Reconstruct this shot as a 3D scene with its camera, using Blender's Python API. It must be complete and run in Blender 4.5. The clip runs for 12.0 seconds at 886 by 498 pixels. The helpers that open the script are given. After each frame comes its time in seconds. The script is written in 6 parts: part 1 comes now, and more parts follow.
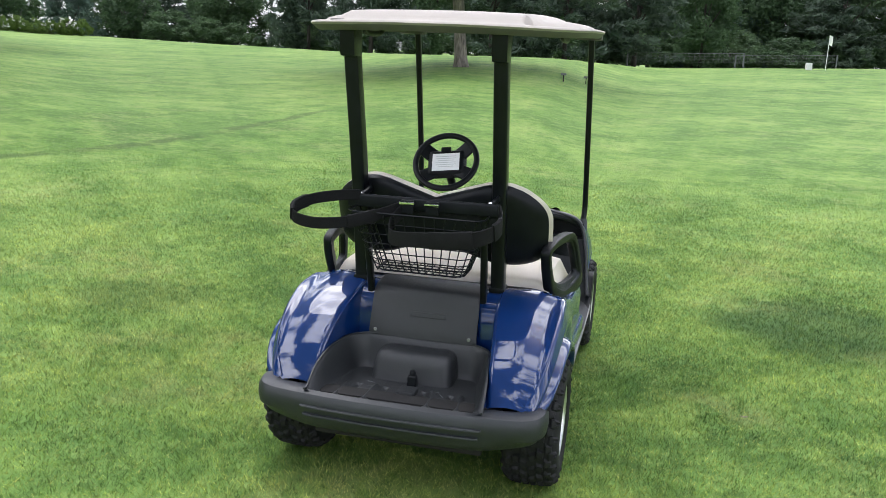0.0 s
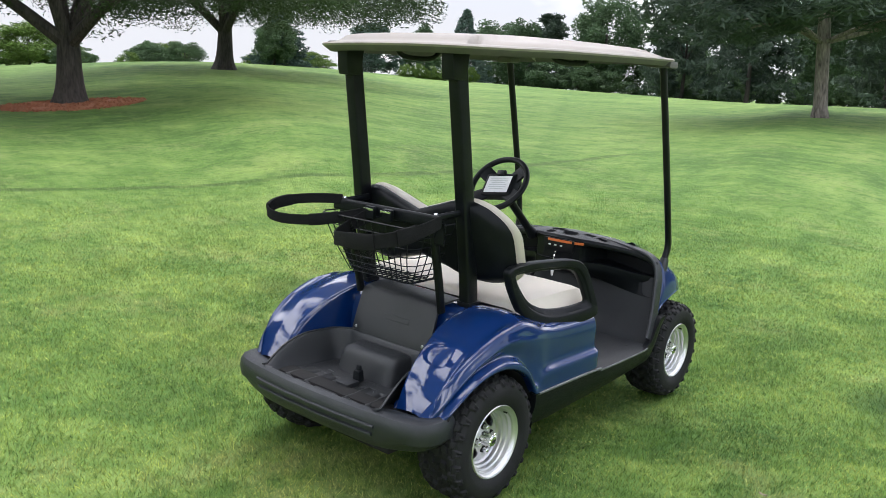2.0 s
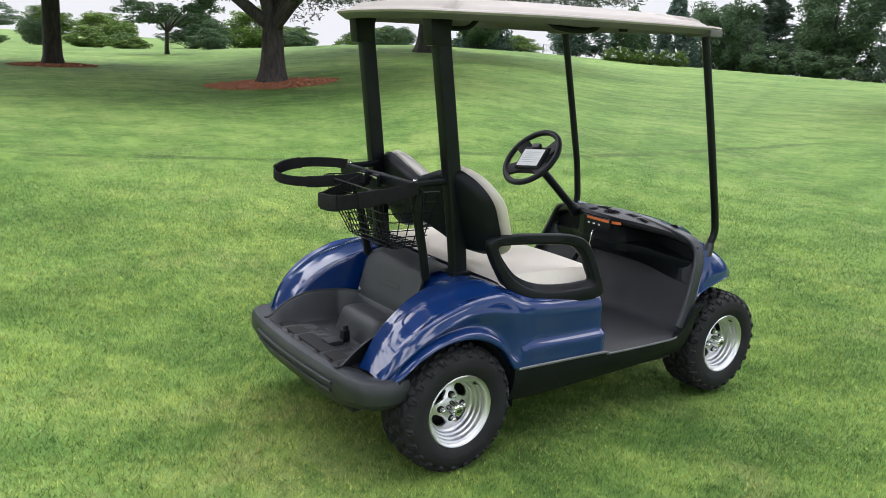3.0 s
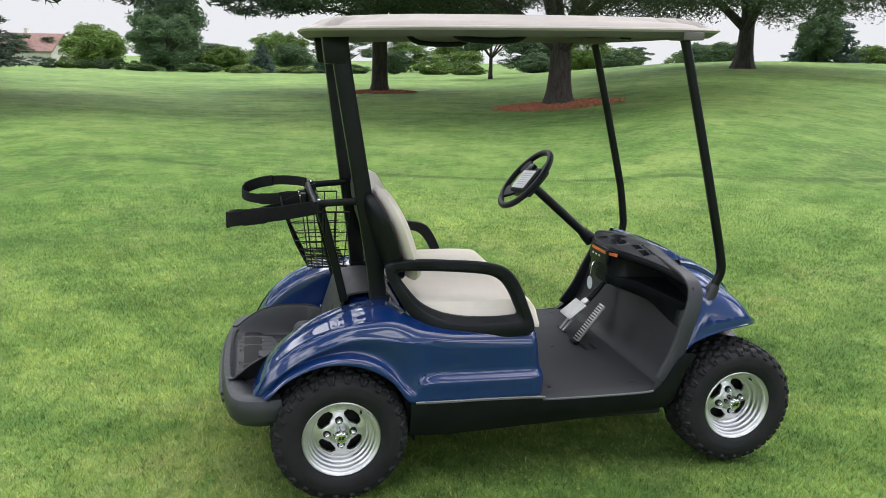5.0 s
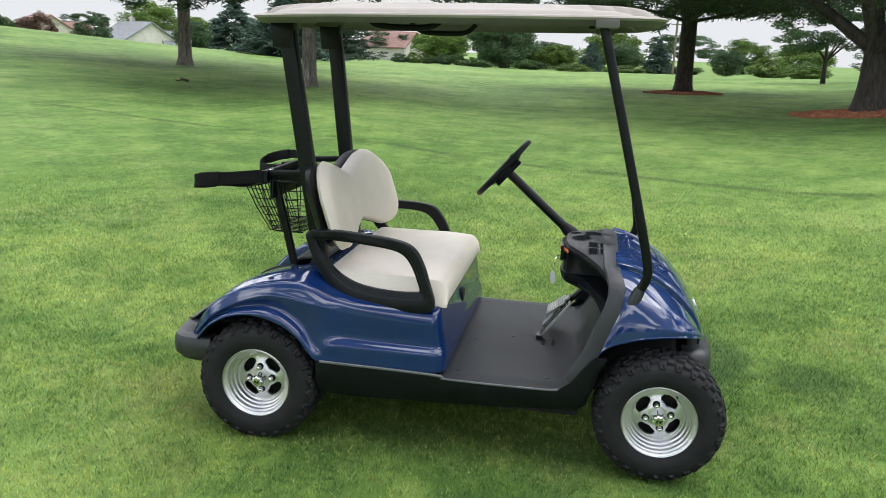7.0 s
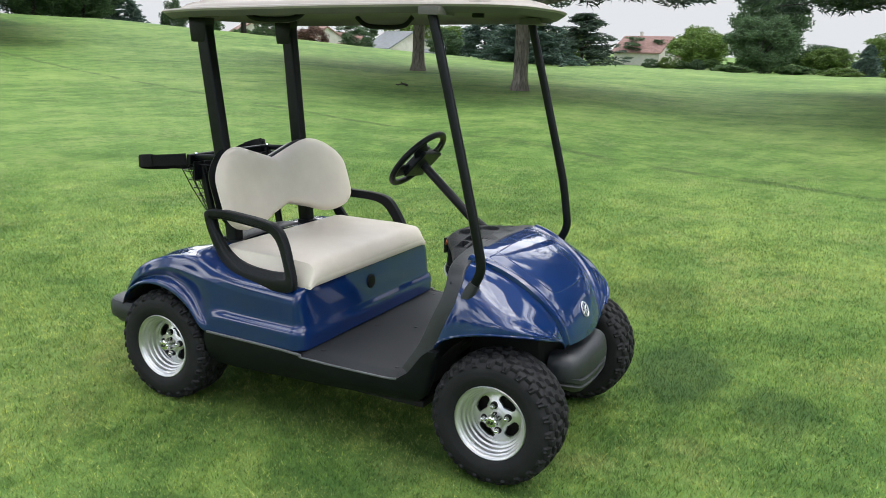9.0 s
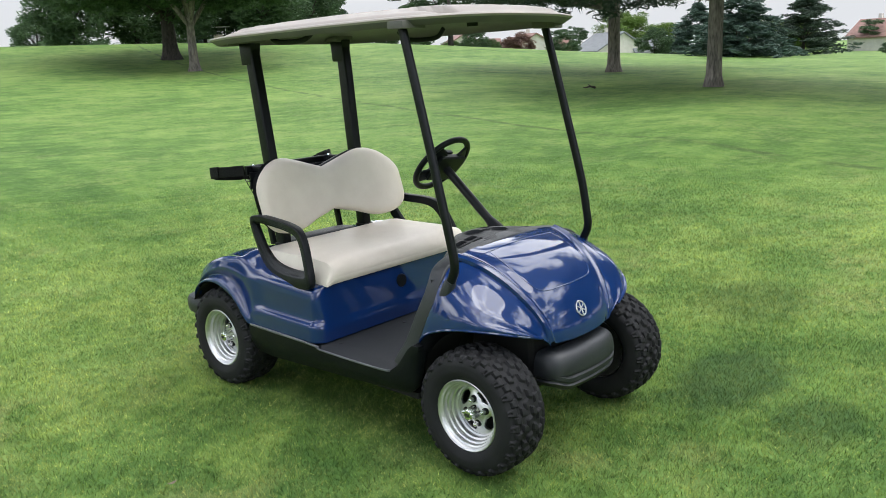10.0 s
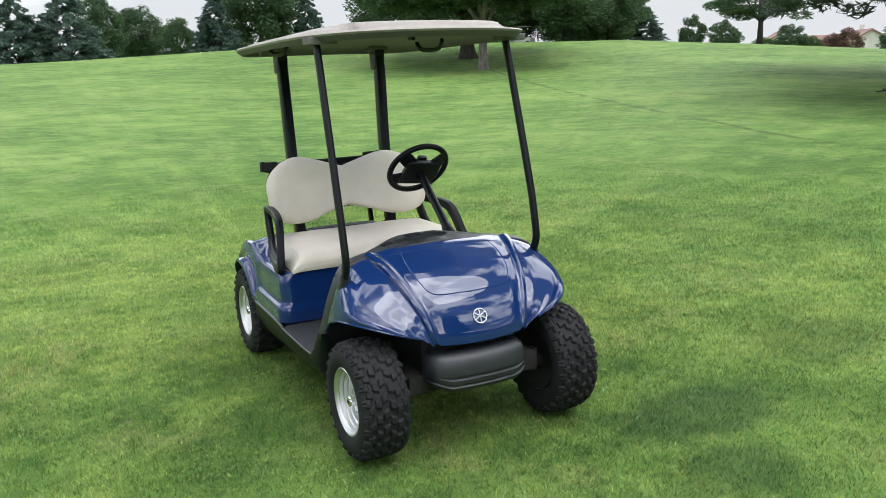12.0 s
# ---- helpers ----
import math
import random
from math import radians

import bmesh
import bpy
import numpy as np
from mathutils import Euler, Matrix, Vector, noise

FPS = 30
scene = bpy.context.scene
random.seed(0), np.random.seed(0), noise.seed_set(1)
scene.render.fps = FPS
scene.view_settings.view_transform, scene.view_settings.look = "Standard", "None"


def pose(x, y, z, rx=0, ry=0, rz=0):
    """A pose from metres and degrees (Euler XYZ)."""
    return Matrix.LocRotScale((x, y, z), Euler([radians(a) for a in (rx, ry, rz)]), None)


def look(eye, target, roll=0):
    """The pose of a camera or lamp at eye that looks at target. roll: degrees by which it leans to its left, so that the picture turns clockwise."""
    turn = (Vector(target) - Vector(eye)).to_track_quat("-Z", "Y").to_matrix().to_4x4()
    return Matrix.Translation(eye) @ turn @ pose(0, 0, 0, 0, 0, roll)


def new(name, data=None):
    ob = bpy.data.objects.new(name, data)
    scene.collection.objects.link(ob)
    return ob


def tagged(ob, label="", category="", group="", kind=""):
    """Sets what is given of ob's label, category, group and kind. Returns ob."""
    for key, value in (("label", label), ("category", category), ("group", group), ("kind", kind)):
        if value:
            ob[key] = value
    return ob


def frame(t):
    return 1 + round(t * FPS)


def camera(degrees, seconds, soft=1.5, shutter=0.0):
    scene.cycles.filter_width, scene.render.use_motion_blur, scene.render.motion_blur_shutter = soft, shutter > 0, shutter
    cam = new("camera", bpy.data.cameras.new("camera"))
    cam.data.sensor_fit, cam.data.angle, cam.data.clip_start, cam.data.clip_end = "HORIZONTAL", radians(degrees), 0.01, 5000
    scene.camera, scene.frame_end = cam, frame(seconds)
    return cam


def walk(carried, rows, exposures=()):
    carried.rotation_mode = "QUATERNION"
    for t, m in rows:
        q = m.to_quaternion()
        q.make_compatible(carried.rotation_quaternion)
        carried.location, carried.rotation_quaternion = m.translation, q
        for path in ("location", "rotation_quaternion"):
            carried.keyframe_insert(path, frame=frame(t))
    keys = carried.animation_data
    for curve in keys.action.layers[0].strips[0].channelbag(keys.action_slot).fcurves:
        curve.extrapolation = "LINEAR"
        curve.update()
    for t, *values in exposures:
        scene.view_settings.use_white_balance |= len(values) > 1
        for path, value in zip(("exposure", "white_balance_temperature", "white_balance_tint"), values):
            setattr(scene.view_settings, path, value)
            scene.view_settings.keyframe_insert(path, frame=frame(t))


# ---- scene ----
cam = camera(56.2, 12.0, soft=0.8)
PATH = [
    (0, (0.836, -3.059, 1.619), (0.371, -1.17, 1.158), 2.3),
    (0.5, (1.225, -2.937, 1.581), (0.674, -1.063, 1.153), 3.1),
    (1, (1.62, -2.871, 1.609), (0.854, -1.07, 1.198), 0.1),
    (1.5, (2.011, -2.698, 1.617), (0.957, -1.071, 1.125), 0.1),
    (2, (2.325, -2.471, 1.578), (1.072, -0.962, 1.186), 3.2),
    (2.5, (2.669, -2.186, 1.552), (1.248, -0.836, 1.152), 2.1),
    (2.7, (2.784, -2.052, 1.553), (1.301, -0.781, 1.126), 2.6),
    (4.3, (3.335, -0.803, 1.592), (1.512, -0.112, 1.142), 2.1),
    (4.5, (3.374, -0.65, 1.585), (1.54, 0.007, 1.134), 0.8),
    (5, (3.459, -0.276, 1.606), (1.556, 0.153, 1.167), 1.3),
    (5.5, (3.654, 0.119, 1.601), (1.716, 0.329, 1.151), 3.3),
    (6, (3.699, 0.468, 1.602), (1.758, 0.509, 1.122), 0.8),
    (6.5, (3.666, 0.849, 1.607), (1.727, 0.726, 1.132), 1.5),
    (7, (3.654, 1.296, 1.605), (1.736, 0.968, 1.141), 2.3),
    (7.5, (3.565, 1.695, 1.607), (1.665, 1.275, 1.144), -0.5),
    (7.7, (3.544, 1.834, 1.585), (1.636, 1.415, 1.157), 0.6),
    (9.3, (3.093, 3.04, 1.593), (1.431, 2.026, 1.136), -0.2),
    (9.5, (3.022, 3.221, 1.582), (1.405, 2.128, 1.148), -1.8),
    (10, (2.822, 3.614, 1.605), (1.385, 2.3, 1.15), -2.2),
    (10.5, (2.545, 3.933, 1.572), (1.211, 2.511, 1.127), 0.7),
    (11, (2.268, 4.271, 1.589), (1.085, 2.721, 1.142), -2.2),
    (11.5, (1.994, 4.579, 1.611), (1.008, 2.899, 1.158), -2.6),
    (12, (1.656, 4.759, 1.606), (0.781, 3.014, 1.173), -2.1),
]
walk(cam, [(t, look(eye, target, roll)) for t, eye, target, roll in PATH],
     exposures=[(0.0, -0.12, 6230, 14), (1.0, -0.17, 6230, 14), (2.5, -0.16, 6280, 14), (4.5, -0.20, 6380, 12.5), (5.5, -0.27, 6370, 12), (7.0, -0.27, 6340, 11), (9.5, -0.35, 6310, 10.5), (12.0, -0.34, 6280, 10)])

# ---------------------------------------------------------------- world and sun
SUN_AZ, SUN_EL = radians(-35), radians(62)
world = bpy.data.worlds.new("overcast_sky")
scene.world = world
world.use_nodes = True
wn, wl = world.node_tree.nodes, world.node_tree.links
wn.clear()


def wnode(kind, **values):
    n = wn.new(kind)
    for k, v in values.items():
        if k in n.inputs:
            n.inputs[k].default_value = v
    return n


sky = wnode("ShaderNodeTexSky")
sky.sky_type, sky.sun_disc = "NISHITA", False
sky.sun_elevation, sky.sun_rotation = SUN_EL, -SUN_AZ
sky.air_density, sky.dust_density, sky.ozone_density = 1.0, 2.5, 1.0
coords = wnode("ShaderNodeTexCoord")
stretch = wnode("ShaderNodeMapping")
stretch.inputs["Scale"].default_value = (1.0, 1.0, 2.6)
clouds = wnode("ShaderNodeTexNoise", Scale=2.3, Detail=7.0, Roughness=0.56)
cover = wnode("ShaderNodeValToRGB")
cover.color_ramp.elements[0].position, cover.color_ramp.elements[0].color = 0.485, (0, 0, 0, 1)
cover.color_ramp.elements[1].position, cover.color_ramp.elements[1].color = 0.535, (1, 1, 1, 1)
deck = wnode("ShaderNodeValToRGB")
deck.color_ramp.elements[0].position, deck.color_ramp.elements[0].color = 0.46, (6.5, 7.4, 8.6, 1)
deck.color_ramp.elements[1].position, deck.color_ramp.elements[1].color = 0.60, (36.0, 36.0, 36.0, 1)
blend = wn.new("ShaderNodeMix")
blend.data_type = "RGBA"
back = wnode("ShaderNodeBackground", Strength=0.144)
wout = wnode("ShaderNodeOutputWorld")
wl.new(coords.outputs["Generated"], stretch.inputs["Vector"])
wl.new(stretch.outputs["Vector"], clouds.inputs["Vector"])
wl.new(clouds.outputs["Fac"], cover.inputs["Fac"])
wl.new(clouds.outputs["Fac"], deck.inputs["Fac"])
height = wnode("ShaderNodeSeparateXYZ")
low = wnode("ShaderNodeMapRange")
low.inputs["From Min"].default_value, low.inputs["From Max"].default_value = 0.10, 0.30
low.inputs["To Min"].default_value, low.inputs["To Max"].default_value = 1.0, 0.0
most = wnode("ShaderNodeMath")
most.operation = "MAXIMUM"
wl.new(coords.outputs["Generated"], height.inputs["Vector"])
wl.new(height.outputs["Z"], low.inputs["Value"])
wl.new(low.outputs["Result"], most.inputs[0])
wl.new(cover.outputs["Color"], most.inputs[1])
wl.new(most.outputs[0], blend.inputs["Factor"])
wl.new(sky.outputs["Color"], blend.inputs["A"])
wl.new(deck.outputs["Color"], blend.inputs["B"])
haze = wn.new("ShaderNodeMix")
haze.data_type = "RGBA"
haze.inputs["B"].default_value = (6.9, 7.0, 7.1, 1)
near_rim = wnode("ShaderNodeMapRange")
near_rim.inputs["From Min"].default_value, near_rim.inputs["From Max"].default_value = 0.06, 0.22
near_rim.inputs["To Min"].default_value, near_rim.inputs["To Max"].default_value = 1.0, 0.0
wl.new(height.outputs["Z"], near_rim.inputs["Value"])
wl.new(near_rim.outputs["Result"], haze.inputs["Factor"])
wl.new(blend.outputs["Result"], haze.inputs["A"])
wl.new(haze.outputs["Result"], back.inputs["Color"])
wl.new(back.outputs["Background"], wout.inputs["Surface"])

sun_data = bpy.data.lights.new("sun", "SUN")
sun_data.energy, sun_data.angle, sun_data.color = 1.75, radians(36), (1.0, 0.97, 0.92)
sun = new("sun", sun_data)
sun.matrix_world = look((0, 0, 0), (math.sin(SUN_AZ) * -math.cos(SUN_EL), -math.cos(SUN_AZ) * math.cos(SUN_EL), -math.sin(SUN_EL)))


# ---------------------------------------------------------------- materials
def ramp(nodes, stops):
    r = nodes.new("ShaderNodeValToRGB")
    e = r.color_ramp.elements
    while len(e) < len(stops):
        e.new(0.5)
    for i, (p, c) in enumerate(stops):
        e[i].position, e[i].color = p, (*c, 1)
    return r


def surface(name, dark, light, scale=8.0, rough=0.5, rough_var=0.1, metal=0.0, coat=0.0, bump=0.0, bump_scale=200.0, fine=0.0,
            stretch_by=(1, 1, 1), spec=0.5, per_object=0.0, coat_rough=0.03, coat_ior=1.5, through_light=0.0):
    """A principled surface with coarse mottling between two colours, fine grain, uneven gloss and relief."""
    m = bpy.data.materials.new(name)
    m.use_nodes = True
    n, l = m.node_tree.nodes, m.node_tree.links
    p = n["Principled BSDF"]
    tc = n.new("ShaderNodeTexCoord")
    mp = n.new("ShaderNodeMapping")
    mp.inputs["Scale"].default_value = stretch_by
    l.new(tc.outputs["Object"], mp.inputs["Vector"])
    big = n.new("ShaderNodeTexNoise")
    big.inputs["Scale"].default_value, big.inputs["Detail"].default_value, big.inputs["Roughness"].default_value = scale, 5, 0.6
    l.new(mp.outputs["Vector"], big.inputs["Vector"])
    small = n.new("ShaderNodeTexNoise")
    small.inputs["Scale"].default_value, small.inputs["Detail"].default_value = bump_scale, 3
    l.new(mp.outputs["Vector"], small.inputs["Vector"])
    value = big.outputs["Fac"]
    if fine:
        mix = n.new("ShaderNodeMix")
        mix.inputs["Factor"].default_value = fine
        l.new(big.outputs["Fac"], mix.inputs["A"])
        l.new(small.outputs["Fac"], mix.inputs["B"])
        value = mix.outputs["Result"]
    if per_object:
        info = n.new("ShaderNodeObjectInfo")
        shift = n.new("ShaderNodeMath")
        shift.operation = "MULTIPLY_ADD"
        shift.inputs[1].default_value, shift.inputs[2].default_value = per_object, -per_object / 2
        l.new(info.outputs["Random"], shift.inputs[0])
        add = n.new("ShaderNodeMath")
        l.new(value, add.inputs[0])
        l.new(shift.outputs[0], add.inputs[1])
        value = add.outputs[0]
    r = ramp(n, [(0.3, dark), (0.7, light)])
    l.new(value, r.inputs["Fac"])
    l.new(r.outputs["Color"], p.inputs["Base Color"])
    rr = n.new("ShaderNodeMapRange")
    rr.inputs["To Min"].default_value, rr.inputs["To Max"].default_value = max(0.02, rough - rough_var), min(1, rough + rough_var)
    l.new(big.outputs["Fac"], rr.inputs["Value"])
    l.new(rr.outputs["Result"], p.inputs["Roughness"])
    p.inputs["Metallic"].default_value = metal
    p.inputs["Specular IOR Level"].default_value = spec
    p.inputs["Coat Weight"].default_value = coat
    p.inputs["Coat Roughness"].default_value = coat_rough
    p.inputs["Coat IOR"].default_value = coat_ior
    if bump:
        b = n.new("ShaderNodeBump")
        b.inputs["Strength"].default_value, b.inputs["Distance"].default_value = bump, 0.002
        l.new(small.outputs["Fac"], b.inputs["Height"])
        l.new(b.outputs["Normal"], p.inputs["Normal"])
    if through_light:
        t = n.new("ShaderNodeBsdfTranslucent")
        l.new(r.outputs["Color"], t.inputs["Color"])
        ms = n.new("ShaderNodeMixShader")
        ms.inputs["Fac"].default_value = through_light
        l.new(p.outputs["BSDF"], ms.inputs[1])
        l.new(t.outputs["BSDF"], ms.inputs[2])
        l.new(ms.outputs["Shader"], n["Material Output"].inputs["Surface"])
    return m


PAINT = surface("blue_gloss_paint", (0.0018, 0.0185, 0.095), (0.0025, 0.0250, 0.122), scale=3, rough=0.45, rough_var=0.05, metal=0.0, coat=1.0, bump_scale=1500, fine=0.15, spec=0.07, coat_rough=0.015, coat_ior=1.68)
BLACK = surface("black_plastic", (0.0036, 0.0046, 0.0058), (0.0080, 0.0096, 0.0115), scale=10, rough=0.42, bump=0.25, bump_scale=700, spec=0.2)
GREY_PLASTIC = surface("dark_grey_plastic", (0.0105, 0.0125, 0.0150), (0.0235, 0.0270, 0.0315), scale=9, rough=0.45, bump=0.4, bump_scale=500, fine=0.3, spec=0.6)
TRAY = surface("moulded_black_tray", (0.0092, 0.0108, 0.0122), (0.0205, 0.0232, 0.0255), scale=9, rough=0.50, bump=0.5, bump_scale=400, fine=0.35, spec=0.6)
DASH = surface("black_moulded_dash", (0.0046, 0.0058, 0.0070), (0.0100, 0.0122, 0.0145), scale=9, rough=0.40, bump=0.35, bump_scale=500, fine=0.25, spec=0.2)
MAT_RUBBER = surface("floor_rubber", (0.0135, 0.0150, 0.0175), (0.0270, 0.0300, 0.0340), scale=7, rough=0.6, bump=0.4, bump_scale=300, fine=0.35, spec=0.4)
BLACK_STEEL = surface("black_coated_steel", (0.0028, 0.0036, 0.0046), (0.0064, 0.0078, 0.0096), scale=14, rough=0.32, bump=0.1, bump_scale=900, spec=0.25)
TYRE = surface("tyre_rubber", (0.008, 0.0082, 0.009), (0.022, 0.0225, 0.024), scale=12, rough=0.7, bump=0.35, bump_scale=260, fine=0.3, spec=0.25)
ALLOY = surface("machined_aluminium", (0.62, 0.62, 0.62), (0.76, 0.76, 0.75), scale=20, rough=0.40, metal=1.0, bump=0.08, bump_scale=600, fine=0.3)
CHROME = surface("chrome", (0.70, 0.70, 0.70), (0.85, 0.85, 0.85), scale=20, rough=0.1, rough_var=0.04, metal=1.0)
VINYL = surface("stone_beige_vinyl", (0.67, 0.605, 0.51), (0.78, 0.715, 0.62), scale=5, rough=0.48, bump=0.35, bump_scale=420, fine=0.2)
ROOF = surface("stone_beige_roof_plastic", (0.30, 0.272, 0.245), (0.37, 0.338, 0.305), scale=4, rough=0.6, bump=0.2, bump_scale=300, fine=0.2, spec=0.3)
# darker copy of the roof plastic, with the underside's shade put into its colour
ROOF_SHADED = surface("shaded_beige_roof_plastic", (0.095, 0.090, 0.082), (0.140, 0.134, 0.122), scale=6, rough=0.65, bump=0.3, bump_scale=250)
WEBBING = surface("black_webbing", (0.006, 0.006, 0.0065), (0.014, 0.014, 0.015), scale=30, rough=0.8, bump=0.8, bump_scale=600, fine=0.4, spec=0.15)
PAPER = surface("white_paper", (0.70, 0.71, 0.72), (0.80, 0.81, 0.82), scale=10, rough=0.7)
INK = surface("grey_ink", (0.48, 0.49, 0.50), (0.56, 0.57, 0.58), scale=20, rough=0.8)
ORANGE = surface("orange_decal", (0.60, 0.13, 0.02), (0.75, 0.20, 0.04), scale=20, rough=0.4)
RED_LABEL = surface("red_print", (0.45, 0.03, 0.02), (0.58, 0.05, 0.03), scale=20, rough=0.45)
EMBLEM = surface("silver_emblem", (0.60, 0.62, 0.64), (0.78, 0.80, 0.82), scale=30, rough=0.25, metal=0.6)
UNDER = surface("dull_black_underbody", (0.006, 0.006, 0.006), (0.015, 0.014, 0.013), scale=6, rough=0.85, bump=0.5, bump_scale=80)
STEEL_GREY = surface("bare_grey_metal", (0.42, 0.42, 0.41), (0.58, 0.58, 0.57), scale=15, rough=0.42, metal=0.8)
TRIM = surface("satin_grey_trim", (0.13, 0.135, 0.145), (0.19, 0.195, 0.205), scale=12, rough=0.38, metal=0.3)
BARK = surface("grey_brown_bark", (0.030, 0.026, 0.023), (0.350, 0.305, 0.270), scale=7, rough=0.9, bump=1.0, bump_scale=20, fine=0.5, stretch_by=(1, 1, 0.22))
BARK_DARK = surface("dark_wet_bark", (0.010, 0.009, 0.008), (0.098, 0.083, 0.073), scale=7, rough=0.9, bump=1.0, bump_scale=20, fine=0.5, stretch_by=(1, 1, 0.22))
MULCH = surface("red_cedar_mulch", (0.24, 0.090, 0.048), (0.56, 0.24, 0.125), scale=9, rough=0.95, bump=1.0, bump_scale=45, fine=0.5)
WHITE_PAINT = surface("white_outdoor_paint", (0.66, 0.66, 0.64), (0.80, 0.80, 0.78), scale=6, rough=0.55)
SIDING = surface("cream_siding", (0.55, 0.52, 0.47), (0.68, 0.65, 0.60), scale=1.5, rough=0.7)
ROOF_BROWN = surface("rose_brown_shingles", (0.20, 0.12, 0.10), (0.33, 0.20, 0.17), scale=2, rough=0.9)
ROOF_GREY = surface("grey_shingles", (0.16, 0.17, 0.18), (0.27, 0.28, 0.29), scale=2, rough=0.9)
GLASS_DARK = surface("dark_window_glass", (0.02, 0.025, 0.03), (0.04, 0.05, 0.06), scale=2, rough=0.08)
WOOD_POLE = surface("weathered_pole_wood", (0.16, 0.12, 0.09), (0.28, 0.22, 0.17), scale=6, rough=0.9)
NETTING = surface("grey_netting", (0.10, 0.105, 0.11), (0.17, 0.175, 0.18), scale=9, rough=0.9)


def leaves(name, dark, light, glow=0.25):
    return surface(name, dark, light, scale=1.3, rough=0.6, rough_var=0.1, bump_scale=9, fine=0.55, per_object=0.14, spec=0.25, through_light=glow)


LEAF_DARK = leaves("dark_green_leaves", (0.040, 0.076, 0.036), (0.118, 0.192, 0.088), glow=0.36)
LEAF_OAK = leaves("deep_green_oak_leaves", (0.020, 0.038, 0.014), (0.066, 0.108, 0.036), glow=0.22)
LEAF_MID = leaves("mid_green_leaves", (0.036, 0.076, 0.022), (0.118, 0.205, 0.062), glow=0.32)
LEAF_LIGHT = leaves("fresh_green_leaves", (0.060, 0.115, 0.020), (0.185, 0.285, 0.062))
NEEDLES = leaves("blue_green_needles", (0.044, 0.080, 0.062), (0.125, 0.192, 0.150), glow=0.3)
PINE = leaves("grey_green_pine_needles", (0.030, 0.052, 0.036), (0.095, 0.135, 0.092), glow=0.3)
LEAF_RED = leaves("copper_leaves", (0.12, 0.070, 0.055), (0.28, 0.18, 0.14))
BLOSSOM = leaves("white_blossom", (0.60, 0.60, 0.58), (0.80, 0.80, 0.78), glow=0.2)


def grass_material(name, blades, soft=False):
    """Lawn colours that follow the place on the ground: broad tone changes, dry yellowish spots, dark spots and an old
    drain line.
    """
    m = bpy.data.materials.new(name)
    m.use_nodes = True
    n, l = m.node_tree.nodes, m.node_tree.links
    p = n["Principled BSDF"]
    tc = n.new("ShaderNodeTexCoord")

    def noise_of(scale, detail=4.0, rough=0.6, squash=None):
        t = n.new("ShaderNodeTexNoise")
        t.inputs["Scale"].default_value, t.inputs["Detail"].default_value, t.inputs["Roughness"].default_value = scale, detail, rough
        if squash:
            mp = n.new("ShaderNodeMapping")
            mp.inputs["Scale"].default_value = squash
            l.new(tc.outputs["Object"], mp.inputs["Vector"])
            l.new(mp.outputs["Vector"], t.inputs["Vector"])
        else:
            l.new(tc.outputs["Object"], t.inputs["Vector"])
        return t.outputs["Fac"]

    def mixed(fac, a, b, kind="MIX"):
        x = n.new("ShaderNodeMix")
        x.data_type, x.blend_type = "RGBA", kind
        for socket, v in (("Factor", fac), ("A", a), ("B", b)):
            if isinstance(v, (tuple, float)):
                x.inputs[socket].default_value = (*v, 1) if isinstance(v, tuple) else v
            else:
                l.new(v, x.inputs[socket])
        return x.outputs["Result"]

    def stepped(v, lo, hi):
        r = n.new("ShaderNodeMapRange")
        r.interpolation_type = "SMOOTHSTEP"
        r.inputs["From Min"].default_value, r.inputs["From Max"].default_value = lo, hi
        l.new(v, r.inputs["Value"])
        return r.outputs["Result"]

    def maths(op, a, b):
        x = n.new("ShaderNodeMath")
        x.operation = op
        for i, v in enumerate((a, b)):
            if isinstance(v, (int, float)):
                x.inputs[i].default_value = v
            else:
                l.new(v, x.inputs[i])
        return x.outputs[0]

    near = 0.37 if blades and not soft else 0.16
    wide = noise_of(0.16, 5)
    patch = noise_of(1.1, 5, 0.65)
    tuft = noise_of(12.0, 5, 0.75)
    hair = noise_of(140.0, 2)
    base = ramp(n, [(0.41, (0.050, 0.108, 0.024)), (0.50, (0.166, 0.252, 0.060)), (0.59, (0.400, 0.452, 0.130))] if near > 0.3 else
                [(0.38, (0.056, 0.128, 0.028)), (0.50, (0.136, 0.240, 0.055)), (0.62, (0.250, 0.350, 0.098))])
    l.new(maths("ADD", maths("MULTIPLY", patch, 0.38), maths("ADD", maths("MULTIPLY", tuft, near), maths("MULTIPLY", wide, 0.62 - near))), base.inputs["Fac"])
    col = base.outputs["Color"]
    # dry spots
    dry = maths("MULTIPLY", stepped(noise_of(0.8, 3, 0.5), 0.50, 0.64), stepped(noise_of(6.0, 4, 0.7), 0.40, 0.60))
    col = mixed(maths("MULTIPLY", dry, 0.70 if blades and not soft else 0.26), col, (0.32, 0.32, 0.14))
    sep = n.new("ShaderNodeSeparateXYZ")
    l.new(tc.outputs["Object"], sep.inputs["Vector"])
    # old drain line across the slope
    slant = maths("ADD", maths("MULTIPLY", maths("MINIMUM", sep.outputs["Y"], 6.6), -0.37), maths("MULTIPLY", maths("MAXIMUM", maths("SUBTRACT", sep.outputs["Y"], 6.6), 0.0), -0.085))
    off = maths("ADD", maths("ADD", sep.outputs["X"], maths("ADD", slant, DRAIN_X)), maths("MULTIPLY", maths("SUBTRACT", noise_of(0.5, 4), 0.5), 0.55))
    line = maths("SUBTRACT", 1.0, stepped(maths("ABSOLUTE", off, 0), 0.04, 0.19))
    line = maths("MULTIPLY", line, stepped(noise_of(0.9, 3), 0.36, 0.50))
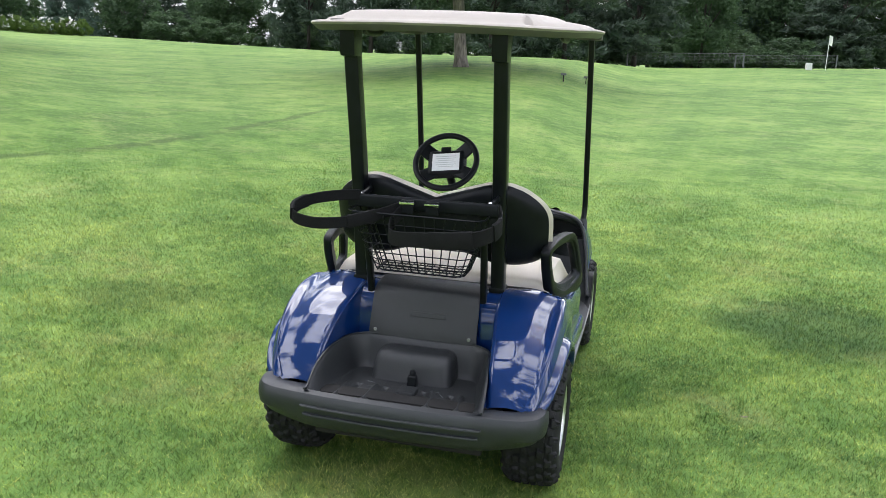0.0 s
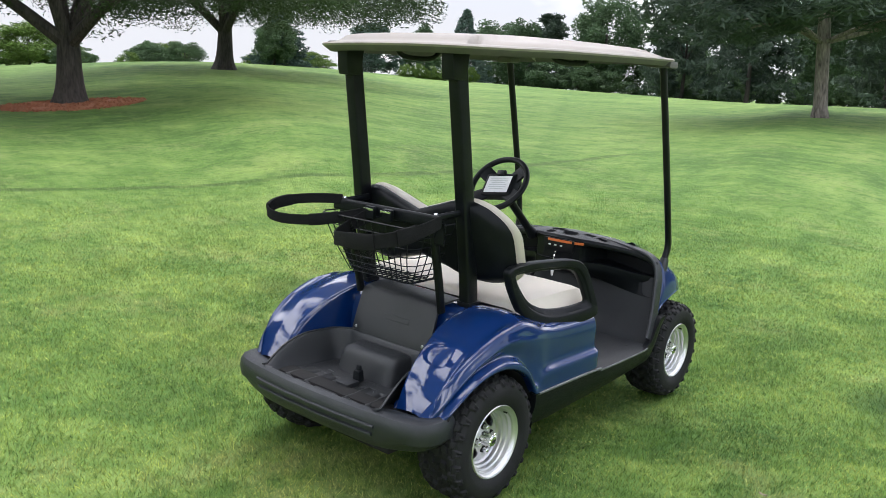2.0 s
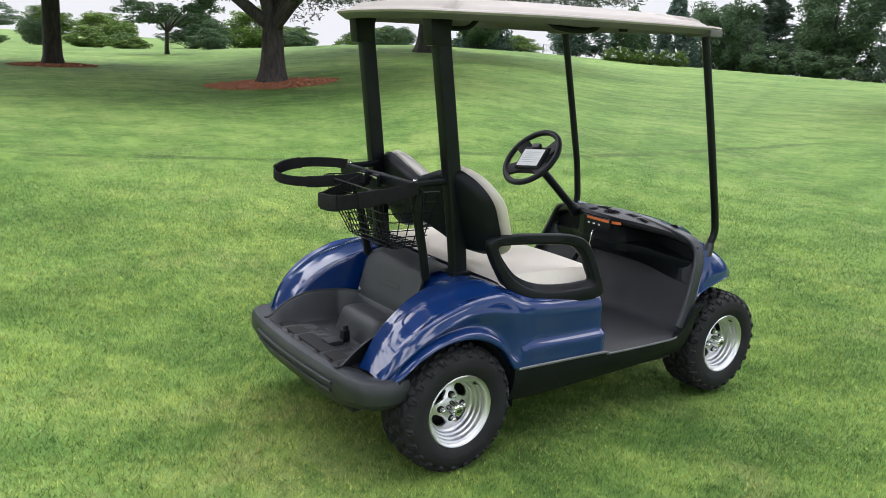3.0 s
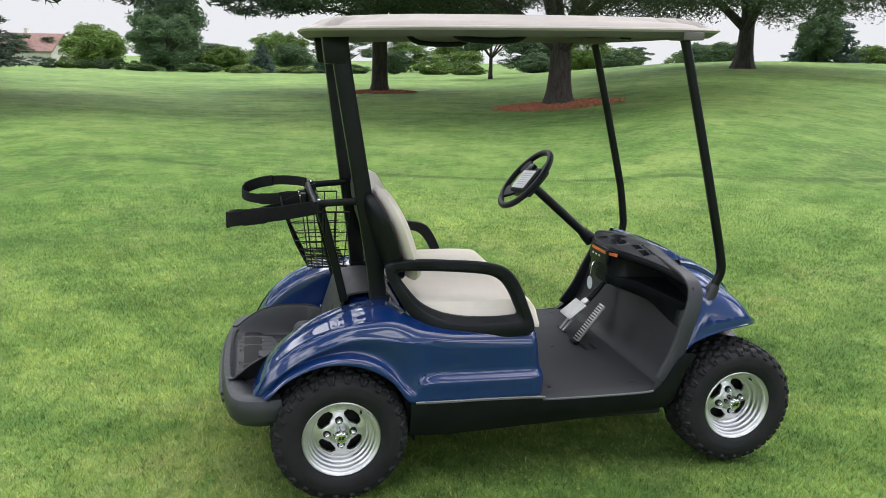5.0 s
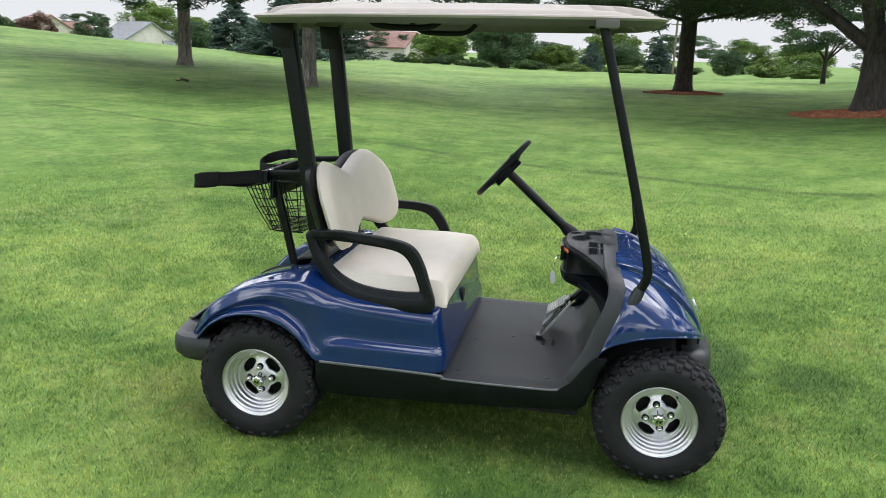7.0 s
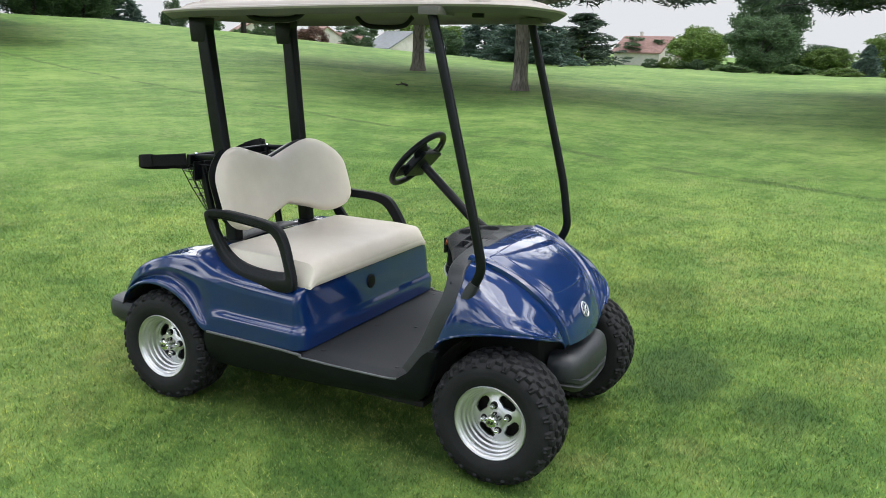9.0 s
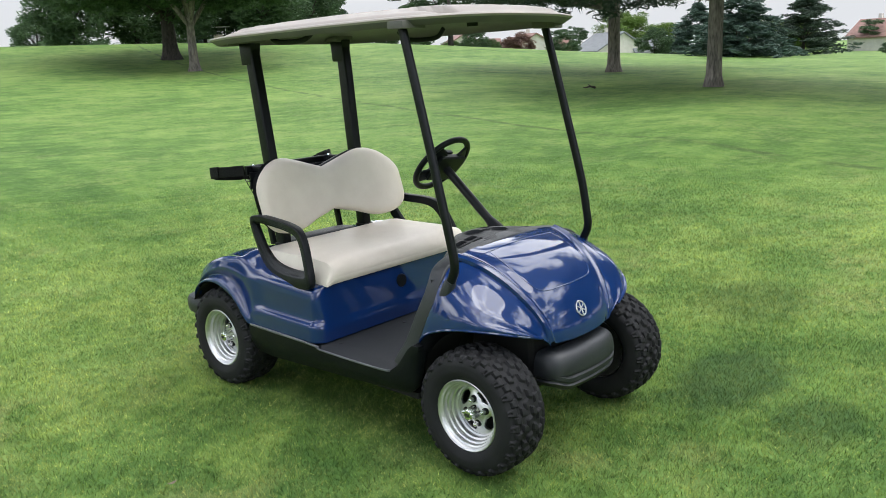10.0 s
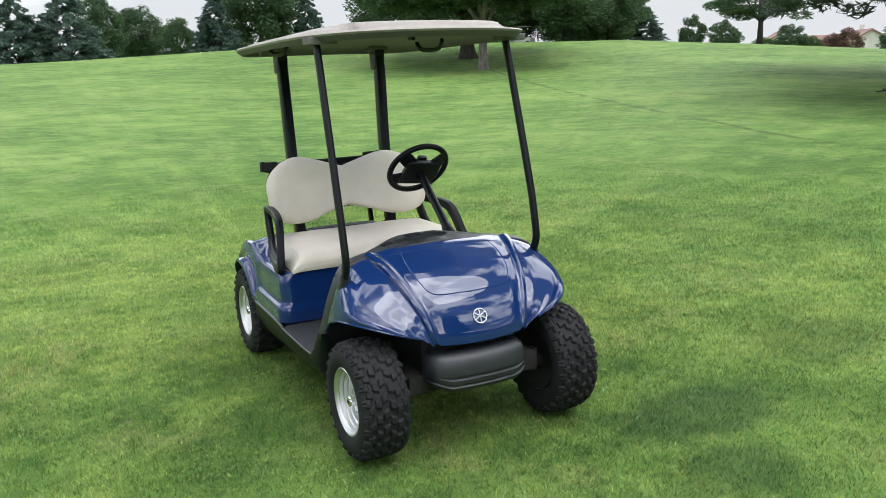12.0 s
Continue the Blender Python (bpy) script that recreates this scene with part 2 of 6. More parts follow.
    line = maths("MULTIPLY", line, maths("SUBTRACT", 1.0, stepped(sep.outputs["Y"], 11.0, 16.5)))
    col = mixed(maths("MULTIPLY", line, 0.75), col, (0.060, 0.095, 0.034))
    # soft blotches of lusher and paler turf
    col = mixed(maths("MULTIPLY", stepped(noise_of(2.1, 3, 0.55), 0.50, 0.68), 0.42), col, (0.24, 0.345, 0.085))
    col = mixed(maths("MULTIPLY", maths("SUBTRACT", 1.0, stepped(noise_of(1.5, 4, 0.6), 0.34, 0.50)), 0.46), col, (0.060, 0.138, 0.030))
    # pale dry flecks, and the shade between tufts painted as dark flecks
    k = 1.0 if blades and not soft else 0.30
    pale = maths("MULTIPLY", stepped(noise_of(38.0 * k, 4, 0.75), 0.51, 0.62), stepped(noise_of(3.1, 4, 0.6), 0.34, 0.52))
    col = mixed(maths("MULTIPLY", pale, 0.80 if k == 1.0 else 0.30), col, (0.43, 0.47, 0.17) if k == 1.0 else (0.27, 0.37, 0.11))
    tuft_shade = maths("SUBTRACT", 1.0, stepped(noise_of(30.0 * k, 4, 0.75), 0.38, 0.49))
    col = mixed(maths("MULTIPLY", tuft_shade, 0.82 if k == 1.0 else 0.32), col, (0.036, 0.082, 0.018))
    # mowing streaks
    streak = noise_of(0.55, 4, 0.6, (1.0, 4.0, 1.0))
    col = mixed(maths("MULTIPLY", stepped(streak, 0.42, 0.66), 0.28 if near > 0.3 else 0.16), col, (0.075, 0.145, 0.036))
    # darker spots in the turf beside the cart
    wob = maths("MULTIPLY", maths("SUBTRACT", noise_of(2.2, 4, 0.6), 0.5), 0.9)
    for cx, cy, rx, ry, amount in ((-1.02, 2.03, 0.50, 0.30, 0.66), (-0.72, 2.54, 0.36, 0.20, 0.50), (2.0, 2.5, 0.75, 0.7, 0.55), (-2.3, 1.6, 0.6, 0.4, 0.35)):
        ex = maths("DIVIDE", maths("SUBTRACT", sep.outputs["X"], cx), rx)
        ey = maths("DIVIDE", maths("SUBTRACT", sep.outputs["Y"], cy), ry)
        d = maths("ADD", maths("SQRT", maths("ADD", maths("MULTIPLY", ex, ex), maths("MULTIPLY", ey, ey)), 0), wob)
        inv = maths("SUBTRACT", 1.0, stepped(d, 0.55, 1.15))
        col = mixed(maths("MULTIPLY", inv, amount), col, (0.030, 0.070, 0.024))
    if blades:
        isl = n.new("ShaderNodeNewGeometry")
        stops = [(0.0, (1.08, 1.10, 1.06)), (0.5, (1.34, 1.34, 1.32)), (1.0, (1.60, 1.56, 1.54))] if soft else [(0.0, (0.62, 0.66, 0.60)), (0.45, (1.16, 1.17, 1.06)), (0.85, (1.72, 1.62, 1.40)), (1.0, (2.4, 2.2, 2.0))]
        tint = ramp(n, stops)
        l.new(isl.outputs["Random Per Island"], tint.inputs["Fac"])
        col = mixed(1.0, col, tint.outputs["Color"], "MULTIPLY")
    else:
        tint = ramp(n, [(0.35, (0.84, 0.86, 0.84)), (0.65, (1.16, 1.14, 1.12))])
        l.new(hair, tint.inputs["Fac"])
        col = mixed(1.0, col, tint.outputs["Color"], "MULTIPLY")
        b = n.new("ShaderNodeBump")
        b.inputs["Strength"].default_value, b.inputs["Distance"].default_value = 0.6, 0.03
        l.new(maths("ADD", maths("MULTIPLY", tuft, 0.6), maths("MULTIPLY", hair, 0.4)), b.inputs["Height"])
        l.new(b.outputs["Normal"], p.inputs["Normal"])
    l.new(col, p.inputs["Base Color"])
    p.inputs["Roughness"].default_value = 0.55 if blades else 0.8
    p.inputs["Specular IOR Level"].default_value = 0.3 if blades else 0.15
    if blades:
        t = n.new("ShaderNodeBsdfTranslucent")
        l.new(col, t.inputs["Color"])
        ms = n.new("ShaderNodeMixShader")
        ms.inputs["Fac"].default_value = 0.40
        l.new(p.outputs["BSDF"], ms.inputs[1])
        l.new(t.outputs["BSDF"], ms.inputs[2])
        l.new(ms.outputs["Shader"], n["Material Output"].inputs["Surface"])
    return m


DRAIN_X = 8.75
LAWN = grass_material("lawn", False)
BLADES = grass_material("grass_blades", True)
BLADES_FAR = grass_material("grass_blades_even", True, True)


# ---------------------------------------------------------------- mesh helpers
def obj(name, verts, faces, mat, parent=None, label="", smooth=True, uncut=False):
    me = bpy.data.meshes.new(name)
    me.from_pydata([tuple(v) for v in verts], [], [tuple(f) for f in faces])
    me.materials.append(mat)
    me.validate()
    if not uncut:
        bm = bmesh.new()
        bm.from_mesh(me)
        bmesh.ops.recalc_face_normals(bm, faces=bm.faces)
        bm.to_mesh(me)
        bm.free()
    if smooth:
        me.shade_smooth()
        me.set_sharp_from_angle(angle=radians(38))
    ob = new(name, me)
    ob.parent = parent
    if label:
        tagged(ob, label)
    return ob


def part(name, bm, mat, parent=None, label="", smooth=True):
    me = bpy.data.meshes.new(name)
    bmesh.ops.recalc_face_normals(bm, faces=bm.faces)
    bm.to_mesh(me)
    bm.free()
    me.materials.append(mat)
    if smooth:
        me.shade_smooth()
        me.set_sharp_from_angle(angle=radians(38))
    ob = new(name, me)
    ob.parent = parent
    if label:
        tagged(ob, label)
    return ob


def thing(name, label, category, group="", kind="", at=(0, 0, 0), turn=0.0):
    e = new(name)
    e.matrix_world = pose(*at, 0, 0, turn)
    return tagged(e, label, category, group, kind)


def smooth_curve(pts, n, closed=False):
    """Catmull-Rom through pts, n steps a span."""
    pts = [np.array(p, float) for p in pts]
    out = []
    count = len(pts)
    for i in range(count if closed else count - 1):
        a, b, c, d = (pts[(i + k) % count] if closed else pts[min(max(i + k, 0), count - 1)] for k in (-1, 0, 1, 2))
        for s in range(n):
            t = s / n
            out.append(0.5 * (2 * b + (c - a) * t + (2 * a - 5 * b + 4 * c - d) * t * t + (3 * b - a - 3 * c + d) * t ** 3))
    if not closed:
        out.append(pts[-1])
    return out


def grid_faces(rows, cols, wrap_rows=False, wrap_cols=False, start=0):
    f = []
    for r in range(rows if wrap_rows else rows - 1):
        for c in range(cols if wrap_cols else cols - 1):
            r2, c2 = (r + 1) % rows, (c + 1) % cols
            f.append((start + r * cols + c, start + r * cols + c2, start + r2 * cols + c2, start + r2 * cols + c))
    return f


def loft(sections, n_along=4, n_across=4):
    """A smooth grid through sections that have the same number of points."""
    across = [smooth_curve(s, n_across) for s in sections]
    cols = len(across[0])
    lines = [smooth_curve([a[c] for a in across], n_along) for c in range(cols)]
    rows = len(lines[0])
    return [lines[c][r] for r in range(rows) for c in range(cols)], rows, cols


def shell(verts, faces, inward, thick):
    """Gives an open sheet its thickness along inward(point) by a second sheet and a rim."""
    n = len(verts)
    edges = {}
    for f in faces:
        for a, b in zip(f, f[1:] + f[:1]):
            edges[(min(a, b), max(a, b))] = edges.get((min(a, b), max(a, b)), 0) + 1
    v2 = [np.array(v) + np.array(inward(v)) * thick for v in verts]
    f2 = [tuple(i + n for i in reversed(f)) for f in faces]
    rim = [(a, b, b + n, a + n) for (a, b), k in edges.items() if k == 1]
    return list(verts) + v2, list(faces) + f2 + rim


def frames_along(path, up=(0, 0, 1), closed=False):
    path = [Vector(p) for p in path]
    out = []
    n = len(path)
    for i, p in enumerate(path):
        a = path[(i - 1) % n] if closed or i > 0 else p
        b = path[(i + 1) % n] if closed or i < n - 1 else p
        d = (b - a).normalized()
        s = d.cross(Vector(up))
        if s.length < 1e-4:
            s = d.cross(Vector((1, 0, 0)))
        s.normalize()
        out.append((p, s, s.cross(d).normalized()))
    return out


def swept(bm, path, profile, up=(0, 0, 1), closed=False, grow=None):
    """Sweeps a closed profile of (side, up) points along path into bm."""
    rings = []
    fr = frames_along(path, up, closed)
    for i, (p, s, u) in enumerate(fr):
        k = grow(i / max(1, len(fr) - 1)) if grow else 1.0
        rings.append([bm.verts.new(p + s * (a * k) + u * (b * k)) for a, b in profile])
    m = len(profile)
    for i in range(len(rings) if closed else len(rings) - 1):
        a, b = rings[i], rings[(i + 1) % len(rings)]
        for j in range(m):
            bm.faces.new((a[j], a[(j + 1) % m], b[(j + 1) % m], b[j]))
    if not closed:
        bm.faces.new(list(reversed(rings[0])))
        bm.faces.new(rings[-1])
    return bm


def disc(r, n=10):
    return [(r * math.cos(2 * math.pi * i / n), r * math.sin(2 * math.pi * i / n)) for i in range(n)]


def rounded(w, h, r, n=3):
    out = []
    for cx, cy, a0 in ((w / 2 - r, h / 2 - r, 0), (-w / 2 + r, h / 2 - r, 90), (-w / 2 + r, -h / 2 + r, 180), (w / 2 - r, -h / 2 + r, 270)):
        for i in range(n + 1):
            a = radians(a0 + 90 * i / n)
            out.append((cx + r * math.cos(a), cy + r * math.sin(a)))
    return out


def tube(path, r, mat, name, parent, label="", up=(0, 0, 1), n=10, closed=False):
    return part(name, swept(bmesh.new(), path, disc(r, n), up, closed), mat, parent, label)


def bar(path, w, h, mat, name, parent, label="", up=(0, 0, 1), r=0.008, closed=False):
    return part(name, swept(bmesh.new(), path, rounded(w, h, r), up, closed), mat, parent, label)


def block(size, at, bevel=0.01, segments=2, turn=None, taper=None):
    """A bevelled box as bmesh. taper: (x, y) factors of its top."""
    bm = bmesh.new()
    bmesh.ops.create_cube(bm, size=1.0)
    for v in bm.verts:
        k = taper if taper and v.co.z > 0 else (1, 1)
        v.co = Vector((v.co.x * size[0] * k[0], v.co.y * size[1] * k[1], v.co.z * size[2]))
    if bevel:
        bmesh.ops.bevel(bm, geom=bm.edges[:], offset=bevel, segments=segments, profile=0.7, affect="EDGES")
    m = Matrix.Translation(at) @ (turn.to_4x4() if turn is not None else Matrix())
    bmesh.ops.transform(bm, matrix=m, verts=bm.verts)
    return bm


def lathe(profile, n=48, axis="x"):
    """Turns (radius, along) points round an axis: verts and faces."""
    v = []
    for i in range(n):
        a = 2 * math.pi * i / n
        for r, s in profile:
            c, d = r * math.cos(a), r * math.sin(a)
            v.append((s, c, d) if axis == "x" else (c, d, s))
    return v, grid_faces(n, len(profile), wrap_rows=True)


# ---------------------------------------------------------------- ground
AZ_KNOTS = (-180, -120, -60, -14.3, 0.7, 5.7, 15.7, 19.7, 30.7, 41.6, 49.5, 57.3, 63.7, 66.6, 73.5, 76, 83, 95, 104.7, 110, 115.5, 121, 129, 137.6, 141.4, 152, 166, 180)
EL_KNOTS = (1.1, 0.6, 0.1, 0.12, -0.5, 0.03, -0.12, -0.22, 0.0, 0.28, 0.61, 0.62, 0.22, -0.11, -0.78, -0.9, -1.1, -1.25, -1.0, -0.85, -0.51, -0.18, 0.48, 1.16, 1.35, 1.52, 1.6, 1.1)
RS_KNOTS = (65, 60, 60, 55, 50, 34, 34, 45, 60, 70, 60, 50, 50, 52, 60, 60, 60, 60, 60, 60, 60, 60, 60, 62, 64, 66, 66, 65)
PW_KNOTS = (1.6, 1.3, 1.3, 1.3, 1.3, 1.3, 1.05, 1.05, 1.0, 0.95, 0.85, 0.82, 1.0, 1.1, 0.9, 0.8, 0.73, 0.7, 0.7, 0.72, 1.2, 1.7, 1.8, 2.0, 2.1, 2.25, 2.2, 1.6)
AZ_FINE = np.arange(-180, 181, 1.0)


def knots(values):
    y = np.interp(AZ_FINE, AZ_KNOTS, values)
    k = np.array([1, 2, 3, 4, 3, 2, 1]) / 16.0
    return np.convolve(np.r_[y[-5:-1], y, y[1:5]], k, "same")[4:-4]


EL_F, RS_F, PW_F = knots(EL_KNOTS), knots(RS_KNOTS), knots(PW_KNOTS)


def smoothstep(a, b, x):
    t = np.clip((x - a) / (b - a), 0, 1)
    return t * t * (3 - 2 * t)


def ground_z(x, y):
    """Height of the turf: level round the cart, rising to a low crest all round."""
    x, y = np.asarray(x, float), np.asarray(y, float)
    dx, dy = x, y - 1.0
    r = np.hypot(dx, dy) + 1e-6
    az = np.degrees(np.arctan2(-dx, dy))
    el, rs, pw = np.interp(az, AZ_FINE, EL_F), np.interp(az, AZ_FINE, RS_F), np.interp(az, AZ_FINE, PW_F)
    top = 1.60 + rs * np.tan(np.radians(el))
    h = top * np.minimum(r / rs, 1.0) ** pw * smoothstep(3.5, 13.0, r)
    h = np.where(r > rs, top - np.minimum((r - rs) * 0.012, 0.9), h)
    return h - 0.03


def gz(x, y):
    return float(ground_z(x, y))


radii = np.r_[np.linspace(0.0, 4.0, 14)[1:], np.geomspace(4.3, 95, 70), np.geomspace(110, 3500, 16)]
SPOKES = 240
gv = [(0, 1.0, gz(0, 1.0))]
for r in radii:
    a = np.linspace(0, 2 * np.pi, SPOKES, endpoint=False)
    X, Y = r * np.cos(a), 1.0 + r * np.sin(a)
    gv += list(zip(X, Y, ground_z(X, Y)))
gf = [(0, 1 + i, 1 + (i + 1) % SPOKES) for i in range(SPOKES)]
gf += grid_faces(len(radii), SPOKES, wrap_cols=True, start=1)
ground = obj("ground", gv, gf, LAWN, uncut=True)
tagged(ground, "mown green golf course turf rising to a low crest", "grass", kind="structure")


# ---------------------------------------------------------------- grass blades
def grass_patch(name, count, reach, height, width, seed):
    """Leaning blades of turf round the cart, thinning out and growing coarser with the distance."""
    rng = np.random.default_rng(seed)
    u = rng.uniform(0, 1, count)
    r = 2.6 * np.sqrt((1 + (reach / 2.6) ** 2) ** u - 1)
    a = rng.uniform(0, 2 * np.pi, count)
    x, y = r * np.cos(a), 0.85 + r * np.sin(a)
    z = ground_z(x, y)
    coarse = 1 + (r / 5.5) ** 1.25
    fade = 1 - smoothstep(reach * 0.45, reach, r)
    tuft = 0.5 + 0.5 * np.sin(x * 71 + 3 * np.sin(y * 23)) * np.sin(y * 67 + 3 * np.sin(x * 29))
    clump = 0.62 + 0.36 * tuft + 0.4 * (np.sin(x * 3.1 + np.sin(y * 2.3)) * np.sin(y * 2.7 + np.sin(x * 1.9)) * 0.5 + 0.5)
    h = height * rng.uniform(0.55, 1.25, count) * clump * (0.2 + 0.8 * fade)
    w = width * rng.uniform(0.7, 1.3, count) * coarse * (0.3 + 0.7 * fade)
    turn, lean, way = rng.uniform(0, 2 * np.pi, count), rng.uniform(0.2, 1.5, count) * h, rng.uniform(0, 2 * np.pi, count)
    sx, sy = np.cos(turn) * w / 2, np.sin(turn) * w / 2
    v = np.empty((count, 3, 3))
    v[:, 0] = np.stack([x - sx, y - sy, z - 0.002], 1)
    v[:, 1] = np.stack([x + sx, y + sy, z - 0.002], 1)
    v[:, 2] = np.stack([x + np.cos(way) * lean, y + np.sin(way) * lean, z + h], 1)
    far_off = r > 4.2 + 4.0 * rng.uniform(0, 1, count)
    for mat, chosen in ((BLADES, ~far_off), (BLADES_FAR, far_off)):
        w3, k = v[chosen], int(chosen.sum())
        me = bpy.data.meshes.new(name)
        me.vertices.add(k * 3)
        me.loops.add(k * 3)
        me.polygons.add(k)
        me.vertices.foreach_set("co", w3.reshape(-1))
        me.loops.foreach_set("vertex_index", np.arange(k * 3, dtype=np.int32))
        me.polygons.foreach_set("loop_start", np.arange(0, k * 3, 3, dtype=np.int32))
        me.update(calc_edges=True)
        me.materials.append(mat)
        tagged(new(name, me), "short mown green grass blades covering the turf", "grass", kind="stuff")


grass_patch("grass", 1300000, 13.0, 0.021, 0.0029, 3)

# far trees: x, y, height of the top, width
FAR_TREES = {}
FAR_TREES["thuja"] = [(-51.1, 50.6, 6.8, 6.6)]
FAR_TREES["round"] = [(-49.8, 55.9, 7.0, 4.5), (-46.8, 67.1, 8.8, 6.1), (-67.8, 23.8, 2.7, 3.8), (-72.2, 25.5, 2.9, 4.1), (-64.9, 30.4, 3.0, 4.3), (-57.7, 33.6, 3.4, 2.9), (-75.3, 43.2, 4.2, 5.5), (-80.3, -52.1, 4.0, 4.4), (-81.1, -41.0, 3.9, 4.5), (-60.1, -60.7, 6.0, 3.1), (-65.9, -62.1, 5.3, 4.5), (-70.3, -57.2, 4.7, 3.9)]
FAR_TREES["spruce"] = [(-51.3, 63.8, 8.9, 6.4), (-116.6, 0.8, 3.6, 4.5), (-116.2, 9.7, 4.4, 5.7), (-46.2, 36.5, 6.9, 5.5), (-85.4, -32.9, 5.4, 9.7), (-88.1, -39.6, 6.3, 10.2), (-111.4, 0.5, 3.4, 4.7), (-115.9, 9.6, 3.9, 5.7), (-54.3, -20.4, 5.4, 8.9), (0.7, -80.2, 9.8, 7.5), (-3.4, -80.1, 10.3, 8.7), (-15.4, -73.4, 8.8, 6.0)]
FAR_TREES["spruce"] += [(-25.0, -76.0, 9.7, 4.6), (-60.1, -67.4, 6.9, 5.8), (6.2, -85.1, 10.2, 9.2)]
FAR_TREES["decid"] = [(-39.8, 71.4, 11.1, 9.8), (-20.2, 74.1, 13.6, 8.2), (4.1, 72.1, 10.4, 7.2), (3.5, 86.9, 11.1, 10.4), (11.8, 86.2, 11.6, 9.2), (21.8, 84.5, 11.0, 10.4), (-44.7, 34.8, 5.3, 3.7), (-116.2, -11.6, 11.8, 11.5), (-65.1, 40.9, 4.0, 4.4), (-125.8, -12.0, 8.5, 10.6), (-121.2, 5.1, 4.1, 6.8), (-105.1, 17.1, 3.2, 5.2)]
FAR_TREES["decid"] += [(-47.5, -65.1, 9.5, 9.8), (-58.0, -69.6, 9.3, 7.1), (-106.1, -10.8, 6.8, 9.7), (-7.3, -89.8, 10.3, 5.8), (-11.6, -94.4, 9.5, 6.8), (-16.4, -98.7, 8.3, 5.0), (-20.6, -77.3, 14.9, 11.0), (-30.5, -68.5, 11.0, 8.2), (-37.5, -70.7, 13.0, 11.0), (-41.2, -65.2, 11.9, 9.5), (-44.4, -60.7, 10.9, 9.8)]
FAR_TREES["decid"] += [(-50.7, -62.2, 10.7, 8.7), (12.3, -89.6, 10.1, 9.7)]
FAR_TREES["pine"] = [(-28.8, 65.7, 12.4, 7.7), (-22.2, 63.0, 13.0, 8.1), (-11.2, 57.8, 11.9, 8.0), (-5.7, 56.7, 11.1, 8.2), (-1.0, 59.1, 10.8, 8.0), (7.2, 91.7, 15.0, 9.7), (16.2, 80.6, 11.5, 9.8), (-68.3, -21.0, 4.9, 7.4)]
FAR_TREES["bush"] = [(-73.9, 45.4, 4.4, 4.9), (-70.0, 59.2, 4.4, 4.5), (-71.7, 39.2, 2.9, 2.9), (-96.0, -12.6, 0.9, 4.8), (-96.6, -1.5, 0.9, 5.4), (-101.5, -6.7, 1.0, 5.7), (-106.5, 4.9, 0.8, 6.7), (-115.8, 13.6, 1.2, 4.9), (-83.9, 21.5, 1.7, 4.9), (-126.2, -6.2, 3.4, 6.2), (-94.4, 20.2, 2.4, 6.1), (-93.5, 23.7, 2.1, 4.8)]
FAR_TREES["bush"] += [(-74.1, 34.4, 3.4, 5.2), (-72.5, -62.3, 3.4, 4.1), (-74.2, -60.3, 3.1, 2.0), (-75.4, -59.0, 3.4, 2.7)]
FAR_TREES["light"] = [(-75.4, 31.6, 5.1, 6.9), (-121.6, -4.4, 3.4, 7.7), (-126.5, 5.5, 5.3, 6.6), (-57.4, 43.4, 3.3, 3.6), (-66.4, 56.2, 4.0, 6.7), (-144.1, -25.7, 6.0, 12.8), (-29.0, -100.9, 9.6, 3.7)]
FAR_TREES["oakfar"] = [(-48.9, 14.4, 5.3, 7.0), (-57.3, -49.3, 9.8, 13.6)]
FAR_TREES["red"] = [(-84.6, -63.3, 3.6, 4.5), (-81.4, -59.5, 4.2, 5.0)]


# ---------------------------------------------------------------- trees
def leaf_quads(centres, spread, per, size, rng, flat=1.0, droop=0.0, long=1.6):
    """Many small bent leaf sprays scattered round the centres: vertices and quad indices."""
    centres = np.asarray(centres, float)
    n = len(centres) * per
    c = np.repeat(centres, per, axis=0)
    d = rng.normal(size=(n, 3))
    d /= np.linalg.norm(d, axis=1)[:, None]
    r = rng.uniform(0.25, 1.0, n) ** 0.6
    sp = np.repeat(np.broadcast_to(spread, len(centres)), per)
    p = c + d * (r * sp)[:, None] * np.array((1, 1, flat))
    a = rng.normal(size=(n, 3))
    a[:, 2] = a[:, 2] * 0.55 - droop
    a /= np.linalg.norm(a, axis=1)[:, None]
    b = np.cross(a, rng.normal(size=(n, 3)))
    b /= np.linalg.norm(b, axis=1)[:, None]
    s = size * rng.uniform(0.6, 1.35, n)
    a, b = a * (s * long / 2)[:, None], b * (s / 2)[:, None]
    v = np.stack([p - a, p + a, p + b * rng.uniform(0.6, 1.2, n)[:, None] + a * 0.2], axis=1)
    return v.reshape(-1, 3)


def leaf_mesh(name, v, mat):
    n = len(v) // 3
    me = bpy.data.meshes.new(name)
    me.vertices.add(n * 3)
    me.loops.add(n * 3)
    me.polygons.add(n)
    me.vertices.foreach_set("co", np.ascontiguousarray(v, dtype=np.float32).reshape(-1))
    me.loops.foreach_set("vertex_index", np.arange(n * 3, dtype=np.int32))
    me.polygons.foreach_set("loop_start", np.arange(0, n * 3, 3, dtype=np.int32))
    me.update(calc_edges=True)
    me.materials.append(mat)
    return me


def limb(bm, pts, r0, r1, n=8):
    pts = smooth_curve(pts, 4)
    swept(bm, pts, disc(1.0, n), grow=lambda t: r0 + (r1 - r0) * t ** 0.8, up=(0.3, 0.2, 1))
    return pts


